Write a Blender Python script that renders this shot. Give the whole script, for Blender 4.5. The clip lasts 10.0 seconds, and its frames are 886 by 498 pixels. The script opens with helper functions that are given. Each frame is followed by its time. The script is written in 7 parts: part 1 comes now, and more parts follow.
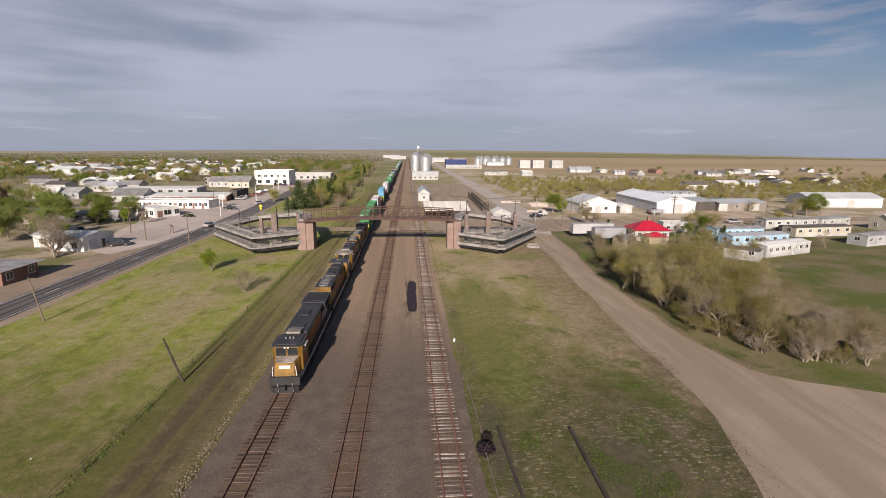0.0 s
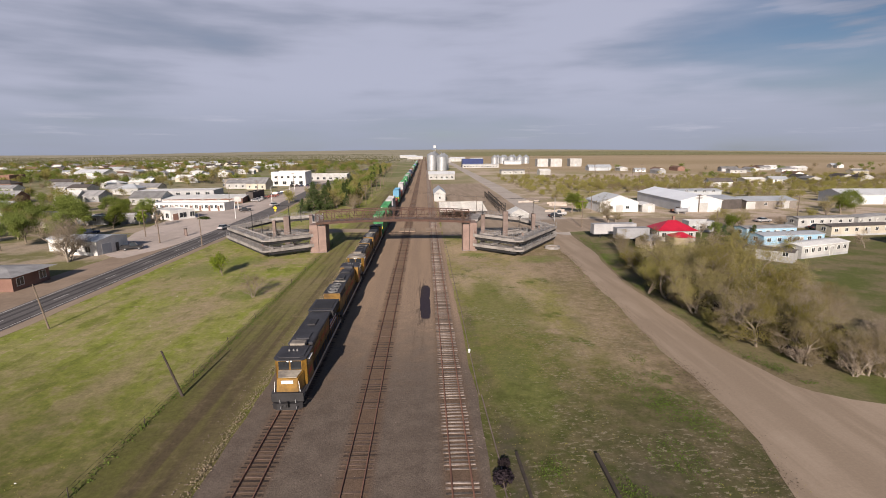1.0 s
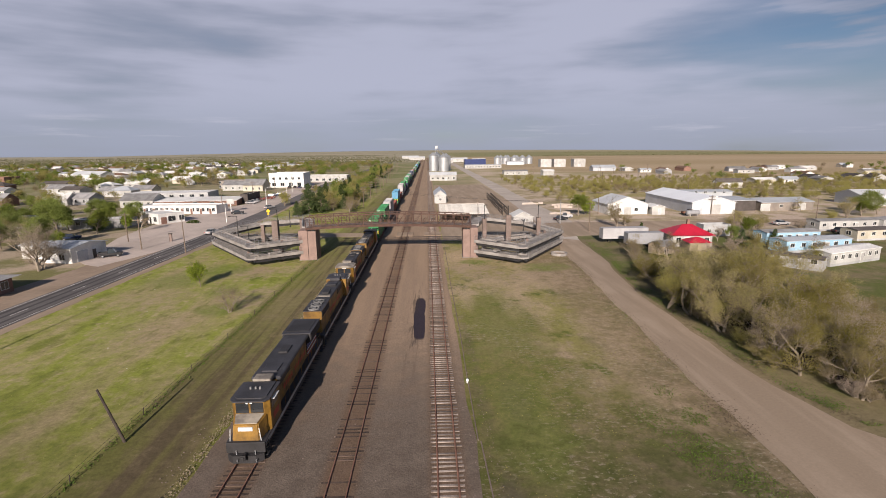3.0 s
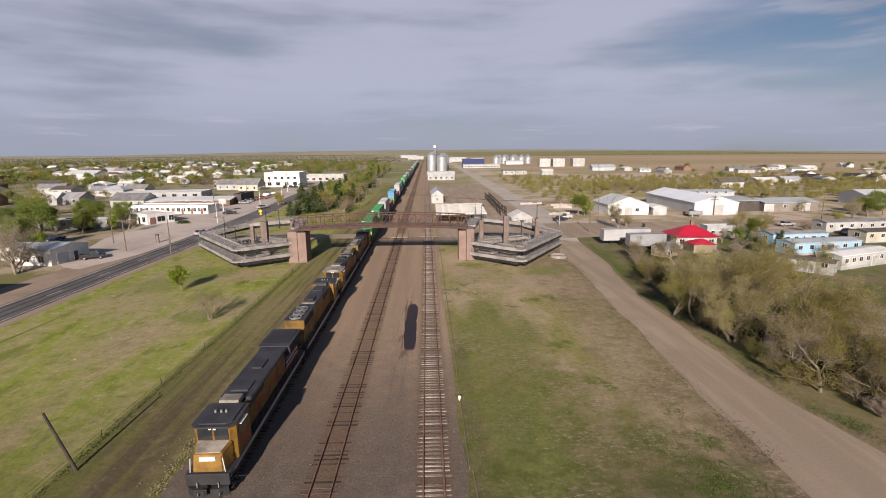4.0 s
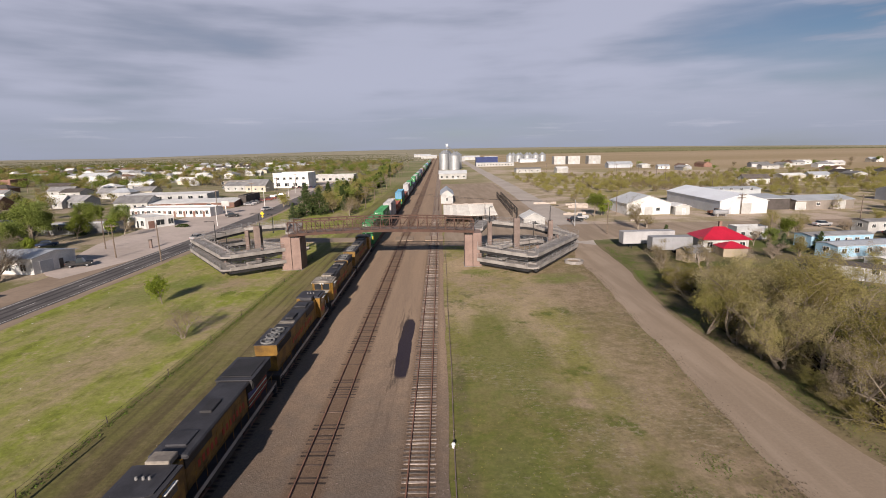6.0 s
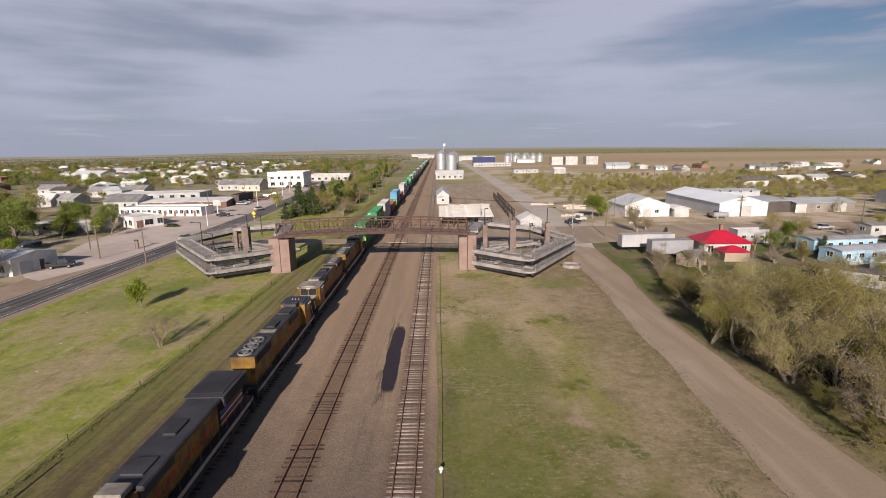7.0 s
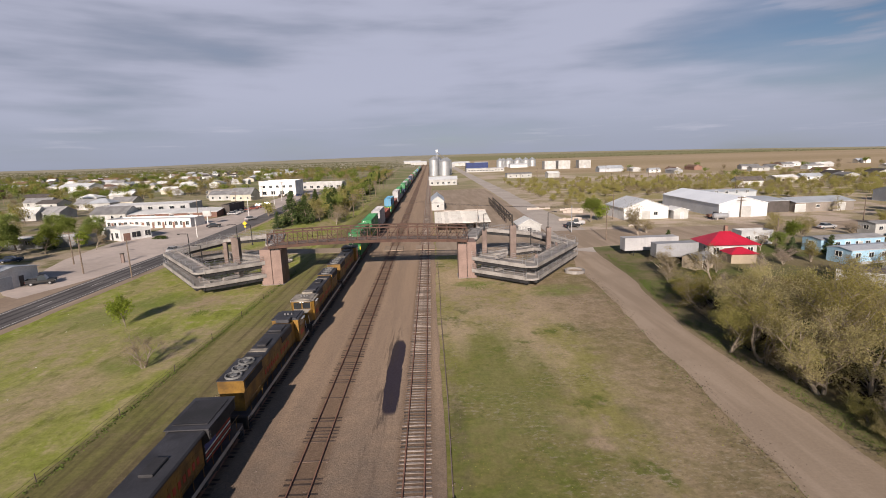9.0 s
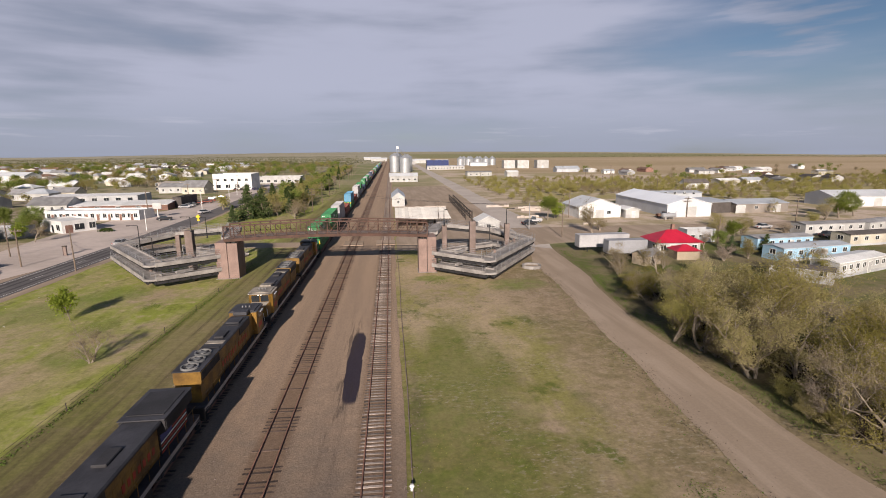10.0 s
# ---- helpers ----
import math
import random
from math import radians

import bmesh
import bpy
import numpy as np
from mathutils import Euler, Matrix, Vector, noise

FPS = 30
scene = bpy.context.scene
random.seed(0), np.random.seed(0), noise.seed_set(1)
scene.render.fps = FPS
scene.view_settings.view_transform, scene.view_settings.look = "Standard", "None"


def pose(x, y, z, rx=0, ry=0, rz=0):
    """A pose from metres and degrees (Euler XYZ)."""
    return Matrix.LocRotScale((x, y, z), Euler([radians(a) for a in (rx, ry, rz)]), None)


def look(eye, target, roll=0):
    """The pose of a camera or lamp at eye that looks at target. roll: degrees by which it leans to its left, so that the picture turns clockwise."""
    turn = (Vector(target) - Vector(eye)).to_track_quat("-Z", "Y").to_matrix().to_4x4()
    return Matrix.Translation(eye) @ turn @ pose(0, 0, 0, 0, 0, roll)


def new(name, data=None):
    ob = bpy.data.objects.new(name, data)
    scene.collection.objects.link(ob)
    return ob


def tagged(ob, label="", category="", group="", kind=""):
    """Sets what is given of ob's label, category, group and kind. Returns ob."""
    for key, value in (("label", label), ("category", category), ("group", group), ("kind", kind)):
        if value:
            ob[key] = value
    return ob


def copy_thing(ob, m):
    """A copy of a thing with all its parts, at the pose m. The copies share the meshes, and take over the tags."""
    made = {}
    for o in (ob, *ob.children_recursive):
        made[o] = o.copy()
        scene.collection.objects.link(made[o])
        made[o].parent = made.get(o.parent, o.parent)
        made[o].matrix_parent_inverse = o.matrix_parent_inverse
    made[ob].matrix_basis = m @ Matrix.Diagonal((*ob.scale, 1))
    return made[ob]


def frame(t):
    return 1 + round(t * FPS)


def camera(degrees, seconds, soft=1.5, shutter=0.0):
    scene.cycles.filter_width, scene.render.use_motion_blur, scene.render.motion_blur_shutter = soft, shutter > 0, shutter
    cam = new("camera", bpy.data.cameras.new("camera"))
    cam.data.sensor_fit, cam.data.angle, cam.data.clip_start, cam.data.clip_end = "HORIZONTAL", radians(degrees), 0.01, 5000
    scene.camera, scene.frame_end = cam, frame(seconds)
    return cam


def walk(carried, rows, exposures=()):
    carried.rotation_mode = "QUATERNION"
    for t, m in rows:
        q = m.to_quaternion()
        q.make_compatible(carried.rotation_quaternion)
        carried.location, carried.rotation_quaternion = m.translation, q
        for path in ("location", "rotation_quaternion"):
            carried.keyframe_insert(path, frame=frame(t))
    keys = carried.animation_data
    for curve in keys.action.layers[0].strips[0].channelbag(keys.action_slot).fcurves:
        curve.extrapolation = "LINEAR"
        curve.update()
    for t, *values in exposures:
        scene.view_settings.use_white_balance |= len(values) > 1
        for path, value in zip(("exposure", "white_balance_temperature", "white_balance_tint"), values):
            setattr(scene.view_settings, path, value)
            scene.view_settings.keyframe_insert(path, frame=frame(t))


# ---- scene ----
cam = camera(85.0, 10.0, 0.95)
PATH = [
    (0, (4.901, 0.550, 24.188), (5.054, 2.660, 23.757), 0.3),
    (0.5, (5.327, 2.312, 24.171), (5.387, 4.428, 23.741), -0.8),
    (1, (5.584, 4.177, 24.090), (5.660, 6.292, 23.657), -0.4),
    (1.5, (5.841, 6.279, 24.101), (5.944, 8.394, 23.671), -0.2),
    (2, (6.192, 8.216, 23.928), (6.266, 10.331, 23.502), -0.5),
    (2.5, (6.474, 10.192, 23.926), (6.536, 12.308, 23.498), -0.6),
    (4, (7.805, 16.320, 23.574), (7.873, 18.436, 23.142), -0.5),
    (4.5, (8.359, 18.442, 23.428), (8.428, 20.558, 22.998), -0.6),
    (5, (8.936, 20.655, 23.221), (8.994, 22.772, 22.791), -0.6),
    (5.5, (9.496, 22.675, 23.264), (9.499, 24.790, 22.831), -1.2),
    (7, (10.786, 27.499, 23.233), (10.801, 29.615, 22.796), -0.8),
    (7.5, (10.667, 28.765, 23.182), (10.729, 30.880, 22.751), -0.7),
    (8, (10.479, 29.756, 23.250), (10.531, 31.871, 22.817), -1.2),
    (8.5, (10.266, 30.492, 23.103), (10.299, 32.608, 22.676), -1.6),
    (9, (9.950, 30.953, 22.816), (9.993, 33.073, 22.406), -1.8),
    (9.5, (9.849, 30.610, 22.786), (9.847, 32.729, 22.365), -2.2),
    (10, (9.819, 29.895, 22.495), (10.040, 32.001, 22.071), -0.4),
]
walk(cam, [(t, look(e, g, r)) for t, e, g, r in PATH])
scene.view_settings.exposure = 0.45

# ---- light: a low afternoon sun behind the camera, broken cloud above ----
SUN_ELEV, SUN_TURN = 22.5, 7.2
sun = new("sun", bpy.data.lights.new("sun", "SUN"))
sun.data.energy, sun.data.angle, sun.data.color = 5.0, radians(0.6), (1.0, 0.875, 0.765)
_e, _a = radians(SUN_ELEV), radians(SUN_TURN)
sun_way = Vector((math.sin(_a) * math.cos(_e), math.cos(_a) * math.cos(_e), -math.sin(_e)))
sun.matrix_world = look((-40, -120, 90), Vector((-40, -120, 90)) + sun_way)


class Web:
    """A small helper to wire shader nodes."""

    def __init__(self, tree):
        self.t = tree

    def node(self, kind, ins=(), op="", ease="", blend=""):
        n = self.t.nodes.new(kind)
        if op:
            n.operation = op
        if ease:
            n.interpolation_type = ease
        if blend:
            n.data_type, n.blend_type = "RGBA", blend
        for i, v in (ins.items() if isinstance(ins, dict) else enumerate(ins)):
            if v is None:
                continue
            if isinstance(v, bpy.types.NodeSocket):
                self.t.links.new(v, n.inputs[i])
            else:
                n.inputs[i].default_value = v
        return n

    def m(self, op, a, b=0.0, c=0.0):
        return self.node("ShaderNodeMath", (a, b, c), op=op).outputs[0]

    def step(self, v, lo, hi):
        n = self.node("ShaderNodeMapRange", {0: v, 1: lo, 2: hi, 3: 0.0, 4: 1.0}, ease="SMOOTHSTEP")
        return n.outputs[0]

    def noise(self, vec, scale, detail=4.0, rough=0.55):
        return self.node("ShaderNodeTexNoise", {"Vector": vec, "Scale": scale, "Detail": detail, "Roughness": rough}).outputs[0]

    def mix(self, f, a, b, blend="MIX"):
        n = self.node("ShaderNodeMix", blend=blend)
        for i, v in ((0, f), (6, a), (7, b)):
            if isinstance(v, bpy.types.NodeSocket):
                self.t.links.new(v, n.inputs[i])
            else:
                n.inputs[i].default_value = v if i == 0 else (*v, 1)
        return n.outputs[2]

    def xyz(self, v):
        return self.node("ShaderNodeSeparateXYZ", (v,)).outputs


world = bpy.data.worlds.new("world")
scene.world = world
world.use_nodes = True
world.node_tree.nodes.clear()
_w = Web(world.node_tree)
_dir = _w.node("ShaderNodeTexCoord").outputs["Generated"]
_x, _y, _z = _w.xyz(_dir)
_sk = _w.node("ShaderNodeTexSky")
_sk.sky_type, _sk.sun_disc, _sk.sun_elevation, _sk.sun_rotation = "NISHITA", False, _e, radians(180 + SUN_TURN)
_sk.altitude, _sk.dust_density = 1000.0, 1.6
_sky = _sk.outputs[0]
_vec = _w.node("ShaderNodeMapping", {0: _dir, 3: (1.0, 1.0, 4.2)}).outputs[0]
_n1 = _w.noise(_vec, 2.1, 4.0, 0.45)
_n2 = _w.noise(_w.node("ShaderNodeMapping", {0: _dir, 3: (1.0, 1.0, 7.5)}).outputs[0], 4.2, 5.0, 0.5)
_bank = _w.m("ADD", _w.m("MULTIPLY", _n1, 0.7), _w.m("MULTIPLY", _n2, 0.3))
# the cloud deck thins out high up on the east side
_side = _w.m("MULTIPLY", _w.step(_x, 0.22, 0.75), _w.step(_z, 0.03, 0.20))
_cover = _w.step(_w.m("SUBTRACT", _bank, _w.m("MULTIPLY", _side, 0.30)), 0.03, 0.52)
_wisp = _w.m("MULTIPLY", _w.step(_n2, 0.47, 0.66), 0.75)
_cover = _w.m("MAXIMUM", _cover, _wisp)
_shade = _w.step(_bank, 0.34, 0.56)
_cloud = _w.mix(_shade, (0.225, 0.236, 0.30), (0.342, 0.352, 0.445))
_low = _w.step(_z, 0.0, 0.13)
_cloud = _w.mix(_low, (0.26, 0.28, 0.36), _cloud)
# small bright clouds low over the horizon
_puff = _w.noise(_w.node("ShaderNodeMapping", {0: _dir, 3: (1.0, 1.0, 11.0)}).outputs[0], 7.0, 5.0, 0.55)
_puff = _w.m("MULTIPLY", _w.step(_puff, 0.54, 0.78), _w.m("MULTIPLY", _w.step(_z, 0.012, 0.03), _w.step(_z, 0.085, 0.045)))
_cloud = _w.mix(_w.m("MULTIPLY", _puff, 0.32), _cloud, (0.50, 0.48, 0.56))
_blue = _w.mix(1.0, _sky, (0.037, 0.0405, 0.0465), "MULTIPLY")
# clear sky overhead and behind, where the sun stands
_open = _w.m("MULTIPLY", _w.step(_y, -0.25, 0.35), _w.step(_z, 0.62, 0.36))
_cover = _w.m("MULTIPLY", _cover, _open)
_all = _w.mix(_w.m("MULTIPLY", _cover, 0.94), _blue, _cloud)
_bg = _w.node("ShaderNodeBackground", (_all, 1.0))
_w.t.links.new(_bg.outputs[0], _w.node("ShaderNodeOutputWorld").inputs[0])

# ---- materials ----
def paint(name, c1, c2=None, big=0.6, fine=9.0, rough=0.8, metal=0.0, bump=0.25, vary=0.0, spec=0.4, where="Object", grit=0.25):
    """A surface with two tones at one scale, grain at a finer one and a little relief."""
    m = bpy.data.materials.new(name)
    m.use_nodes = True
    w = Web(m.node_tree)
    p = m.node_tree.nodes["Principled BSDF"]
    if where == "World":
        v = w.node("ShaderNodeNewGeometry").outputs["Position"]
    else:
        v = w.node("ShaderNodeTexCoord").outputs["Object"]
    c2 = c2 or tuple(0.72 * c for c in c1)
    n1, n2 = w.noise(v, big), w.noise(v, fine, 3.0)
    col = w.mix(w.step(n1, 0.35, 0.66), c1, c2)
    k = w.m("ADD", w.m("MULTIPLY", w.m("SUBTRACT", n2, 0.5), 2 * grit), 1.0)
    if vary:
        r = w.node("ShaderNodeObjectInfo").outputs["Random"]
        k = w.m("MULTIPLY", k, w.m("ADD", w.m("MULTIPLY", w.m("SUBTRACT", r, 0.5), 2 * vary), 1.0))
    col = w.mix(1.0, col, w.node("ShaderNodeCombineColor", (k, k, k)).outputs[0], "MULTIPLY")
    w.t.links.new(col, p.inputs["Base Color"])
    p.inputs["Roughness"].default_value, p.inputs["Metallic"].default_value = rough, metal
    p.inputs["Specular IOR Level"].default_value = spec
    if bump:
        b = w.node("ShaderNodeBump", {"Strength": bump, "Distance": 0.05, "Height": n2})
        w.t.links.new(b.outputs[0], p.inputs["Normal"])
    return m


def leafy(name, c1, c2, vary=0.25):
    """Leaves: two tones mixed leaf by leaf, a little light let through."""
    m = bpy.data.materials.new(name)
    m.use_nodes = True
    w = Web(m.node_tree)
    p = m.node_tree.nodes["Principled BSDF"]
    r = w.node("ShaderNodeNewGeometry").outputs["Random Per Island"]
    o = w.node("ShaderNodeObjectInfo").outputs["Random"]
    col = w.mix(r, c1, c2)
    k = w.m("ADD", w.m("MULTIPLY", w.m("SUBTRACT", o, 0.5), 2 * vary), 1.0)
    col = w.mix(1.0, col, w.node("ShaderNodeCombineColor", (k, k, w.m("MULTIPLY", k, k))).outputs[0], "MULTIPLY")
    w.t.links.new(col, p.inputs["Base Color"])
    p.inputs["Roughness"].default_value = 0.9
    p.inputs["Specular IOR Level"].default_value = 0.05
    t = w.node("ShaderNodeBsdfTranslucent", (col,))
    mx = w.node("ShaderNodeMixShader", (0.36, p.outputs[0], t.outputs[0]))
    w.t.links.new(mx.outputs[0], m.node_tree.nodes["Material Output"].inputs[0])
    return m


PLOT = 1.08                         # the ground plan is set out in units of 1.08 m, the railway and its train in metres
M = {}
M["tie"] = paint("tie_wood", (0.118, 0.080, 0.062), (0.062, 0.044, 0.036), 3, 14, 0.9, vary=0.55)
M["tie_pale"] = paint("weathered_tie_wood", (0.30, 0.25, 0.22), (0.14, 0.11, 0.095), 2.2, 9, 0.95, vary=0.6, grit=0.6)
M["rail"] = paint("rusty_rail", (0.25, 0.125, 0.088), (0.15, 0.078, 0.056), 0.8, 12, 0.8, 0.0)
M["rust_steel"] = paint("rust_brown_steel", (0.095, 0.05, 0.037), (0.06, 0.033, 0.025), 0.7, 8, 0.75, 0.1)
M["deck"] = paint("dusty_walkway_deck", (0.20, 0.16, 0.14), (0.14, 0.11, 0.095), 0.4, 6, 0.9)
M["ramp"] = paint("weathered_grey_concrete", (0.33, 0.305, 0.29), (0.22, 0.20, 0.19), 0.5, 5, 0.9)
M["pier"] = paint("pink_brown_concrete", (0.265, 0.185, 0.16), (0.21, 0.145, 0.125), 0.5, 5, 0.9)
M["column"] = paint("tan_concrete", (0.225, 0.17, 0.15), (0.16, 0.12, 0.105), 0.5, 5, 0.9)
M["galv"] = paint("galvanised_steel", (0.36, 0.36, 0.37), (0.28, 0.28, 0.29), 0.8, 12, 0.55, 0.5)
M["dark_metal"] = paint("dark_metal", (0.035, 0.033, 0.033), (0.02, 0.02, 0.02), 1, 14, 0.6, 0.3)
M["asphalt"] = paint("asphalt", (0.135, 0.122, 0.12), (0.10, 0.09, 0.09), 0.12, 3, 0.9, where="World", bump=0.1)
M["track_dark"] = paint("tyre_worn_asphalt", (0.062, 0.056, 0.056), (0.048, 0.043, 0.043), 0.12, 3, 0.9, where="World", bump=0.1)
M["line"] = paint("worn_white_road_paint", (0.62, 0.60, 0.58), (0.42, 0.40, 0.38), 0.5, 3, 0.8, where="World")
M["apron"] = paint("pale_concrete_paving", (0.52, 0.435, 0.39), (0.42, 0.35, 0.31), 0.06, 0.7, 0.95, where="World", bump=0.1, grit=0.18)
M["gravel"] = paint("pale_grey_gravel", (0.47, 0.41, 0.365), (0.39, 0.335, 0.295), 0.08, 1.1, 0.97, where="World", bump=0.2, grit=0.2)
M["taupe_wall"] = paint("taupe_metal_siding", (0.25, 0.215, 0.19), (0.19, 0.165, 0.145), 0.3, 4, 0.7)
M["verge"] = paint("brown_verge_earth", (0.32, 0.24, 0.18), (0.245, 0.18, 0.13), 0.08, 1.1, 0.97, where="World", bump=0.2, grit=0.2)
M["pale_wall"] = paint("bright_white_wall", (0.68, 0.67, 0.66), (0.56, 0.55, 0.54), 0.3, 4, 0.7)
M["wood_pole"] = paint("weathered_pole_wood", (0.19, 0.145, 0.11), (0.12, 0.09, 0.07), 0.8, 10, 0.9, vary=0.2)
M["dark_wood"] = paint("dark_post_wood", (0.07, 0.055, 0.045), (0.045, 0.035, 0.03), 0.8, 10, 0.9)
M["white"] = paint("white_painted_siding", (0.45, 0.445, 0.435), (0.35, 0.342, 0.333), 0.3, 4, 0.7, vary=0.08)
M["cream"] = paint("cream_siding", (0.52, 0.475, 0.40), (0.42, 0.38, 0.31), 0.3, 4, 0.75, vary=0.1)
M["grey_wall"] = paint("grey_siding", (0.42, 0.42, 0.43), (0.33, 0.33, 0.34), 0.3, 4, 0.75, vary=0.15)
M["tan_wall"] = paint("tan_siding", (0.42, 0.34, 0.25), (0.33, 0.27, 0.20), 0.3, 4, 0.8, vary=0.2)
M["blue_wall"] = paint("pale_blue_siding", (0.34, 0.52, 0.66), (0.28, 0.44, 0.57), 0.3, 4, 0.7)
M["brick_wall"] = paint("red_brown_brick", (0.235, 0.135, 0.105), (0.18, 0.10, 0.08), 0.4, 7, 0.9, vary=0.15)
M["white_metal"] = paint("white_ribbed_metal", (0.58, 0.59, 0.61), (0.49, 0.50, 0.52), 0.15, 3, 0.5, 0.0, spec=0.5)
M["roof_bright"] = paint("bright_white_metal_roof", (0.88, 0.90, 0.94), (0.80, 0.82, 0.86), 0.12, 3, 0.4, spec=0.5, grit=0.1)
M["grey_metal"] = paint("grey_ribbed_metal", (0.46, 0.48, 0.52), (0.38, 0.40, 0.43), 0.2, 3, 0.55, 0.1)
M["roof_grey"] = paint("grey_shingle_roof", (0.27, 0.265, 0.27), (0.19, 0.185, 0.19), 0.4, 6, 0.9, vary=0.3)
M["roof_dark"] = paint("dark_shingle_roof", (0.10, 0.085, 0.08), (0.07, 0.06, 0.055), 0.4, 6, 0.9, vary=0.3)
M["roof_brown"] = paint("brown_shingle_roof", (0.20, 0.12, 0.085), (0.14, 0.085, 0.06), 0.4, 6, 0.9, vary=0.3)
M["roof_white"] = paint("white_roof_membrane", (0.74, 0.73, 0.72), (0.58, 0.57, 0.56), 0.2, 3, 0.7, vary=0.1)
M["roof_red"] = paint("red_metal_roof", (0.46, 0.018, 0.045), (0.37, 0.014, 0.035), 0.25, 4, 0.45)
M["roof_canopy"] = paint("pale_cream_roof_sheet", (0.90, 0.85, 0.77), (0.78, 0.72, 0.64), 0.4, 4, 0.7, vary=0.12)
M["roof_blue"] = paint("deep_blue_metal", (0.008, 0.022, 0.115), (0.007, 0.018, 0.09), 0.25, 4, 0.5)
M["glass"] = paint("window_glass", (0.03, 0.035, 0.04), (0.02, 0.022, 0.026), 0.5, 3, 0.12, bump=0.0, spec=0.8, grit=0.0)
M["trim"] = paint("white_trim", (0.78, 0.77, 0.75), None, 0.6, 5, 0.7)
M["yellow"] = paint("loco_yellow", (0.255, 0.138, 0.024), (0.10, 0.055, 0.016), 0.5, 5, 0.5, grit=0.4)
M["loco_grey"] = paint("loco_roof_grey", (0.05, 0.049, 0.057), (0.028, 0.027, 0.031), 0.5, 5, 0.6)
M["loco_pale"] = paint("sooty_pale_cab_roof", (0.34, 0.30, 0.25), (0.16, 0.14, 0.125), 0.7, 4, 0.75)
M["loco_dark"] = paint("sooty_black_steel", (0.035, 0.033, 0.036), (0.022, 0.021, 0.022), 0.6, 6, 0.65)
M["red_stripe"] = paint("red_lettering", (0.42, 0.05, 0.03), None, 1, 6, 0.5)
M["flag_blue"] = paint("blue_panel", (0.03, 0.05, 0.2), None, 1, 6, 0.5)
M["fan"] = paint("fan_ring_steel", (0.22, 0.215, 0.215), (0.13, 0.13, 0.13), 1, 8, 0.6, 0.1)
M["wheel"] = paint("steel_wheel", (0.11, 0.085, 0.07), (0.06, 0.05, 0.045), 1.5, 9, 0.6, 0.5)
M["tyre"] = paint("rubber", (0.02, 0.02, 0.021), None, 2, 12, 0.85)
M["c_green"] = paint("green_container", (0.025, 0.20, 0.062), (0.02, 0.165, 0.052), 0.25, 5, 0.5, grit=0.12)
M["c_white"] = paint("white_container", (0.42, 0.41, 0.42), (0.31, 0.30, 0.31), 0.25, 5, 0.55)
M["c_grey"] = paint("grey_container", (0.30, 0.30, 0.32), (0.24, 0.24, 0.25), 0.25, 5, 0.55)
M["c_red"] = paint("rust_red_container", (0.24, 0.06, 0.04), (0.18, 0.045, 0.03), 0.25, 5, 0.6)
M["c_blue"] = paint("sky_blue_container", (0.10, 0.29, 0.46), (0.08, 0.24, 0.38), 0.25, 5, 0.55)
M["c_navy"] = paint("navy_container", (0.02, 0.035, 0.09), (0.015, 0.028, 0.07), 0.25, 5, 0.55)
M["well"] = paint("well_car_brown", (0.15, 0.085, 0.06), (0.09, 0.055, 0.042), 0.5, 6, 0.75)
M["mark_white"] = paint("white_marking", (0.75, 0.75, 0.74), None, 1, 6, 0.6)
M["mark_yellow"] = paint("yellow_marking", (0.75, 0.55, 0.03), None, 1, 6, 0.6)
M["bark"] = paint("grey_brown_bark", (0.25, 0.205, 0.158), (0.16, 0.13, 0.10), 2, 14, 0.95)
M["bark_pale"] = paint("pale_bark", (0.30, 0.25, 0.20), (0.19, 0.155, 0.125), 2, 14, 0.95)
M["dry_stalk"] = leafy("brown_dead_stalks", (0.20, 0.155, 0.10), (0.095, 0.075, 0.05))
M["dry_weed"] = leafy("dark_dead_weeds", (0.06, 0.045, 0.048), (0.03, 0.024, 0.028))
M["leaf_weed"] = leafy("fresh_green_weeds", (0.14, 0.20, 0.04), (0.085, 0.125, 0.026))
M["leaf_olive"] = leafy("budding_olive_leaves", (0.33, 0.285, 0.112), (0.24, 0.207, 0.083), 0.36)
# grey-green that carries distance haze in its colour
M["leaf_far"] = leafy("hazy_far_leaves", (0.185, 0.18, 0.095), (0.12, 0.118, 0.06))
M["leaf_tan"] = leafy("tan_spring_buds", (0.315, 0.255, 0.153), (0.235, 0.19, 0.116), 0.36)
M["leaf_yellow"] = leafy("yellow_green_leaves", (0.38, 0.345, 0.12), (0.28, 0.255, 0.09), 0.2)
M["leaf_green"] = leafy("fresh_green_leaves", (0.245, 0.285, 0.075), (0.14, 0.175, 0.045))
M["leaf_lime"] = leafy("bright_lime_leaves", (0.25, 0.29, 0.04), (0.14, 0.19, 0.025))
M["needle"] = leafy("dark_conifer_needles", (0.10, 0.13, 0.045), (0.05, 0.075, 0.027))
M["tank"] = paint("galvanised_silo_steel", (0.50, 0.51, 0.53), (0.42, 0.43, 0.45), 0.2, 2, 0.45, 0.55)


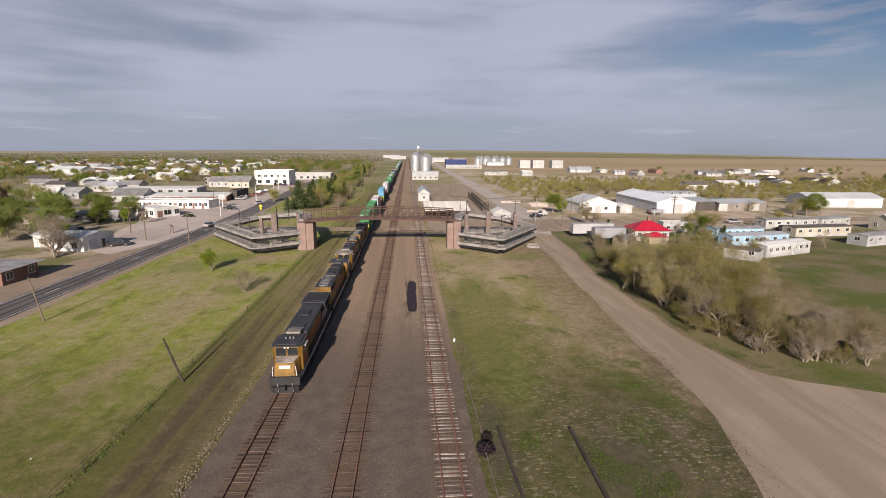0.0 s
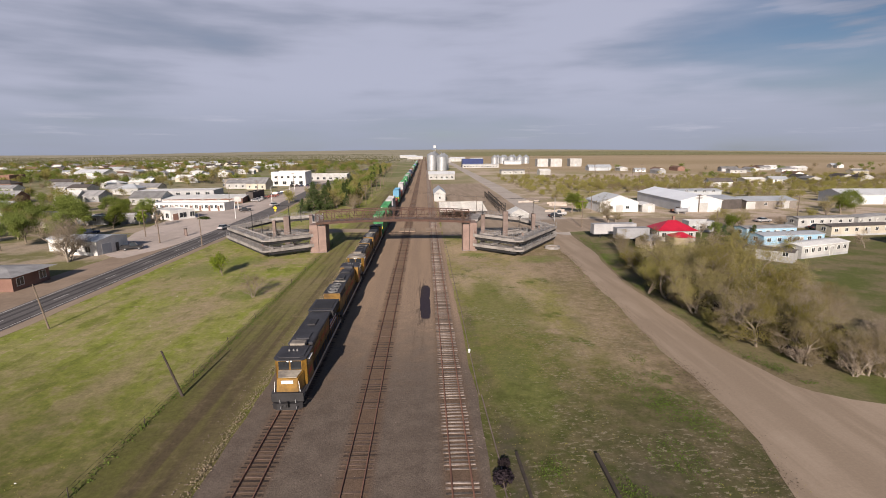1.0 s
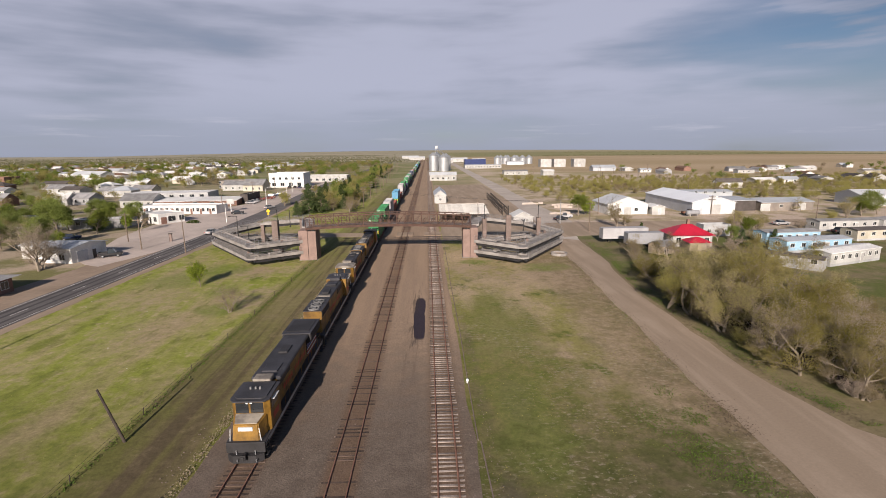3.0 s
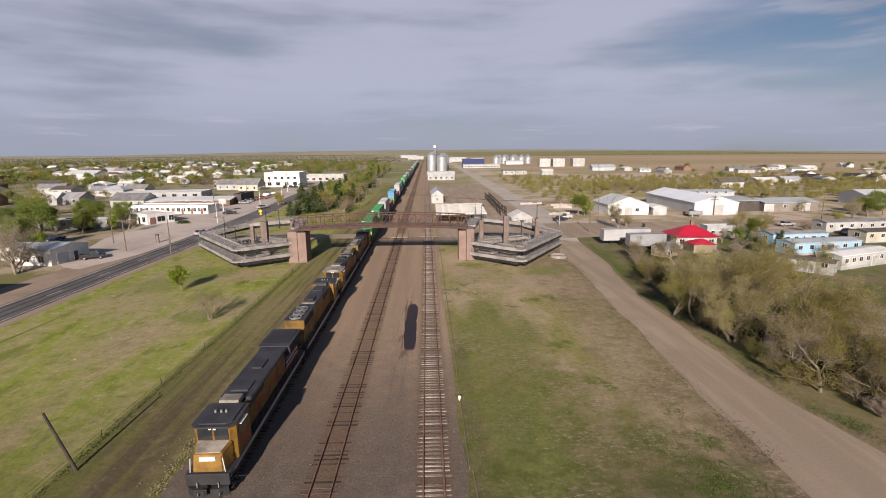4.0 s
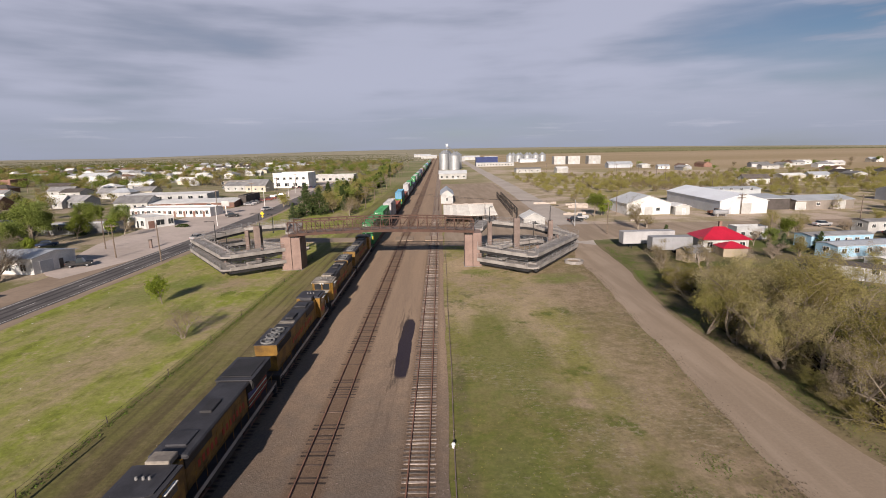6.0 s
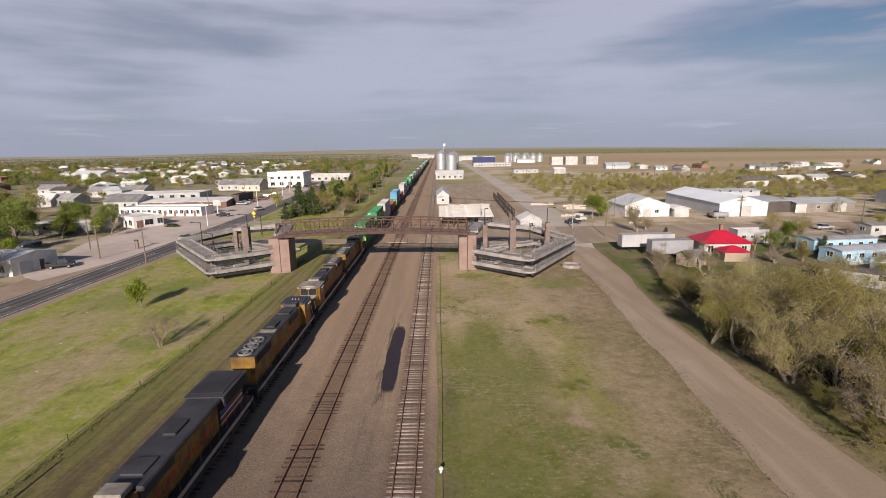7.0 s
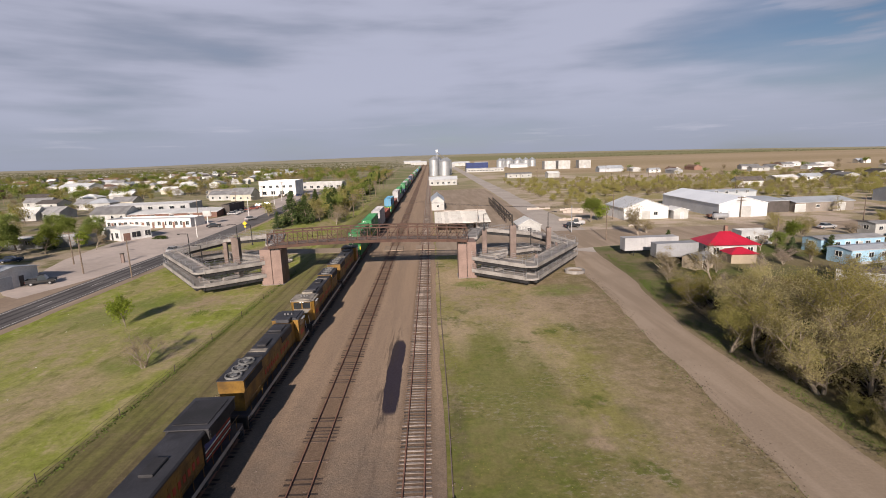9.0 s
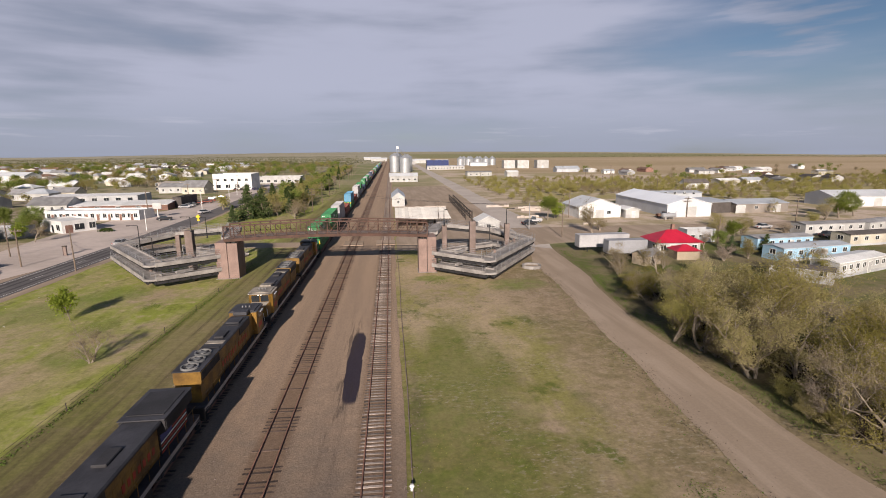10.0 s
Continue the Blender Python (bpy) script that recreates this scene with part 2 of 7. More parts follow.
def spot(name, fn, rough=0.95, bump=0.35, bscale=2.2):
    """A ground surface whose colour is worked out from the place; fn(web, position) gives the colour."""
    m = bpy.data.materials.new(name)
    m.use_nodes = True
    w = Web(m.node_tree)
    p = m.node_tree.nodes["Principled BSDF"]
    v = w.node("ShaderNodeMapping", {0: w.node("ShaderNodeNewGeometry").outputs["Position"], 3: (1 / PLOT, 1 / PLOT, 1 / PLOT)}).outputs[0]
    w.t.links.new(fn(w, v), p.inputs["Base Color"])
    p.inputs["Roughness"].default_value = rough
    p.inputs["Specular IOR Level"].default_value = 0.15
    b = w.node("ShaderNodeBump", {"Strength": bump, "Distance": 0.12, "Height": w.noise(v, bscale, 6.0, 0.65)})
    w.t.links.new(b.outputs[0], p.inputs["Normal"])
    return m


def stretch(w, v, sx, sy):
    return w.node("ShaderNodeMapping", {0: v, 3: (sx, sy, 1.0)}).outputs[0]


def ground_colour(w, v):
    x, y, z = w.xyz(v)
    a, b, c, d = w.noise(v, 0.018, 4), w.noise(v, 0.085, 5, 0.6), w.noise(v, 0.55, 5, 0.65), w.noise(v, 3.2, 3, 0.7)
    wx = w.m("ADD", x, w.m("MULTIPLY", w.m("SUBTRACT", b, 0.5), 9.0))
    long_ = w.noise(stretch(w, v, 0.16, 0.045), 1.0, 5, 0.6)
    dry, tan = (0.32, 0.262, 0.14), (0.40, 0.32, 0.195)
    green, deep = (0.24, 0.268, 0.05), (0.165, 0.175, 0.042)
    grass = w.mix(w.step(long_, 0.40, 0.63), green, dry)
    grass = w.mix(w.step(c, 0.50, 0.75), grass, tan)
    blow = w.noise(stretch(w, v, 0.32, 0.14), 1.0, 5, 0.65)
    grass = w.mix(w.m("MULTIPLY", w.step(blow, 0.53, 0.64), 0.7), grass, (0.36, 0.295, 0.165))
    grass = w.mix(w.m("MULTIPLY", w.step(blow, 0.46, 0.36), 0.6), grass, (0.125, 0.145, 0.026))
    grass = w.mix(w.m("MULTIPLY", w.step(c, 0.50, 0.30), 0.55), grass, deep)
    # trodden earth on the near side of the bridge ramps and in the middle of the east lot
    lot = w.mix(w.step(w.noise(stretch(w, v, 0.09, 0.05), 1.0, 6, 0.65), 0.42, 0.60), (0.255, 0.23, 0.08), (0.42, 0.32, 0.21))
    lot = w.mix(w.step(c, 0.52, 0.72), lot, (0.32, 0.25, 0.17))
    # darker olive towards the near end, partly painted-in vignetting
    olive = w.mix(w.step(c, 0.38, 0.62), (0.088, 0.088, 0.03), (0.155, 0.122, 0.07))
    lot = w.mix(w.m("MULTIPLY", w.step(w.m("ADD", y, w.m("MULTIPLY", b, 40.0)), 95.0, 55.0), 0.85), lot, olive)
    lot = w.mix(w.m("MULTIPLY", w.step(w.noise(v, 0.22, 5, 0.65), 0.54, 0.66), 0.85), lot, (0.10, 0.122, 0.022))
    lush = w.m("MULTIPLY", w.step(w.m("ADD", x, w.m("MULTIPLY", w.m("SUBTRACT", b, 0.5), 22.0)), 24.0, 17.0), w.step(w.m("ADD", y, w.m("MULTIPLY", w.m("SUBTRACT", long_, 0.5), 60.0)), 88.0, 66.0))
    lot = w.mix(w.m("MULTIPLY", lush, 0.8), lot, w.mix(w.step(c, 0.36, 0.60), (0.125, 0.145, 0.029), (0.17, 0.157, 0.052)))
    # nearest part of the lot darkened again for the lens vignette
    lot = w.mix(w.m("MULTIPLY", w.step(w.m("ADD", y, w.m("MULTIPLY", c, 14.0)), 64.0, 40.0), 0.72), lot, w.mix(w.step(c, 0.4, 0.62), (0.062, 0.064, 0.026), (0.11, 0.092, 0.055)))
    # bare trodden margin along the dirt road, then straw and dark litter all over
    rim = w.m("MULTIPLY", w.step(w.m("ADD", x, w.m("MULTIPLY", w.m("SUBTRACT", b, 0.5), 16.0)), 23.5, 29.0), w.step(y, 34.0, 42.0))
    lot = w.mix(w.m("MULTIPLY", rim, 0.7), lot, w.mix(w.step(c, 0.35, 0.65), (0.18, 0.135, 0.085), (0.29, 0.215, 0.15)))
    lit = w.noise(stretch(w, v, 1.6, 3.0), 1.0, 4, 0.7)
    some = w.step(w.noise(v, 0.13, 3), 0.42, 0.60)
    lot = w.mix(w.m("MULTIPLY", some, w.m("MULTIPLY", w.step(lit, 0.55, 0.61), 0.7)), lot, (0.31, 0.26, 0.195))
    lot = w.mix(w.m("MULTIPLY", some, w.m("MULTIPLY", w.step(lit, 0.45, 0.38), 0.4)), lot, (0.075, 0.07, 0.032))
    # near grass toned down in colour to stand for vignetted corners
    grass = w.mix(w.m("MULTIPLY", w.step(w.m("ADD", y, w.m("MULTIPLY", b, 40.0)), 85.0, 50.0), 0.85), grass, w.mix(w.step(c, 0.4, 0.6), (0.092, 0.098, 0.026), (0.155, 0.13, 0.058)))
    col = w.mix(w.step(wx, 2.0, 12.0), grass, lot)
    # bare earth and lusher grass in patches
    def patch(cx, cy, rx, ry):
        px = w.m("DIVIDE", w.m("SUBTRACT", w.m("ADD", x, w.m("MULTIPLY", w.m("SUBTRACT", w.noise(v, 0.3, 5, 0.65), 0.5), 2.2 * rx)), cx), rx)
        py = w.m("DIVIDE", w.m("SUBTRACT", y, cy), ry)
        broken = w.step(w.m("ADD", w.m("MULTIPLY", c, 0.6), w.m("MULTIPLY", b, 0.4)), 0.40, 0.56)
        return w.m("MULTIPLY", w.step(w.m("ADD", w.m("MULTIPLY", px, px), w.m("MULTIPLY", py, py)), 1.6, 0.1), w.m("ADD", w.m("MULTIPLY", broken, 0.75), 0.25))
    bare = (0.345, 0.262, 0.18)
    for cx, cy, rx, ry, k in ((-27.0, 100.5, 7.0, 4.5, 0.85), (-21.0, 83.0, 3.2, 7.0, 0.8), (15.0, 100.0, 5.0, 9.0, 0.75), (23.0, 92.0, 8.0, 7.0, 0.65), (21.3, 60.5, 1.3, 1.0, 0.95), (27.5, 66.0, 3.0, 9.0, 0.6), (-36, 84, 5, 8, 0.5), (27, 50, 3, 4, 0.6), (-30, 70, 5, 7, 0.45)):
        col = w.mix(w.m("MULTIPLY", patch(cx, cy, rx, ry), k), col, bare)
    for cx, cy, rx, ry, k in ((-33.5, 103.0, 5.0, 5.0, 0.85), (-38, 96, 6, 6, 0.7), (28.5, 101.0, 5.0, 3.5, 0.7), (15.5, 106.5, 3.5, 2.0, 0.75), (-24, 79, 3, 3.5, 0.8), (-27, 88, 2.5, 4, 0.6), (15.5, 74, 4, 12, 0.25), (14.5, 48, 3, 9, 0.4), (40.5, 112, 3, 8, 0.8), (42.5, 58, 2.4, 13, 0.8), (43.5, 84, 2.4, 14, 0.7)):
        col = w.mix(w.m("MULTIPLY", patch(cx, cy, rx, ry), k), col, (0.15, 0.19, 0.035))
    for cx, cy, rx, ry, k in ((11.4, 34.0, 1.1, 7.0, 0.7), (10.7, 58.0, 0.8, 14.0, 0.35), (14.0, 52.0, 1.6, 6.0, 0.2), (20, 31, 3, 4, 0.5)):
        col = w.mix(w.m("MULTIPLY", patch(cx, cy, rx, ry), k), col, (0.085, 0.072, 0.058))
    # wheel-worn dark strip beside the line
    lane = w.m("ADD", x, w.m("MULTIPLY", w.m("SUBTRACT", c, 0.5), 2.0))
    worn = w.m("MULTIPLY", w.step(lane, -19.2, -18.2), w.step(lane, -10.5, -11.6))
    rut = w.noise(stretch(w, v, 0.9, 0.03), 1.0, 4, 0.6)
    strip = w.mix(w.step(rut, 0.40, 0.64), (0.088, 0.066, 0.042), (0.125, 0.108, 0.045))
    strip = w.mix(w.m("MULTIPLY", w.m("MULTIPLY", w.step(lane, -15.2, -17.2), w.step(b, 0.34, 0.60)), 0.75), strip, (0.12, 0.125, 0.03))
    strip = w.mix(w.m("MULTIPLY", w.step(lane, -13.4, -11.6), 0.6), strip, (0.165, 0.132, 0.072))
    strip = w.mix(w.m("MULTIPLY", w.m("MULTIPLY", w.step(y, 62.0, 95.0), w.step(lane, -15.0, -16.5)), 0.6), strip, (0.19, 0.185, 0.05))
    strip = w.mix(w.m("MULTIPLY", w.step(c, 0.52, 0.70), 0.45), strip, (0.19, 0.15, 0.085))
    strip = w.mix(w.m("MULTIPLY", w.m("MULTIPLY", w.step(y, 42.0, 90.0), w.step(rut, 0.36, 0.56)), 0.65), strip, w.mix(w.step(b, 0.4, 0.6), (0.25, 0.205, 0.11), (0.21, 0.205, 0.07)))
    col = w.mix(w.m("MULTIPLY", worn, 0.9), col, strip)
    # east side beyond the dirt road
    # green grass, its tone deepened to paint in the thicket's shade
    yard = w.mix(w.step(b, 0.40, 0.60), (0.105, 0.12, 0.034), (0.19, 0.155, 0.09))
    yard = w.mix(w.step(y, 128.0, 150.0), yard, w.mix(w.step(b, 0.42, 0.58), (0.50, 0.40, 0.32), (0.32, 0.265, 0.16)))
    col = w.mix(w.step(wx, 36.0, 44.0), col, yard)
    brush = w.m("MULTIPLY", w.m("MULTIPLY", w.step(y, 200.0, 232.0), w.step(y, 400.0, 350.0)), w.step(wx, 56.0, 74.0))
    col = w.mix(w.m("MULTIPLY", w.m("MULTIPLY", brush, w.step(b, 0.36, 0.54)), 0.85), col, w.mix(w.step(c, 0.4, 0.6), (0.27, 0.24, 0.085), (0.33, 0.28, 0.13)))
    # the town side: grey earth, lawns
    town = w.mix(w.step(b, 0.40, 0.58), (0.175, 0.165, 0.07), (0.38, 0.305, 0.23))
    col = w.mix(w.step(wx, -58.0, -66.0), col, town)
    far = w.mix(w.step(a, 0.40, 0.60), (0.19, 0.20, 0.085), (0.29, 0.255, 0.15))
    far = w.mix(w.step(x, 10.0, 60.0), far, w.mix(w.step(a, 0.42, 0.58), (0.32, 0.28, 0.15), (0.50, 0.40, 0.315)))
    col = w.mix(w.m("MULTIPLY", w.step(y, 200.0, 420.0), w.m("SUBTRACT", 1.0, w.m("MULTIPLY", brush, 0.85))), col, far)
    # farthest land paled and greyed, distance haze put into the colour
    open_ = w.mix(w.step(w.noise(stretch(w, v, 0.0012, 0.006), 1.0, 3, 0.5), 0.42, 0.58), (0.27, 0.25, 0.175), (0.37, 0.325, 0.235))
    col = w.mix(w.step(y, 850.0, 1050.0), col, open_)
    # open ploughed and stubble fields
    fld = w.m("MULTIPLY", w.step(w.m("ADD", y, w.m("MULTIPLY", x, 0.55)), 520.0, 640.0), w.step(x, 60.0, 130.0))
    band = w.noise(stretch(w, v, 0.0006, 0.0035), 1.0, 3, 0.5)
    fields = w.mix(w.step(band, 0.42, 0.56), (0.42, 0.32, 0.21), (0.36, 0.275, 0.165))
    fields = w.mix(w.step(y, 1500.0, 1900.0), fields, (0.24, 0.225, 0.11))
    fields = w.mix(w.step(y, 2600.0, 3200.0), fields, (0.33, 0.29, 0.19))
    col = w.mix(fld, col, fields)
    k = w.m("ADD", w.m("MULTIPLY", w.m("SUBTRACT", w.m("ADD", w.m("MULTIPLY", d, 0.5), w.m("MULTIPLY", w.noise(v, 1.3, 4, 0.7), 0.5)), 0.5), 1.45), 1.0)
    return w.mix(1.0, col, w.node("ShaderNodeCombineColor", (k, k, k)).outputs[0], "MULTIPLY")


def bed_colour(w, v):
    x, y, z = w.xyz(v)
    c, d, e = w.noise(v, 0.5, 5, 0.6), w.noise(v, 7.0, 3, 0.8), w.noise(stretch(w, v, 0.5, 0.03), 1.0, 4, 0.6)
    col = w.mix(w.step(e, 0.35, 0.65), (0.355, 0.255, 0.18), (0.30, 0.217, 0.157))
    # greyer stone towards the near end, darkened further to paint in lens vignetting
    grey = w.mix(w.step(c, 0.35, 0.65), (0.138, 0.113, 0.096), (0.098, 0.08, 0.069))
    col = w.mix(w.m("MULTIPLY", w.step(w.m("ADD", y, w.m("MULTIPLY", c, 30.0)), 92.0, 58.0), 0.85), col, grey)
    # brown dust between the rails of the running lines
    for cx in (-7.1, 0.0, 7.4):
        near = w.step(w.m("ABSOLUTE", w.m("SUBTRACT", x, cx)), 1.7, 0.8)
        col = w.mix(w.m("MULTIPLY", near, 0.65), col, (0.155, 0.098, 0.064))
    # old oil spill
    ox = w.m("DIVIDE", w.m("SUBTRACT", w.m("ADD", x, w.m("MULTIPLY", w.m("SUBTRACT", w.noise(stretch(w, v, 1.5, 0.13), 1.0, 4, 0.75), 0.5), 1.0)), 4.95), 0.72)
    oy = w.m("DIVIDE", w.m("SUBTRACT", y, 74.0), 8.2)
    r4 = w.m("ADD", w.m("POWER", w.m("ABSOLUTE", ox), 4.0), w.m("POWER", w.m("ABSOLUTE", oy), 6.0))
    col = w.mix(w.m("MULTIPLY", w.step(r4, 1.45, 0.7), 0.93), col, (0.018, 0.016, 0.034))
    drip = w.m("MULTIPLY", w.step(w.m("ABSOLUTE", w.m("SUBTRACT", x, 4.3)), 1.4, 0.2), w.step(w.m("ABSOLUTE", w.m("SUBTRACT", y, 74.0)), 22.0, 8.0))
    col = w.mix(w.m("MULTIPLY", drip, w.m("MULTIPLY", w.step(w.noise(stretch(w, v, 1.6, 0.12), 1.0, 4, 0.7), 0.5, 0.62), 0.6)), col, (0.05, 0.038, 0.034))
    k = w.m("ADD", w.m("MULTIPLY", w.m("SUBTRACT", d, 0.5), 1.25), 1.0)
    return w.mix(1.0, col, w.node("ShaderNodeCombineColor", (k, k, k)).outputs[0], "MULTIPLY")


def dirt_colour(w, v):
    x, y, z = w.xyz(v)
    a, b, c = w.noise(v, 0.10, 5, 0.6), w.noise(v, 0.8, 5, 0.65), w.noise(v, 4.5, 4, 0.7)
    run = w.noise(stretch(w, v, 0.35, 0.03), 1.0, 4, 0.6)
    col = w.mix(w.step(run, 0.38, 0.62), (0.375, 0.294, 0.226), (0.295, 0.228, 0.17))
    col = w.mix(w.m("MULTIPLY", w.step(a, 0.45, 0.66), 0.7), col, (0.30, 0.232, 0.174))
    col = w.mix(w.m("MULTIPLY", w.step(b, 0.62, 0.76), 0.4), col, (0.26, 0.20, 0.145))
    k = w.m("ADD", w.m("MULTIPLY", w.m("SUBTRACT", c, 0.5), 0.35), 1.0)
    return w.mix(1.0, col, w.node("ShaderNodeCombineColor", (k, k, k)).outputs[0], "MULTIPLY")


M["dirt"] = spot("pale_dirt_road", dirt_colour, bump=0.18, bscale=3.0)
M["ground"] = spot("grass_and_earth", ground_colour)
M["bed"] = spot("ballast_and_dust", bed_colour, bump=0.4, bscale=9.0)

# ---- mesh helpers ----
def bx(bm, x0, x1, y0, y1, z0, z1, bevel=0.0, m=None):
    """Adds a box, its edges rounded where bevel is given."""
    mat = Matrix.Translation(((x0 + x1) / 2, (y0 + y1) / 2, (z0 + z1) / 2)) @ Matrix.Diagonal((x1 - x0, y1 - y0, z1 - z0, 1))
    if m is not None:
        mat = m @ mat
    vs = bmesh.ops.create_cube(bm, size=1, matrix=mat)["verts"]
    if bevel:
        es = list({e for v in vs for e in v.link_edges})
        bmesh.ops.bevel(bm, geom=es, offset=bevel, segments=1, affect="EDGES")


def rod(bm, p, q, r, r2=None, n=8, caps=True):
    """Adds a round bar from p to q, tapering from r to r2."""
    p, q = Vector(p), Vector(q)
    d = q - p
    m = Matrix.Translation((p + q) / 2) @ d.to_track_quat("Z", "Y").to_matrix().to_4x4()
    bmesh.ops.create_cone(bm, cap_ends=caps, segments=n, radius1=r, radius2=r if r2 is None else r2, depth=d.length, matrix=m)


def beam(bm, p, q, w, h):
    """Adds a square bar from p to q, w wide and h high."""
    p, q = Vector(p), Vector(q)
    d = q - p
    side = d.cross(Vector((0, 0, 1)))
    side = side.normalized() if side.length > 1e-4 else Vector((1, 0, 0))
    up = side.cross(d).normalized()
    m = Matrix((side, d.normalized(), up)).transposed().to_4x4()
    m.translation = (p + q) / 2
    bx(bm, -w / 2, w / 2, -d.length / 2, d.length / 2, -h / 2, h / 2, m=m)


def long_beam(bm, pts, w, h):
    """One bent bar along pts, which lie in a plane of constant y."""
    rings = [[bm.verts.new((x, y + a * w / 2, z + b * h / 2)) for a, b in ((-1, -1), (1, -1), (1, 1), (-1, 1))] for x, y, z in pts]
    for r0, r1 in zip(rings, rings[1:]):
        for i in range(4):
            bm.faces.new((r0[i], r0[(i + 1) % 4], r1[(i + 1) % 4], r1[i]))
    bm.faces.new(rings[0]), bm.faces.new(rings[-1][::-1])


def bent_rod(bm, pts, r, n=4):
    """One thin bar that runs along y through pts."""
    rings = [[bm.verts.new((x + r * math.cos(k * math.tau / n), y, z + r * math.sin(k * math.tau / n))) for k in range(n)] for x, y, z in pts]
    for r0, r1 in zip(rings, rings[1:]):
        for i in range(n):
            bm.faces.new((r0[i], r0[(i + 1) % n], r1[(i + 1) % n], r1[i]))


def prism(bm, pts, z0, z1):
    """Adds an upright prism over the outline pts."""
    lo = [bm.verts.new((x, y, z0)) for x, y in pts]
    hi = [bm.verts.new((x, y, z1)) for x, y in pts]
    n = len(pts)
    bm.faces.new(lo[::-1]), bm.faces.new(hi)
    for i in range(n):
        bm.faces.new((lo[i], lo[(i + 1) % n], hi[(i + 1) % n], hi[i]))


def mesh_of(name, bm, mat):
    bmesh.ops.recalc_face_normals(bm, faces=bm.faces)
    me = bpy.data.meshes.new(name)
    bm.to_mesh(me)
    bm.free()
    me.materials.append(mat)
    return me


def part(name, bm, mat, parent=None, label=""):
    ob = new(name, mesh_of(name, bm, mat) if isinstance(bm, bmesh.types.BMesh) else bm)
    if parent is not None:
        ob.parent = parent
    if label:
        tagged(ob, label)
    return ob


def thing(name, label, category, m=None, group="", kind=""):
    ob = new(name)
    ob.empty_display_size = 0.3
    if m is not None:
        ob.matrix_world = m
    return tagged(ob, label, category, group, kind)


def raw(name, verts, faces, mat):
    me = bpy.data.meshes.new(name)
    me.from_pydata(verts, [], faces)
    me.materials.append(mat)
    me.update()
    return me


rng = random.Random(7)


# ---- ground: one sheet to the horizon, rising gently far off ----
def ground_height(x, y):
    d = math.hypot(x, y - 60)
    t = max(0.0, min(1.0, (d - 1500) / 3000))
    az = math.atan2(x, max(1.0, y - 20))
    z = 27 * t * t * (3 - 2 * t) * (1 - 1.7 * min(1.2, (az / 0.72) ** 2))
    hill = max(0.0, 1 - math.hypot(x + 2900, (y - 2300) * 0.8) / 1500)
    return z + 40 * hill * hill * (3 - 2 * hill)


def grid_line(near, far, n):
    a = [-near + 2 * near * i / 8 for i in range(9)]
    out = [near * (far / near) ** (i / n) for i in range(1, n + 1)]
    return [-v for v in out[::-1]] + a + out


_gx, _gy = grid_line(200, 4700, 26), [60 + v for v in grid_line(200, 4600, 26)]
_v = [(x, y, ground_height(x, y)) for y in _gy for x in _gx]
_n = len(_gx)
_f = [(j * _n + i, j * _n + i + 1, (j + 1) * _n + i + 1, (j + 1) * _n + i) for j in range(len(_gy) - 1) for i in range(_n - 1)]
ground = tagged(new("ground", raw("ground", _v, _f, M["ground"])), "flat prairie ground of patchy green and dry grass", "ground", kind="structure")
for p_ in ground.data.polygons:
    p_.use_smooth = True


def ribbon(name, left, right, z, thick, mat, label, category, wobble=0.0, seed=1, step=3.0):
    """A road or bed between two edge lines, given as rows of (x, y) at like places; edges uneven by wobble."""
    def dense(line):
        out = []
        for (x0, y0), (x1, y1) in zip(line, line[1:]):
            k = max(1, int(math.hypot(x1 - x0, y1 - y0) / step))
            out += [(x0 + (x1 - x0) * i / k, y0 + (y1 - y0) * i / k) for i in range(k)]
        return out + [line[-1]]

    def smooth(line, n):
        pts = dense(line)
        for _ in range(2):
            pts = [pts[0]] + [((a[0] + 2 * b[0] + c[0]) / 4, (a[1] + 2 * b[1] + c[1]) / 4) for a, b, c in zip(pts, pts[1:], pts[2:])] + [pts[-1]]
        res = []
        for i in range(n):
            f = i / (n - 1) * (len(pts) - 1)
            k = min(int(f), len(pts) - 2)
            g = f - k
            res.append((pts[k][0] * (1 - g) + pts[k + 1][0] * g, pts[k][1] * (1 - g) + pts[k + 1][1] * g))
        return res
    n = max(len(dense(left)), len(dense(right)))
    L, R = smooth(left, n), smooth(right, n)
    if wobble:
        def wob(p, s):
            k = noise.noise(Vector((p[0] * 0.25, p[1] * 0.25, seed * 7.3 + s))) + 0.6 * noise.noise(Vector((p[0] * 0.9, p[1] * 0.9, seed + s)))
            return k * wobble
        L = [(x + wob((x, y), 1), y) for x, y in L]
        R = [(x + wob((x, y), 5), y) for x, y in R]
    v, f = [], []
    for (a, b), (c, d) in zip(L, R):
        v += [(a, b, z - thick), (a, b, z), (c, d, z), (c, d, z - thick)]
    for i in range(n - 1):
        o = 4 * i
        for k in range(3):
            f.append((o + k, o + k + 1, o + k + 5, o + k + 4))
    ob = tagged(new(name, raw(name, v, f, mat)), label, category, kind="structure")
    bm = bmesh.new()
    bm.from_mesh(ob.data)
    bmesh.ops.recalc_face_normals(bm, faces=bm.faces)
    bm.to_mesh(ob.data)
    bm.free()
    return ob


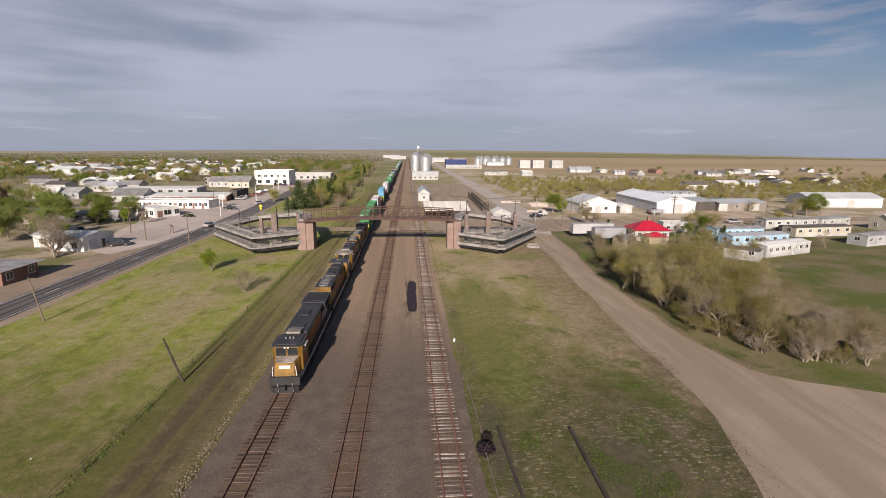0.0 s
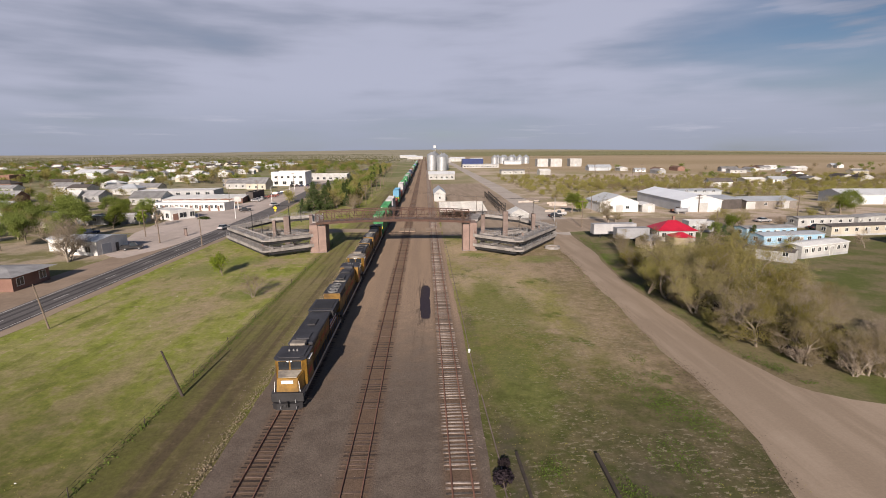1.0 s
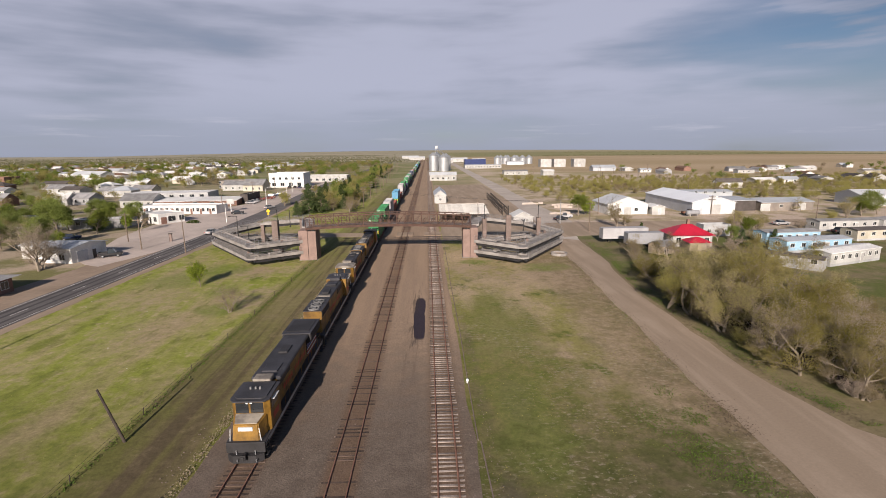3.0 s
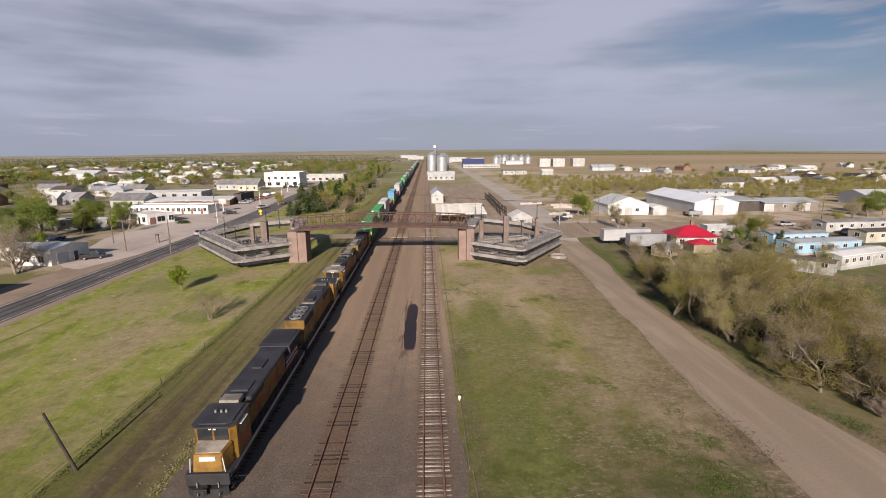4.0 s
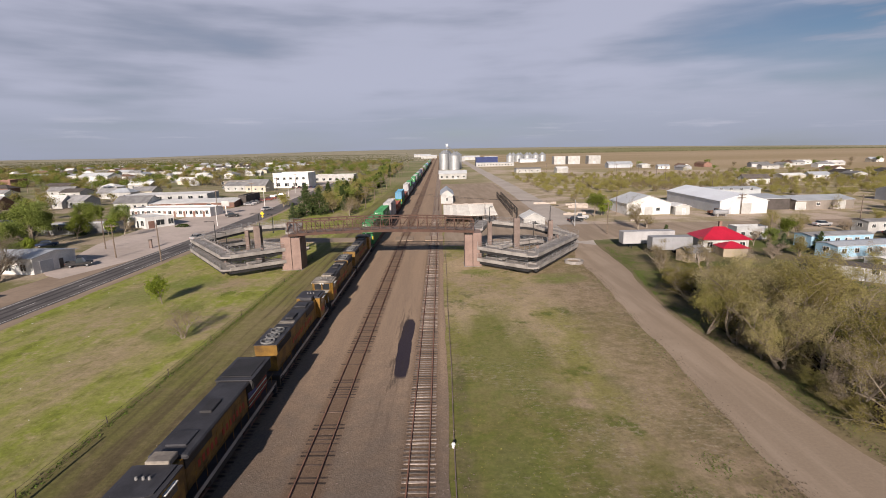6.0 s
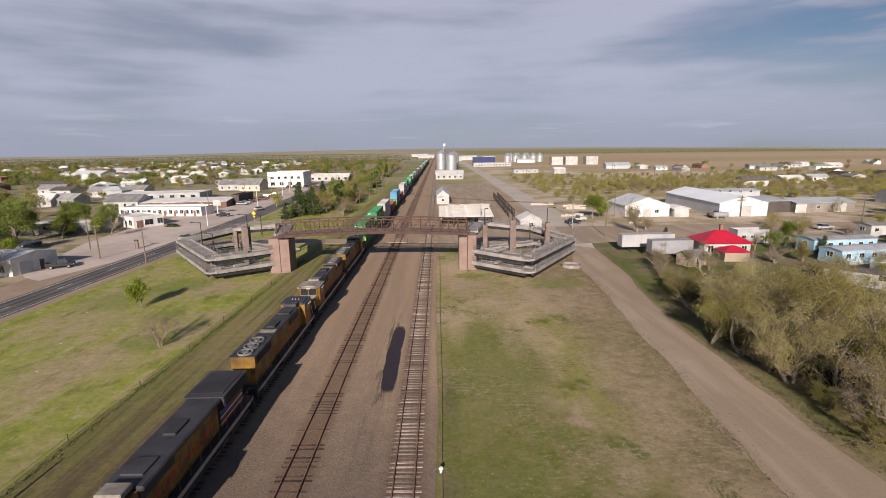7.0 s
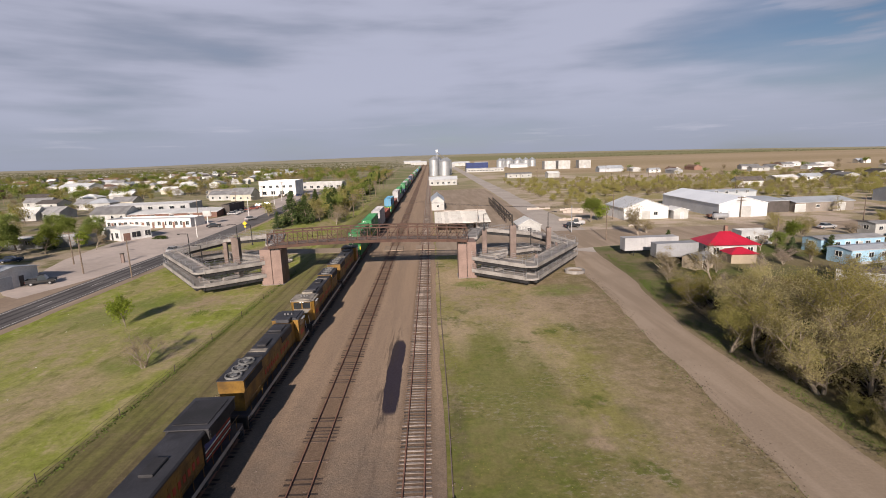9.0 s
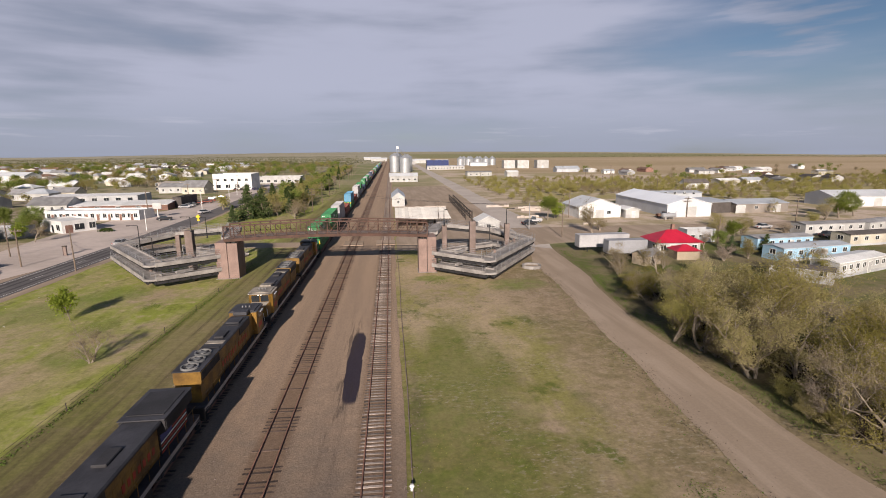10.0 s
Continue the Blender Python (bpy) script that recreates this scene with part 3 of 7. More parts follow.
BED = 0.06
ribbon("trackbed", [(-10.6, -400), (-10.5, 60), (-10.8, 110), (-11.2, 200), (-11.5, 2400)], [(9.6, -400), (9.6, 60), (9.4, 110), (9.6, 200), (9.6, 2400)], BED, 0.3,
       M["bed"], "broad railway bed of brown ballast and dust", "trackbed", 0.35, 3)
ribbon("dirt_road", [(10.5, -400), (10.8, -120), (14, -40), (19, -5), (26.5, 22), (28.2, 28), (29.4, 31.8), (31.0, 37), (31.5, 41.5), (31.5, 48), (31.9, 57), (33.0, 72), (33.8, 86), (35.4, 101), (35.5, 113), (38.5, 132)],
       [(24, -400), (26, -120), (36, -40), (42, -5), (42, 26), (41.6, 39.5), (41, 43), (40.0, 46.5), (38.3, 52), (38.6, 72), (38.9, 85), (40.5, 96), (42.4, 106), (43.6, 128)],
       0.02, 0.2, M["dirt"], "pale dusty dirt road beside the railway", "road", 0.5, 5)
ribbon("gravel_road", [(38.5, 132), (40.6, 170), (41.7, 205), (43.5, 304), (44.5, 560), (46, 900)], [(43.6, 128), (51.6, 160), (50.9, 206), (52.5, 324), (53.5, 560), (55, 900)],
       0.02, 0.2, M["gravel"], "pale grey gravel road running on beside the yards", "road", 0.4, 6)
ribbon("dirt_lot", [(38.3, 49.0), (39.4, 45.8), (41.0, 43.6), (43.2, 42.5), (46.3, 41.4), (50.5, 39.3), (58, 35), (68, 31.5), (84, 29)], [(37.0, -20), (38, -20), (40, -20), (43, -20), (46, -20), (50, -20), (58, -20), (68, -20), (84, -20)], 0.012, 0.2, M["dirt"], "open turning area of pale dirt", "yard", 0.5, 21)
ribbon("side_street", [(41.5, 133), (70, 140), (110, 146), (190, 152)], [(42, 158), (70, 158), (110, 158), (190, 161)], 0.028, 0.2, M["dirt"],
       "pale dirt side street running to the sheds", "road", 0.8, 9)
ribbon("station_yard", [(9.9, 130), (9.9, 175), (9.9, 215), (10, 330)], [(39, 133), (41.4, 170), (41.8, 205), (42, 330)], 0.012, 0.2, M["dirt"],
       "packed pale earth yard by the freight shed", "yard", 0.4, 11)
ribbon("highway", [(-55.6, -400), (-55.6, 80), (-55.8, 150), (-57.5, 200), (-61.5, 265), (-66, 340), (-69, 600), (-72, 1200)],
       [(-49.2, -400), (-49.2, 80), (-48.6, 140), (-50.5, 200), (-55.2, 265), (-59.5, 340), (-62, 600), (-65, 1200)],
       0.05, 0.2, M["asphalt"], "two-lane dark asphalt highway with worn lines", "road")
ribbon("gravel_verge", [(-49.4, -400), (-49.4, 80), (-48.8, 140), (-50.7, 200), (-55.4, 265)], [(-47.4, -400), (-47.4, 80), (-46.9, 140), (-49.2, 200), (-54.3, 265)],
       0.02, 0.2, M["dirt"], "pale gravel shoulder along the highway", "verge", 0.5, 13)
ribbon("west_verge", [(-64, -400), (-64, 80), (-62.5, 124)], [(-55.4, -400), (-55.4, 80), (-55.5, 126)], 0.024, 0.2, M["verge"],
       "brown bare earth verge between highway and lots", "verge", 0.8, 17)
ribbon("forecourt", [(-61, 108), (-68, 112), (-70, 124), (-76, 138), (-80, 160), (-80, 198), (-72, 230), (-78, 300), (-80, 420)],
       [(-60, 107.5), (-58.5, 112), (-55.5, 124), (-55.6, 150), (-57.3, 200), (-61.3, 265), (-65.8, 340), (-67, 420)], 0.03, 0.2, M["apron"],
       "wide pale concrete forecourt along the shops", "pavement", 0.3, 15)
for nm, xa, xb in (("edge_line", -55.25, -55.1), ("edge_line", -49.75, -49.6)):
    ribbon(nm, [(xa, -60), (xa, 80), (xa + 0.3, 140)], [(xb, -60), (xb, 80), (xb + 0.3, 140)], 0.056, 0.01, M["line"], "worn white painted edge line", "road marking")
for i in range(14):
    y0 = -20 + i * 12.2
    ribbon("centre_dash", [(-52.5, y0), (-52.5, y0 + 3.2)], [(-52.36, y0), (-52.36, y0 + 3.2)], 0.056, 0.01, M["line"], "worn pale dash on the highway", "road marking")
for xa in (-54.4, -51.2):
    for xb in (xa, xa + 1.45):
        ribbon("tyre_track", [(xb - 0.28, -60), (xb - 0.28, 80), (xb + 0.1, 140)], [(xb + 0.28, -60), (xb + 0.28, 80), (xb + 0.66, 140)], 0.054, 0.01, M["track_dark"], "darker band worn by tyres in the asphalt", "road marking", 0.06, 3)


# ---- tracks ----
TRACKS = (-7.6, 0.0, 8.0)
_bt = bmesh.new()
bx(_bt, -1.33, 1.33, -0.115, 0.115, 0, 0.17, 0.02)
TIE_MESH = [mesh_of("tie", _bt, M["tie"])]
_bt = bmesh.new()
bx(_bt, -1.36, 1.36, -0.115, 0.115, 0, 0.15, 0.02)
TIE_MESH.append(mesh_of("tie", _bt, M["tie"]))
_bt = bmesh.new()
bx(_bt, -1.24, 1.24, -0.115, 0.115, 0, 0.17, 0.02)
TIE_MESH.append(mesh_of("tie", _bt, M["tie_pale"]))
RAIL_TOP = 0.26


def rail_profile(bm, x, y0, y1, z):
    prof = [(-0.075, 0), (0.075, 0), (0.075, 0.02), (0.012, 0.045), (0.012, 0.125), (0.037, 0.135), (0.037, 0.17), (-0.037, 0.17), (-0.037, 0.135), (-0.012, 0.125), (-0.012, 0.045), (-0.075, 0.02)]
    a = [bm.verts.new((x + u, y0, z + w)) for u, w in prof]
    b = [bm.verts.new((x + u, y1, z + w)) for u, w in prof]
    n = len(prof)
    for i in range(n):
        bm.faces.new((a[i], a[(i + 1) % n], b[(i + 1) % n], b[i]))
    bm.faces.new(a), bm.faces.new(b[::-1])


def build_track(i, x):
    tr = thing("railway_track", ("timber-sleeper track with brown rusty rails", "timber-sleeper main line, rusty and dusty", "worn siding track on pale grey weathered sleepers")[i],
               "railway track", pose(x, 0, 0), kind="structure")
    for s in (-0.755, 0.755):
        bm = bmesh.new()
        rail_profile(bm, s, -400, 2400, RAIL_TOP - 0.17)
        part("rail", bm, M["rail"], tr)
    r = random.Random(20 + i)
    y, k = -60.0, 0
    v, f = [], []
    while y < 620:
        sink = r.uniform(-0.03, 0.02)
        if noise.noise(Vector((y * 0.35, i * 9.0, 1.7))) + 0.5 * r.uniform(-1, 1) > (0.5, 0.28, 0.62)[i]:
            sink -= 0.075           # sunk under dust and stone
        if y > 25.0 and k < 300:
            ob = new("tie", TIE_MESH[i])
            ob.parent = tr
            ob.location = (r.uniform(-0.07, 0.07), y, -0.075 + 0.6 * sink)
            ob.rotation_euler = (0, 0, r.gauss(0, 0.018))
            k += 1
        else:
            o, c = len(v), r.uniform(-0.06, 0.06)
            for zz in (BED - 0.05, 0.095 + 0.6 * sink):
                v += [(c - 1.3, y - 0.115, zz), (c + 1.3, y - 0.115, zz), (c + 1.3, y + 0.115, zz), (c - 1.3, y + 0.115, zz)]
            f += [(o + 4, o + 5, o + 6, o + 7), (o, o + 1, o + 5, o + 4), (o + 1, o + 2, o + 6, o + 5), (o + 3, o, o + 4, o + 7)]
        y += 0.53 + r.uniform(-0.045, 0.045)
    ob = tagged(new("tie_row", raw("tie_row", v, f, M["tie_pale" if i == 2 else "tie"])), kind="stuff")
    ob.parent = tr


for i_, x_ in enumerate(TRACKS):
    build_track(i_, x_)


# ---- footbridge ----
BY, DECK_W = 110.6, 3.5           # near face of the truss, its width
BX0, BX1 = -19.0, 15.1


def camber(x):
    u = (x - (BX0 + BX1) / 2) / ((BX1 - BX0) / 2)
    return 0.55 * (1 - u * u)


def footbridge():
    fb = thing("footbridge", "rust-brown steel truss footbridge over the tracks", "footbridge", pose(0, BY, 0))
    z0, hgt, n = 6.55, 2.35, 20
    xs = [BX0 + (BX1 - BX0) * i / n for i in range(n + 1)]
    for y in (0.0, DECK_W):
        for nm, dz, h in (("bottom_chord", 0.0, 0.5), ("top_chord", hgt, 0.22)):
            bm = bmesh.new()
            long_beam(bm, [(a, y, z0 + dz + camber(a)) for a in xs], 0.2, h)
            part(nm, bm, M["rust_steel"], fb)
        for i, a in enumerate(xs):
            bm = bmesh.new()
            beam(bm, (a, y, z0 + camber(a)), (a, y, z0 + hgt + camber(a)), 0.13, 0.13)
            part("post", bm, M["rust_steel"], fb)
            if i < n:
                bm = bmesh.new()
                b = xs[i + 1]
                p, q = ((a, y, z0 + hgt + camber(a)), (b, y, z0 + camber(b))) if a < -2 else ((a, y, z0 + camber(a)), (b, y, z0 + hgt + camber(b)))
                beam(bm, p, q, 0.08, 0.08)
                part("diagonal", bm, M["rust_steel"], fb)
        for dz in (0.45, 0.85, 1.25):
            bm = bmesh.new()
            long_beam(bm, [(a, y + 0.02, z0 + dz + camber(a)) for a in xs], 0.035, 0.05)
            part("handrail", bm, M["rust_steel"], fb)
    bm = bmesh.new()
    long_beam(bm, [(a, DECK_W / 2, z0 + 0.1 + camber(a)) for a in xs], DECK_W - 0.25, 0.2)
    part("deck", bm, M["deck"], fb, "dusty brown walkway deck")
    for a in xs:
        bm = bmesh.new()
        bx(bm, a - 0.08, a + 0.08, 0.1, DECK_W - 0.1, z0 - 0.22 + camber(a), z0 + 0.02 + camber(a))
        part("cross_beam", bm, M["rust_steel"], fb)


footbridge()


def pier(x0, xm, x1, tall):
    p = thing("bridge_pier", "pinkish brown concrete bridge pier with recessed joint", "bridge pier", pose((x0 + x1) / 2, BY, 0), "bridge piers")
    c = (x0 + x1) / 2
    bm = bmesh.new()
    bx(bm, x0 - c, xm - c - 0.04, 0.0, 3.6, -0.6, 6.0 if tall == 1 else 6.2, 0.04)
    part("wall_slab", bm, M["pier"], p)
    bm = bmesh.new()
    bx(bm, xm - c + 0.04, x1 - c, -0.25 if tall == 1 else 0.0, 3.9, -0.6, 6.35 if tall == 1 else 6.05, 0.04)
    part("wall_slab", bm, M["pier"], p)
    bm = bmesh.new()
    bx(bm, xm - c - 0.06, xm - c + 0.06, 0.2, 2.9, -0.6, 5.9)
    part("joint", bm, M["loco_dark"], p)
    for dx in ((x0 - c + 0.6, xm - c - 0.3) if tall == 1 else (xm - c + 0.3, x1 - c - 0.6)):
        bm = bmesh.new()
        bx(bm, dx - 0.25, dx + 0.25, 0.25, 0.75, 5.9, 6.36)
        part("bearing", bm, M["dark_metal"], p)
    bm = bmesh.new()
    bx(bm, x0 - c - 0.15, x1 - c + 0.15, -0.3, 3.6, -0.7, 0.03)
    part("footing", bm, M["ramp"], p)


pier(13.5, 15.0, 16.6, 1)
pier(-20.6, -18.7, -17.0, 0)


def ramp_arm(rt, p, q, w, rails, fascia=0.62):
    """One straight flight of a ramp: slab, edge beams and pipe rails along its sides."""
    p, q = Vector(p), Vector(q)
    d = q - p
    side = d.cross(Vector((0, 0, 1))).normalized() * (w / 2)
    bm = bmesh.new()
    beam(bm, p - Vector((0, 0, 0.2)), q - Vector((0, 0, 0.2)), w - 0.02, 0.4)
    part("ramp_slab", bm, M["ramp"], rt)
    # near-black bars added below the slab to darken its shaded underside
    for s in (-0.62, 0.62):
        bm = bmesh.new()
        o = side * s - Vector((0, 0, 0.4 + 0.28))
        beam(bm, p + o, q + o, 0.3, 0.56)
        part("girder", bm, M["loco_dark"], rt, "near-black bar added for the shaded gap under the slab")
    # cross bars in the same black, also standing in for shade
    n = max(2, int(d.length / 1.6))
    for k in range(n + 1):
        c = p.lerp(q, k / n) - Vector((0, 0, 0.62))
        bm = bmesh.new()
        beam(bm, c - side * 0.86, c + side * 0.86, 0.16, 0.4)
        part("floor_joist", bm, M["loco_dark"], rt)
    for s in (-1, 1):
        a, b = p + side * s, q + side * s
        bm = bmesh.new()
        beam(bm, a - Vector((0, 0, 0.05)), b - Vector((0, 0, 0.05)), 0.18, fascia)
        part("edge_beam", bm, M["ramp"], rt)
        n = max(2, int(d.length / 2.1))
        for k in range(n + 1):
            c = a.lerp(b, k / n)
            bm = bmesh.new()
            rod(bm, c, c + Vector((0, 0, 1.15)), 0.026, n=6)
            part("rail_post", bm, M["galv"], rt)
        for k in range(n):
            c, e = a.lerp(b, (k + 0.06) / n), a.lerp(b, (k + 0.94) / n)
            bm = bmesh.new()
            m_ = max(3, int((e - c).length / 0.17))
            lo = [bm.verts.new(c.lerp(e, j / m_) + Vector((0, 0, 0.3))) for j in range(m_ + 1)]
            hi = [bm.verts.new(c.lerp(e, j / m_) + Vector((0, 0, 1.02))) for j in range(m_ + 1)]
            for j in range(m_):
                bm.faces.new((lo[j], lo[j + 1], hi[j + 1], hi[j]))
            bmesh.ops.wireframe(bm, faces=list(bm.faces), thickness=0.016, use_replace=True, use_boundary=True, use_even_offset=True)
            part("infill_panel", bm, M["column"], rt)
        for k in range(rails):
            z = Vector((0, 0, 1.12 - 0.34 * k))
            bm = bmesh.new()
            rod(bm, a + z, b + z, 0.02, n=6)
            part("pipe_rail", bm, M["galv"], rt)


def ramps(name, label, lower, upper, cols, blocks, lamps):
    rt = thing("switchback_ramp", label, "ramp")
    for line in (lower, upper):
        for p, q in zip(line, line[1:]):
            ramp_arm(rt, p, q, 2.5, 3)
        for p in line[1:-1]:
            bm = bmesh.new()
            bmesh.ops.create_cone(bm, cap_ends=True, segments=8, radius1=1.42, radius2=1.42, depth=0.3, matrix=Matrix.Translation(Vector(p) - Vector((0, 0, 0.155))))
            part("landing", bm, M["ramp"], rt)
    for x, y, z0, z1, w in cols:
        bm = bmesh.new()
        bx(bm, x - w / 2, x + w / 2, y - w / 2, y + w / 2, z0 - 0.4, z1, 0.05)
        part("column", bm, M["column"], rt, "tan concrete support column")
    for p, q in blocks:
        bm = bmesh.new()
        beam(bm, p, q, 0.6, 0.45)
        part("cross_head", bm, M["ramp"], rt)
    for x, y, z, h, a in lamps:
        lp = thing("ramp_lamp", "dark metal lamp post with a short arm above the ramp", "lamp post", pose(x, y, z), "ramp lamp posts")
        bm = bmesh.new()
        rod(bm, (0, 0, -0.1), (0, 0, h), 0.09, 0.06)
        part("pole", bm, M["dark_metal"], lp)
        bm = bmesh.new()
        rod(bm, (0, 0, h), (a, 0, h + 0.05), 0.05)
        part("arm", bm, M["dark_metal"], lp)
        bm = bmesh.new()
        bx(bm, a - 0.35, a + 0.15, -0.14, 0.14, h - 0.06, h + 0.08, 0.03)
        part("lamp_head", bm, M["dark_metal"], lp)
        bm = bmesh.new()
        bmesh.ops.create_cone(bm, cap_ends=True, segments=10, radius1=0.18, radius2=0.14, depth=0.16, matrix=Matrix.Translation((0, 0, 0.0)))
        part("base_plate", bm, M["dark_metal"], lp)


ramps("west", "grey concrete switchback ramp with pipe railings west of the tracks",
      [(-20.6, 111.6, 1.75), (-28.3, 105.2, 1.9), (-42.3, 122.6, 2.1), (-35.5, 131.5, 1.8), (-21.0, 128.5, 0.3)],
      [(-20.6, 111.6, 4.0), (-28.2, 105.4, 4.1), (-41.6, 121.8, 4.2), (-35.0, 130.5, 5.0), (-22.4, 127.5, 6.2), (-19.4, 114.6, 6.5)],
      [(-27.6, 118.5, 0, 7.3, 1.3), (-33.5, 127.6, 0, 5.0, 0.8), (-23.2, 124, 0, 7.0, 0.8), (-30.6, 109.6, 0, 4.2, 0.5), (-37.6, 118.6, 0, 4.0, 0.5), (-24.0, 110.4, 0, 4.4, 0.5)],
      [((-25.6, 107.0, 2.2), (-24.0, 109.3, 2.2)), ((-25.6, 107.0, 4.25), (-24.0, 109.3, 4.25))],
      [(-34.5, 115.0, 4.6, 4.2, -1.5), (-32.0, 114.0, 4.2, 2.6, -1.2), (-26.6, 117, 7.3, 2.6, -1.3), (-23.6, 116, 6.3, 3.6, -0.6)])
ramps("east", "grey concrete switchback ramp with pipe railings east of the tracks",
      [(16.7, 111.2, 1.45), (24.6, 103.0, 1.75), (36.6, 122.4, 1.4), (31.0, 130.0, 1.2), (18.8, 128.0, 0.3)],
      [(16.7, 111.2, 3.6), (24.5, 103.4, 3.7), (36.4, 121.6, 3.5), (30.6, 129.4, 4.4), (18.6, 126.6, 6.2), (15.9, 114.6, 6.5)],
      [(24.4, 119, 0, 7.8, 1.15), (18.9, 118.5, 0, 7.2, 0.9), (31.2, 119, 0, 7.2, 0.9), (26.6, 108.6, 0, 4.2, 0.5), (32.4, 118.0, 0, 4.4, 0.5), (21.2, 108.8, 0, 4.5, 0.5)],
      [((19.6, 106.6, 2.2), (21.4, 108.5, 2.2)), ((19.6, 106.6, 4.3), (21.4, 108.5, 4.3))],
      [(24.3, 118.6, 7.8, 2.0, -0.8), (31.0, 118.6, 7.2, 2.9, 1.5), (27.2, 116, 4.6, 2.4, 0.8), (18.8, 118, 7.2, 3.0, 0.5)])

# ---- the freight train on the west track ----
TX = TRACKS[0]


def truck(parent, y, z, n, mat_frame, base=1.7):
    """A bogie with n axles, its wheels as sub-parts."""
    bm = bmesh.new()
    ln = base * (n - 1) + 1.0
    for s in (-1.02, 1.02):
        bx(bm, s - 0.09, s + 0.09, y - ln / 2, y + ln / 2, z + 0.38, z + 0.78, 0.04)
        for k in range(n):
            yy = y + (k - (n - 1) / 2) * base
            bx(bm, s - 0.14, s + 0.14, yy - 0.2, yy + 0.2, z + 0.3, z + 0.66, 0.04)
    bx(bm, -1.0, 1.0, y - 0.3, y + 0.3, z + 0.5, z + 0.85, 0.03)
    tk = part("bogie", bm, mat_frame, parent)
    for k in range(n):
        yy = y + (k - (n - 1) / 2) * base
        bm = bmesh.new()
        for s in (-0.74, 0.74):
            rod(bm, (s - 0.065, yy, z + 0.5), (s + 0.065, yy, z + 0.5), 0.5, n=18)
        rod(bm, (-0.8, yy, z + 0.5), (0.8, yy, z + 0.5), 0.09)
        part("wheelset", bm, M["wheel"], tk)


def locomotive(y_mid, forward, flag, label):
    """A six-axle road diesel; its nose points to -y when forward."""
    lo = thing("locomotive", label, "locomotive", pose(TX, y_mid, RAIL_TOP, 0, 0, 0 if forward else 180), "locomotives at the head of the train")
    Y, G, D = M["yellow"], M["loco_grey"], M["loco_dark"]
    bm = bmesh.new()
    bx(bm, -1.5, 1.5, -10.3, 10.6, 1.15, 1.55, 0.04)
    part("underframe", bm, M["galv"], lo, "pale grey side sill")
    bm = bmesh.new()
    bx(bm, -1.52, 1.52, -10.2, 10.5, 1.55, 1.62)
    part("walkway", bm, G, lo)
    bm = bmesh.new()
    bx(bm, -1.35, 1.35, -2.9, 3.0, 0.35, 1.15, 0.18)
    part("fuel_tank", bm, D, lo)
    for y in (-6.6, 6.6):
        truck(lo, y, 0.0, 3, D, 1.85)
    # long hood
    bm = bmesh.new()
    bx(bm, -0.98, 0.98, -4.9, 5.2, 1.6, 4.22, 0.12)
    part("engine_hood", bm, Y, lo)
    bm = bmesh.new()
    roof_w = 1.3 if flag else 1.02
    bx(bm, -roof_w, roof_w, -4.9, 5.2, 4.02, 4.36 if flag else 4.3, 0.1)
    part("hood_roof", bm, G, lo)
    for y, ln in ((-4.0, 0.7), (-1.9, 0.5), (2.9, 0.8), (4.1, 0.6)):
        bm = bmesh.new()
        bx(bm, -0.85, 0.85, y - ln / 2, y + ln / 2, 4.3, 4.35, 0.02)
        part("roof_hatch", bm, M["loco_pale"] if ln == 0.8 and not flag else D, lo)
    for k in range(9):
        y = -4.3 + k * 1.05
        for s in (-1, 1):
            bm = bmesh.new()
            bx(bm, s * 0.985 - 0.015, s * 0.985 + 0.015, y - 0.42, y + 0.42, 1.75, 3.3, 0.01)
            part("hood_door", bm, Y, lo)
    bm = bmesh.new()
    bx(bm, -1.05, 1.05, -4.85, -1.2, 3.35, 4.12, 0.03)
    part("air_intake", bm, D, lo, "sooty black intake grille")
    bm = bmesh.new()
    bx(bm, -0.45, 0.45, 0.2, 2.0, 4.3, 4.52, 0.05)
    part("exhaust_pipe", bm, D, lo)
    bm = bmesh.new()
    bx(bm, -0.7, 0.7, -3.9, -2.2, 4.3, 4.48, 0.04)
    part("dynamic_brake_hatch", bm, G, lo)
    # radiator section, flared
    bm = bmesh.new()
    wing = 1.5 if flag else 1.12
    prof = [(-1.02, 1.6), (-1.02, 3.2), (-wing, 3.5), (-wing, 4.26), (0.1 - wing, 4.42), (wing - 0.1, 4.42), (wing, 4.26), (wing, 3.5), (1.02, 3.2), (1.02, 1.6)]
    a = [bm.verts.new((x, 5.2, z)) for x, z in prof]
    b = [bm.verts.new((x, 9.7, z)) for x, z in prof]
    bm.faces.new(a), bm.faces.new(b[::-1])
    for i in range(len(prof)):
        j = (i + 1) % len(prof)
        bm.faces.new((a[i], a[j], b[j], b[i]))
    part("radiator_housing", bm, D if flag else Y, lo)
    bm = bmesh.new()
    over = wing + 0.05
    prism(bm, [(-over, 5.1), (over, 5.1), (over, 9.78), (-over, 9.78)], 4.40, 4.47)
    part("radiator_roof", bm, G, lo)
    if flag:
        bm = bmesh.new()
        bx(bm, -1.25, 1.25, 5.7, 9.2, 4.47, 4.53, 0.03)
        part("radiator_hatch", bm, D, lo)
    for s in (-1, 1):
        bm = bmesh.new()
        bx(bm, s * wing - 0.03, s * wing + 0.03, 5.3, 9.5, 3.52, 4.24)
        for k in range(8):
            bx(bm, s * (wing + 0.01) - 0.04, s * (wing + 0.01) + 0.04, 5.35, 9.45, 3.58 + k * 0.08, 3.61 + k * 0.08)
        part("radiator_grille", bm, D, lo)
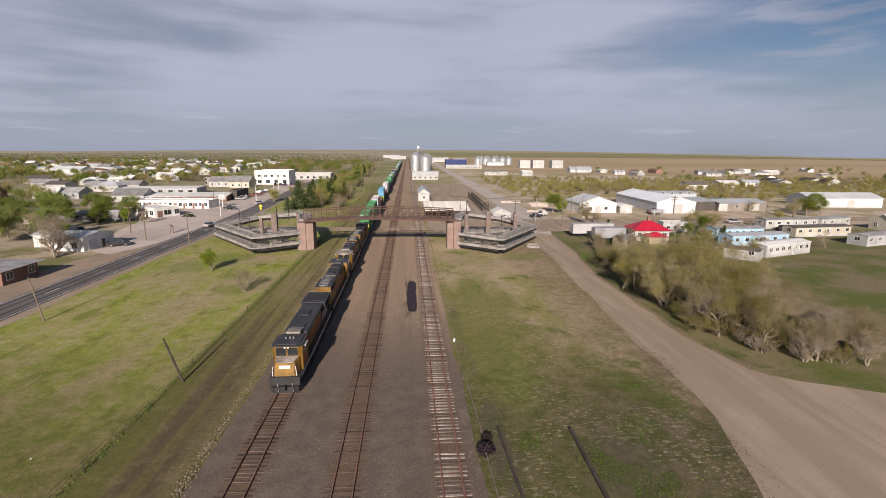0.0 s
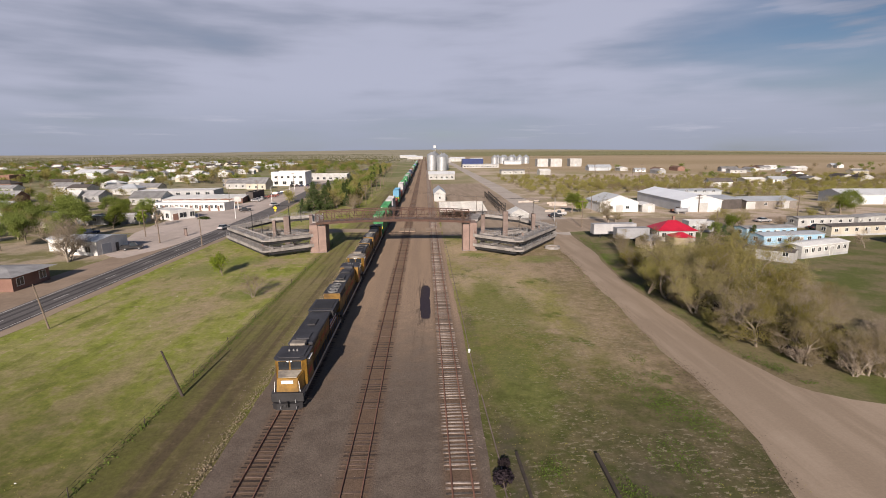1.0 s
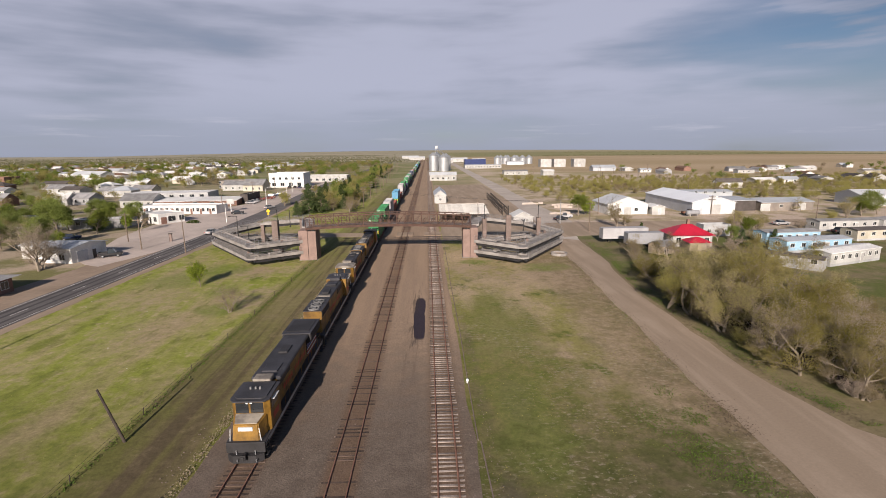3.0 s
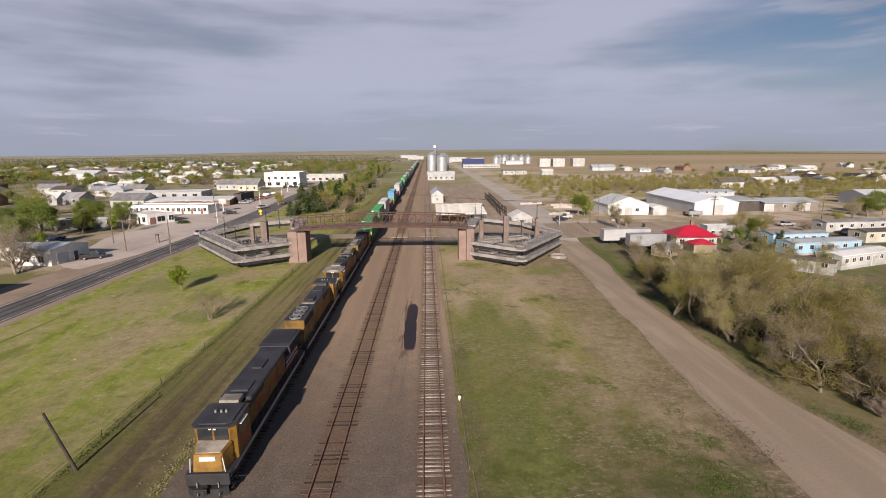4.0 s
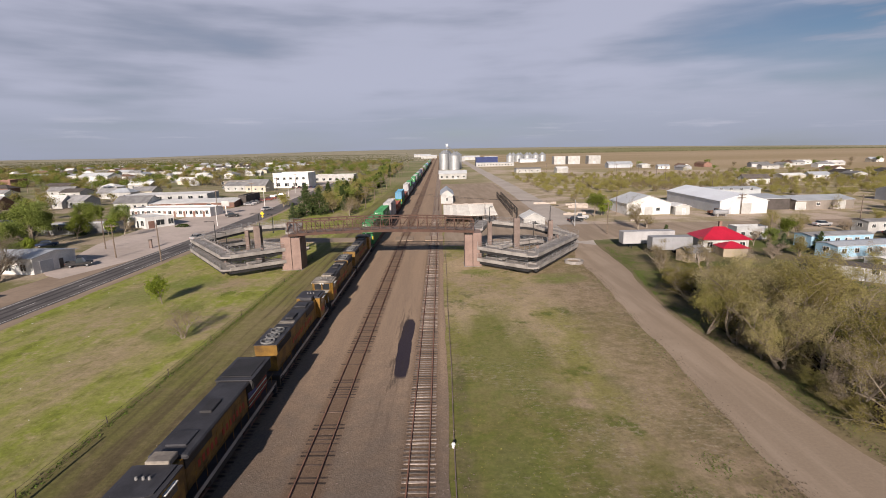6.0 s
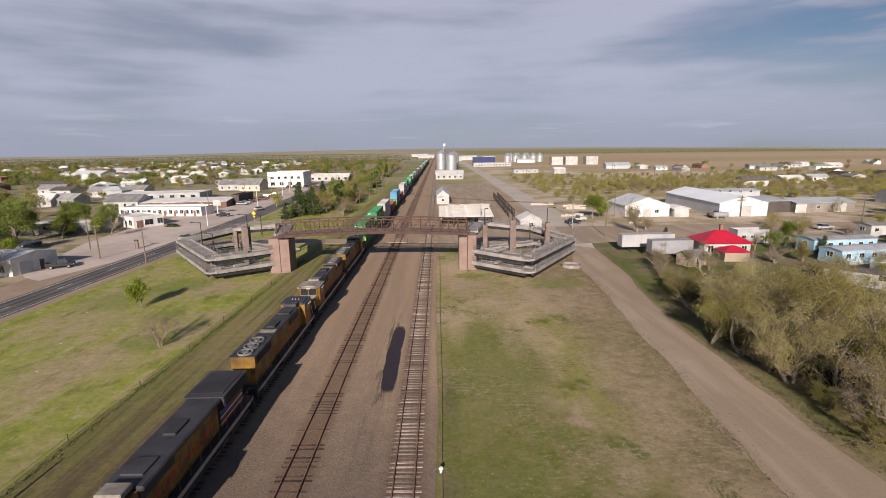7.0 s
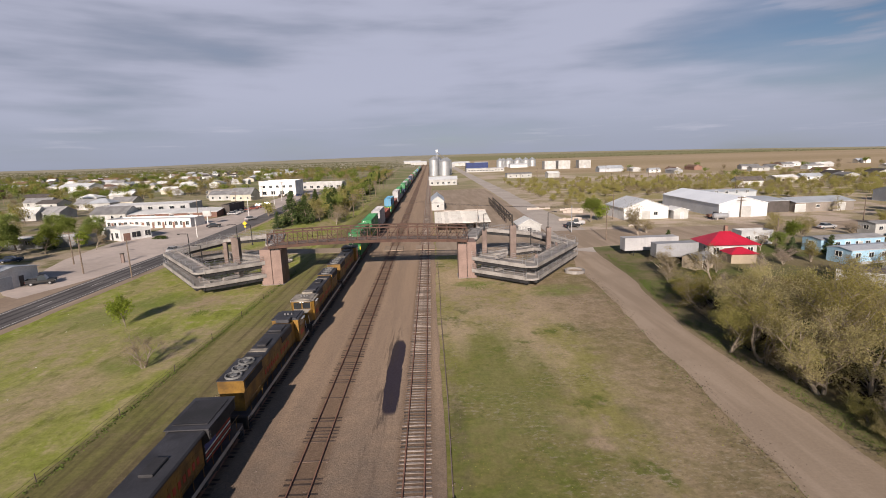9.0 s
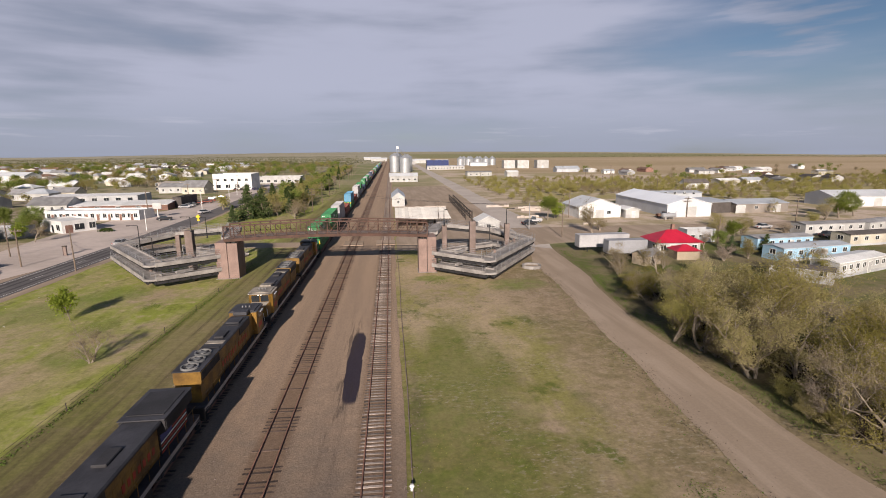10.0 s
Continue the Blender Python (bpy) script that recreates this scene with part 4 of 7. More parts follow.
    for k in range(0 if flag else 3):
        y = 5.95 + k * 1.5
        bm = bmesh.new()
        rod(bm, (0, y, 4.4), (0, y, 4.64), 0.72, n=22, caps=False)
        rod(bm, (0, y, 4.4), (0, y, 4.64), 0.62, n=22, caps=False)
        top = [(math.cos(t * math.tau / 22), math.sin(t * math.tau / 22)) for t in range(22)]
        o = [bm.verts.new((0.72 * u, y + 0.72 * v, 4.64)) for u, v in top]
        i2 = [bm.verts.new((0.62 * u, y + 0.62 * v, 4.64)) for u, v in top]
        for t in range(22):
            bm.faces.new((o[t], o[(t + 1) % 22], i2[(t + 1) % 22], i2[t]))
        fan = part("cooling_fan", bm, M["fan"], lo)
        for t in range(6):
            bm = bmesh.new()
            m = Matrix.Translation((0, y, 4.56)) @ Matrix.Rotation(t * math.tau / 6, 4, "Z")
            bx(bm, 0.05, 0.6, -0.08, 0.08, -0.015, 0.015, m=m)
            part("fan_blade", bm, M["loco_grey"], fan)
        bm = bmesh.new()
        rod(bm, (0, y, 4.47), (0, y, 4.62), 0.3, n=12)
        part("fan_hub", bm, M["fan"], fan)
        bm = bmesh.new()
        bmesh.ops.create_circle(bm, cap_ends=True, segments=22, radius=0.63, matrix=Matrix.Translation((0, y, 4.475)))
        part("fan_well", bm, D, fan)
    # cab and nose
    bm = bmesh.new()
    prism(bm, [(-1.5, -6.0), (1.5, -6.0), (1.5, -8.55), (1.15, -8.95), (-1.15, -8.95), (-1.5, -8.55)], 1.6, 4.3)
    cab = part("cab", bm, Y, lo)
    bm = bmesh.new()
    prism(bm, [(-1.56, -5.9), (1.56, -5.9), (1.56, -8.75), (1.2, -9.2), (-1.2, -9.2), (-1.56, -8.75)], 4.3, 4.42)
    prism(bm, [(-1.25, -6.0), (1.25, -6.0), (1.25, -8.5), (0.95, -8.85), (-0.95, -8.85), (-1.25, -8.5)], 4.42, 4.52)
    part("cab_roof", bm, M["loco_pale"] if forward and not flag else G, lo, "sooty pale cab roof" if forward and not flag else "")
    for s in (-1, 1):
        bm = bmesh.new()
        bx(bm, s * 0.58 - 0.5, s * 0.58 + 0.5, -9.0, -8.92, 3.3, 4.15, 0.02)
        part("windscreen", bm, M["glass"], cab, "dark windscreen pane")
        bm = bmesh.new()
        bx(bm, s * 1.5 - 0.02, s * 1.5 + 0.02, -8.3, -6.7, 3.3, 4.05, 0.015)
        part("side_window", bm, M["glass"], cab)
        bm = bmesh.new()
        bx(bm, s * 1.62 - 0.12, s * 1.62 + 0.12, -8.2, -6.9, 4.05, 4.1)
        part("sunshade", bm, M["mark_white"], cab)
    for dx, w_ in ((-0.42, 0.14), (0.0, 0.14), (0.36, 0.14)):
        bm = bmesh.new()
        rod(bm, (dx, -7.2 - w_, 4.5), (dx, -7.2 - w_, 4.72), 0.1, 0.07)
        part("horn", bm, M["fan"], cab)
    bm = bmesh.new()
    bx(bm, -0.75, 0.75, -6.0, -4.9, 4.3, 4.72, 0.05)
    part("air_conditioner", bm, M["loco_pale"] if forward else G, cab)
    bm = bmesh.new()
    v = [(-1.3, -8.9, 1.6), (1.3, -8.9, 1.6), (1.05, -10.25, 1.6), (-1.05, -10.25, 1.6), (-1.3, -8.9, 3.25), (1.3, -8.9, 3.25), (0.95, -10.05, 2.95), (-0.95, -10.05, 2.95)]
    bv = [bm.verts.new(p) for p in v]
    for q in ((0, 1, 2, 3), (4, 5, 6, 7), (0, 1, 5, 4), (1, 2, 6, 5), (2, 3, 7, 6), (3, 0, 4, 7)):
        bm.faces.new([bv[i] for i in q])
    bmesh.ops.bevel(bm, geom=list(bm.edges), offset=0.07, segments=2, affect="EDGES")
    nose = part("nose", bm, Y, lo)
    bm = bmesh.new()
    bx(bm, -0.55, 0.55, -10.2, -10.1, 2.45, 2.75)
    part("nose_badge", bm, M["mark_white"], nose)
    for s in (-0.16, 0.16):
        bm = bmesh.new()
        rod(bm, (s, -9.06, 4.22), (s, -8.9, 4.22), 0.11, n=12)
        part("headlight", bm, M["mark_white"], lo)
    bm = bmesh.new()
    bv = [bm.verts.new(p) for p in ((-1.12, -9.0, 3.27), (1.12, -9.0, 3.27), (0.85, -10.0, 3.02), (-0.85, -10.0, 3.02), (-1.12, -9.0, 3.20), (1.12, -9.0, 3.20), (0.85, -10.0, 2.95), (-0.85, -10.0, 2.95))]
    for q in ((0, 1, 2, 3), (4, 5, 6, 7), (0, 1, 5, 4), (1, 2, 6, 5), (2, 3, 7, 6), (3, 0, 4, 7)):
        bm.faces.new([bv[i] for i in q])
    part("anti_glare_panel", bm, M["loco_pale"] if forward else G, nose)
    for s in (-1, 1):
        bm = bmesh.new()
        rod(bm, (s * 1.2, -10.3, 1.7), (s * 1.1, -10.3, 2.75), 0.03, n=5)
        part("nose_grab_rail", bm, M["mark_white"], nose)
    bm = bmesh.new()
    bx(bm, -0.98, 0.98, -6.05, -4.85, 1.6, 4.15, 0.05)
    part("cab_link_hood", bm, Y, lo)
    bm = bmesh.new()
    bx(bm, -1.5, 1.5, -10.45, -10.2, 0.75, 1.62, 0.03)
    prism(bm, [(-1.4, -10.45), (1.4, -10.45), (0.9, -10.85), (-0.9, -10.85)], 0.12, 0.75)
    part("pilot_plough", bm, D, lo)
    bm = bmesh.new()
    bx(bm, -1.5, 1.5, 10.5, 10.75, 0.45, 1.62, 0.03)
    part("end_plate", bm, D, lo)
    for s in (-11.0, 11.0):
        bm = bmesh.new()
        bx(bm, -0.14, 0.14, s - 0.35, s + 0.35, 0.62, 0.92, 0.04)
        bx(bm, -0.24, 0.24, s + (0.1 if s > 0 else -0.25), s + (0.25 if s > 0 else -0.1), 0.55, 1.0, 0.03)
        part("coupler", bm, D, lo)
        for u in (-0.7, 0.75):
            bm = bmesh.new()
            for k in range(5):
                a0, a1 = k / 5, (k + 1) / 5
                f = lambda t: (u + 0.25 * t, s * (0.96 + 0.05 * t), 1.05 - 0.75 * math.sin(math.pi * t * 0.8))
                rod(bm, f(a0), f(a1), 0.035, n=5)
            part("air_hose", bm, M["galv"], lo)
    # handrails
    for s in (-1, 1):
        for k in range(11):
            y = -4.6 + 1.42 * k
            bm = bmesh.new()
            rod(bm, (s * 1.46, y, 1.6), (s * 1.46, y, 2.62), 0.024, n=5)
            part("stanchion", bm, Y, lo)
        bm = bmesh.new()
        rod(bm, (s * 1.46, -4.7, 2.62), (s * 1.46, 10.2, 2.62), 0.024, n=5)
        part("handrail", bm, Y, lo)
        for y in (-9.9, 10.2):
            bm = bmesh.new()
            for k in range(4):
                bx(bm, s * 1.42 - 0.14, s * 1.42 + 0.14, y - 0.3, y + 0.3, 0.35 + k * 0.32, 0.39 + k * 0.32)
            part("step_ladder", bm, D, lo)
        for k in range(13):
            if k != 5:
                bm = bmesh.new()
                y = -3.2 + 0.62 * k
                bx(bm, s * 1.0 - 0.012 + 0.006 * s, s * 1.0 + 0.012 + 0.006 * s, y - 0.16, y + 0.16, 2.4, 2.9)
                part("letter_bar", bm, M["red_stripe"], lo)
        bm = bmesh.new()
        bx(bm, s * 1.5 - 0.012, s * 1.5 + 0.012, -8.0, -6.6, 2.2, 2.75)
        part("cab_marking", bm, M["red_stripe"], lo)
    if flag:
        for s in (-1, 1):
            for k in range(6):
                bm = bmesh.new()
                bx(bm, s * 1.03 - 0.012, s * 1.03 + 0.012, 5.3, 9.5, 1.75 + k * 0.24, 1.87 + k * 0.24)
                part("flag_stripe", bm, M["mark_white" if k % 2 else "red_stripe"], lo)
            bm = bmesh.new()
            bx(bm, s * 1.035 - 0.012, s * 1.035 + 0.012, 5.3, 7.0, 2.6, 3.18)
            part("flag_field", bm, M["flag_blue"], lo)
    return lo


LOCO = 22.35
HEAD = 135.0                        # where the last engine couples to the first wagon
for k_ in range(4):
    fw = k_ in (1, 3)
    locomotive(HEAD - LOCO * (k_ + 0.5), fw, k_ == 3,
               "yellow diesel locomotive with grey roof facing forward" if fw else "yellow diesel locomotive with grey roof coupled backwards")


_cont = {}


def container_meshes(col):
    """Ribbed 53-foot box, its doors, corner posts and marks, as shared meshes."""
    if col in _cont:
        return _cont[col]
    L, W, H = 16.15, 2.59, 2.9
    bm = bmesh.new()
    bx(bm, -W / 2 + 0.05, W / 2 - 0.05, 0.05, L - 0.05, 0.12, H - 0.03)
    for s in (-1, 1):
        n = 44
        for k in range(n):
            y = 0.3 + (L - 0.6) * (k + 0.5) / n
            bx(bm, s * (W / 2 - 0.035) - 0.018, s * (W / 2 - 0.035) + 0.018, y - 0.1, y + 0.1, 0.2, H - 0.15)
    body = mesh_of("box_body", bm, M[col])
    bm = bmesh.new()
    for s in (-1, 1):
        for z in (0.0, H - 0.14):
            bx(bm, s * (W / 2 - 0.06) - 0.06, s * (W / 2 - 0.06) + 0.06, 0.0, L, z, z + 0.14)
        for y in (0.0, L - 0.14, 2.0, L - 2.1):
            bx(bm, s * (W / 2 - 0.06) - 0.065, s * (W / 2 - 0.06) + 0.065, y, y + 0.14, 0.0, H)
    for y in (0.0, L - 0.1):
        for z in (0.0, H - 0.12):
            bx(bm, -W / 2 + 0.1, W / 2 - 0.1, y, y + 0.1, z, z + 0.12)
    frame_ = mesh_of("corner_frame", bm, M[col])
    bm = bmesh.new()
    for k in range(40):
        y = 0.2 + (L - 0.4) * (k + 0.5) / 40
        bx(bm, -W / 2 + 0.14, W / 2 - 0.14, y - 0.08, y + 0.08, H - 0.035, H - 0.005)
    roof = mesh_of("roof_ribs", bm, M[col])
    bm = bmesh.new()
    for s in (-0.9, -0.35, 0.35, 0.9):
        rod(bm, (s, 0.02, 0.2), (s, 0.02, H - 0.2), 0.025, n=5)
        bx(bm, s - 0.12, s + 0.12, -0.01, 0.03, 1.2, 1.26)
    bars = mesh_of("lock_bars", bm, M["galv" if col != "c_white" else "c_grey"])
    _cont[col] = (body, frame_, roof, bars)
    return _cont[col]


def box_container(y, z, col, words):
    c = thing("freight_container", words + " freight container on a well wagon", "container", pose(TX, y, z), "containers on the train")
    for nm, me in zip(("body", "corner_frame", "roof_ribs", "lock_bars"), container_meshes(col)):
        ob = new(nm, me)
        ob.parent = c
    return c


_mk = []


def mark(name, mat, fn):
    bm = bmesh.new()
    fn(bm)
    _mk.append((name, mesh_of(name, bm, M[mat])))


def side_bar(s, y0, y1, z0, z1):
    return lambda b: bx(b, s * 1.29 - 0.014, s * 1.29 + 0.014, y0, y1, z0, z1)


def end_bar(x0, x1, z0, z1):
    return lambda b: bx(b, x0, x1, -0.04, -0.012, z0, z1)


def green_marks(c, warn):
    """White badges and bars on the sides and end; yellow corner marks on the lower boxes."""
    if not _mk:
        for s in (-1, 1):
            mark("badge", "mark_white", lambda b: rod(b, (s * 1.275, 5.6, 1.75), (s * 1.305, 5.6, 1.75), 0.5, n=8))
            mark("badge_centre", "c_green", lambda b: rod(b, (s * 1.29, 5.6, 1.75), (s * 1.315, 5.6, 1.75), 0.3, n=8))
            for y0, y1, z0, z1 in ((6.5, 7.0, 1.5, 2.0), (7.1, 7.45, 1.5, 2.2), (7.7, 8.2, 1.5, 2.0), (1.2, 2.0, 1.9, 2.05), (13.0, 13.5, 0.7, 1.3), (2.6, 3.6, 0.75, 0.85)):
                mark("side_mark", "mark_white", side_bar(s, y0, y1, z0, z1))
        mark("end_badge", "mark_white", lambda b: rod(b, (-0.85, -0.012, 2.5), (-0.85, -0.045, 2.5), 0.17, n=8))
        for x0, x1, z0, z1 in ((-0.62, -0.25, 2.43, 2.57), (-0.45, 0.5, 2.15, 2.2), (-0.1, 0.3, 1.9, 2.0), (0.05, 0.55, 1.3, 1.55), (0.17, 0.43, 1.15, 1.3), (-0.6, -0.3, 0.35, 0.53)):
            mark("end_mark", "mark_white", end_bar(x0, x1, z0, z1))
        _mk.append(None)
        for s in (-1, 1):
            mark("warning_mark", "mark_yellow", end_bar(s * 1.17 - 0.1, s * 1.17 + 0.1, 1.9, 2.75))
            mark("warning_mark", "mark_yellow", side_bar(s, 0.0, 0.25, 1.9, 2.75))
        mark("warning_mark", "mark_yellow", end_bar(-0.05, 0.45, 2.35, 2.6))
        mark("end_mark", "mark_white", end_bar(-0.6, -0.3, 2.1, 2.3))
    cut = _mk.index(None)
    for nm, me in (_mk[cut + 1:] if warn else _mk[:cut]):
        ob = new(nm, me)
        ob.parent = c


def well_wagon_proto():
    w = thing("well_wagon", "rust-brown low well wagon carrying containers", "rail wagon", pose(TX, 0, RAIL_TOP), "well wagons of the train")
    for s in (-1, 1):
        bm = bmesh.new()
        bx(bm, s * 1.42 - 0.08, s * 1.42 + 0.08, 2.4, 19.1, 0.3, 1.15, 0.03)
        for k in range(16):
            y = 3.2 + k * 1.0
            bx(bm, s * 1.52 - 0.04, s * 1.52 + 0.04, y - 0.05, y + 0.05, 0.32, 1.12)
        part("side_sill", bm, M["well"], w)
    bm = bmesh.new()
    bx(bm, -1.35, 1.35, 2.6, 18.9, 0.28, 0.42)
    part("well_floor", bm, M["well"], w)
    for y0, y1, yt in ((0.0, 2.9, 1.1), (18.6, 21.5, 20.4)):
        bm = bmesh.new()
        bx(bm, -1.3, 1.3, y0 + 0.3, y1, 0.95, 1.2, 0.03)
        bx(bm, -0.3, 0.3, y0, y1, 0.7, 0.98)
        part("end_platform", bm, M["loco_dark"], w)
        truck(w, yt, 0.0, 2, M["loco_dark"], 1.7)
        bm = bmesh.new()
        rod(bm, (1.25, y0 + 0.5, 1.2), (1.25, y0 + 0.5, 2.1), 0.025, n=5)
        rod(bm, (-1.25, y0 + 0.5, 1.2), (-1.25, y0 + 0.5, 2.1), 0.025, n=5)
        rod(bm, (-1.25, y0 + 0.5, 2.1), (1.25, y0 + 0.5, 2.1), 0.025, n=5)
        part("grab_rail", bm, M["galv"], w)
    return w


PITCH = 21.5
_proto = well_wagon_proto()
_load = ["c_green", "c_green", "c_white", "c_red", "c_blue", "c_red", "c_white", "c_green", "c_navy", "c_green", "c_white", "c_green", "c_grey", "c_green", "c_navy", "c_white", "c_red", "c_green", "c_green", "c_grey"]
_word = {"c_green": "dark green ribbed", "c_white": "off-white ribbed", "c_red": "rust-red ribbed", "c_blue": "sky-blue ribbed", "c_navy": "dark navy ribbed", "c_grey": "grey ribbed"}
for k_ in range(36):
    y_ = HEAD + 0.2 + PITCH * k_
    if k_ == 0:
        _proto.matrix_world = pose(TX, y_, RAIL_TOP)
    else:
        copy_thing(_proto, pose(TX, y_, RAIL_TOP))
    col_ = _load[k_ % len(_load)]
    two_ = k_ % 5 != 3 and k_ != 5
    low_ = col_ if k_ < 3 else _load[(k_ * 3 + 1) % len(_load)]
    c_ = box_container(y_ + 2.7, RAIL_TOP + 0.43, low_ if two_ else col_, _word[low_ if two_ else col_])
    if two_:
        if low_ == "c_green":
            green_marks(c_, True)
        c_ = box_container(y_ + 2.7, RAIL_TOP + 0.43 + 2.905, col_, "upper " + _word[col_])
    if col_ == "c_green":
        green_marks(c_, False)

# ---- trees: tapered trunk and limbs, crowns of many small leaves ----
def tube(v, f, p, q, r0, r1, n=5):
    d = q - p
    a = d.cross(Vector((0.3, 0.9, 0.2))).normalized()
    b = d.cross(a).normalized()
    o = len(v)
    for c, r in ((p, r0), (q, r1)):
        for k in range(n):
            t = k * math.tau / n
            v.append(tuple(c + (a * math.cos(t) + b * math.sin(t)) * r))
    for k in range(n):
        f.append((o + k, o + (k + 1) % n, o + n + (k + 1) % n, o + n + k))


def leaf(v, f, c, s, r):
    a = Vector((r.gauss(0, 1), r.gauss(0, 1), r.gauss(0, 0.8))).normalized()
    b = a.cross(Vector((r.gauss(0, 1), r.gauss(0, 1), r.gauss(0, 1)))).normalized()
    o = len(v)
    v += [tuple(c - a * s), tuple(c + a * s * 0.9), tuple(c + b * s * 1.15)]
    f.append((o, o + 1, o + 2))


def grow(seed, height, spread, levels, kids, leaf_n, leaf_s, trunk_r, low=0.3, wild=0.5, stems=1, fuzz=0.5, twigs=9):
    """A broadleaf tree: verts and faces of its wood, then of its leaves."""
    r = random.Random(seed)
    wv, wf, lv, lf = [], [], [], []

    def limb(p, d, ln, rad, lev):
        n = 3 if lev < 2 else (2 if lev < 3 else 1)
        pts = [p]
        dd = d.copy()
        for k in range(n):
            dd = (dd + Vector((r.gauss(0, 1), r.gauss(0, 1), r.gauss(0.12, 0.6))) * wild * 0.28).normalized()
            q = pts[-1] + dd * ln / n
            ra, rb = rad * (1 - 0.5 * k / n), rad * (1 - 0.5 * (k + 1) / n)
            if lev < twigs:
                tube(wv, wf, pts[-1], q, ra, rb, 6 if lev == 0 else (4 if lev < 3 else 3))
            pts.append(q)
        if lev >= levels - 1:
            for _ in range(leaf_n):
                t = r.random() ** 0.7
                c = pts[-1].lerp(pts[-2], 1 - t) + Vector((r.gauss(0, fuzz), r.gauss(0, fuzz), r.gauss(0, fuzz * 0.8)))
                leaf(lv, lf, c, leaf_s * r.uniform(0.6, 1.35), r)
        if lev < levels:
            for k in range(kids[min(lev, len(kids) - 1)]):
                t = r.uniform(low if lev == 0 else 0.35, 1.0)
                i = min(int(t * n), n - 1)
                q = pts[i].lerp(pts[i + 1], t * n - i)
                a = r.uniform(0, math.tau)
                out = Vector((math.cos(a), math.sin(a), r.uniform(0.25, 0.9) if lev == 0 else r.uniform(-0.1, 0.8))).normalized()
                nd = (dd * (0.45 if lev == 0 else 0.7) + out * spread).normalized()
                limb(q, nd, ln * r.uniform(0.45, 0.72), rad * (1 - 0.5 * t) * 0.58, lev + 1)
    for s in range(stems):
        a = r.uniform(0, math.tau)
        lean = Vector((math.cos(a), math.sin(a), 0)) * (0.0 if stems == 1 else 0.35)
        limb(Vector((lean.x * 0.4, lean.y * 0.4, -0.25)), (Vector((r.gauss(0, 0.06), r.gauss(0, 0.06), 1)) + lean).normalized(), height * (0.62 if stems == 1 else 0.55), trunk_r, 0)
    return wv, wf, lv, lf


def conifer(seed, height, rad):
    r = random.Random(seed)
    wv, wf, lv, lf = [], [], [], []
    tube(wv, wf, Vector((0, 0, -0.2)), Vector((0, 0, height * 0.95)), rad * 0.09, 0.03, 6)
    z = height * 0.08
    while z < height * 0.97:
        k = 1 - z / height
        reach = rad * (k ** 0.8) * r.uniform(0.8, 1.1)
        for i in range(int(5 + 6 * k)):
            a = r.uniform(0, math.tau)
            d = Vector((math.cos(a), math.sin(a), r.uniform(-0.25, 0.2)))
            ln = reach * r.uniform(0.7, 1.15)
            tube(wv, wf, Vector((0, 0, z)), Vector((0, 0, z)) + d * ln, 0.04, 0.012, 3)
            for j in range(int(8 + 16 * k)):
                t = r.uniform(0.25, 1.05)
                c = Vector((0, 0, z)) + d * ln * t + Vector((r.gauss(0, 0.22), r.gauss(0, 0.22), r.gauss(-0.05, 0.16)))
                leaf(lv, lf, c, r.uniform(0.18, 0.36), r)
        z += height * 0.045
    return wv, wf, lv, lf


def tree_proto(data, bark, leaves, label, category="tree", name="tree", group=""):
    wv, wf, lv, lf = data
    t = thing(name, label, category, pose(0, -300, 0), group)
    part("trunk", raw("trunk", wv, wf, M[bark]), None, t)
    part("crown", raw("crown", lv, lf, M[leaves]), None, t)
    return t


PROTO = {
    "olive": [tree_proto(grow(s, 8.0, 0.95, 4, (7, 4, 3), 17, 0.062, 0.2, 0.15, 0.9, st, 0.27), "bark", "leaf_olive", "spreading roadside tree with sparse olive spring leaves") for s, st in ((1, 1), (2, 2), (3, 3), (4, 2))],
    "tan": [tree_proto(grow(s, 7.0, 1.0, 4, (7, 4, 3), 12, 0.054, 0.18, 0.1, 0.95, st, 0.25), "bark_pale", "leaf_tan", "bushy tree with tan budding twigs") for s, st in ((11, 3), (12, 3), (13, 2))],
    "yellow": [tree_proto(grow(s, 7.0, 0.9, 4, (6, 4, 3), 15, 0.088, 0.18, 0.2, 0.85, 2, 0.34), "bark", "leaf_yellow", "young tree with yellow-green spring leaves") for s in (21, 22)],
    "green": [tree_proto(grow(s, 8.5, 0.85, 4, (7, 4, 3), 20, 0.16, 0.26, 0.3, 0.6, 1, 0.5, 3), "bark", "leaf_green", "leafy green shade tree in a yard") for s in (31, 32, 33)],
    "lime": [tree_proto(grow(s, 5.0, 0.7, 3, (8, 5, 3), 14, 0.2, 0.12, 0.2, 0.6, 1, 0.4), "bark", "leaf_lime", "small bright green sapling on the verge") for s in (41,)],
    "bare": [tree_proto(grow(s, 8.0, 0.8, 4, (7, 5, 4), 3, 0.10, 0.22, 0.25, 0.7, 1, 0.3), "bark_pale", "leaf_tan", "bare tree with pale twigs") for s in (51, 52)],
    "fir": [tree_proto(conifer(s, 9.5, 3.9), "bark", "needle", "dense dark green conifer") for s in (61, 62)],
}
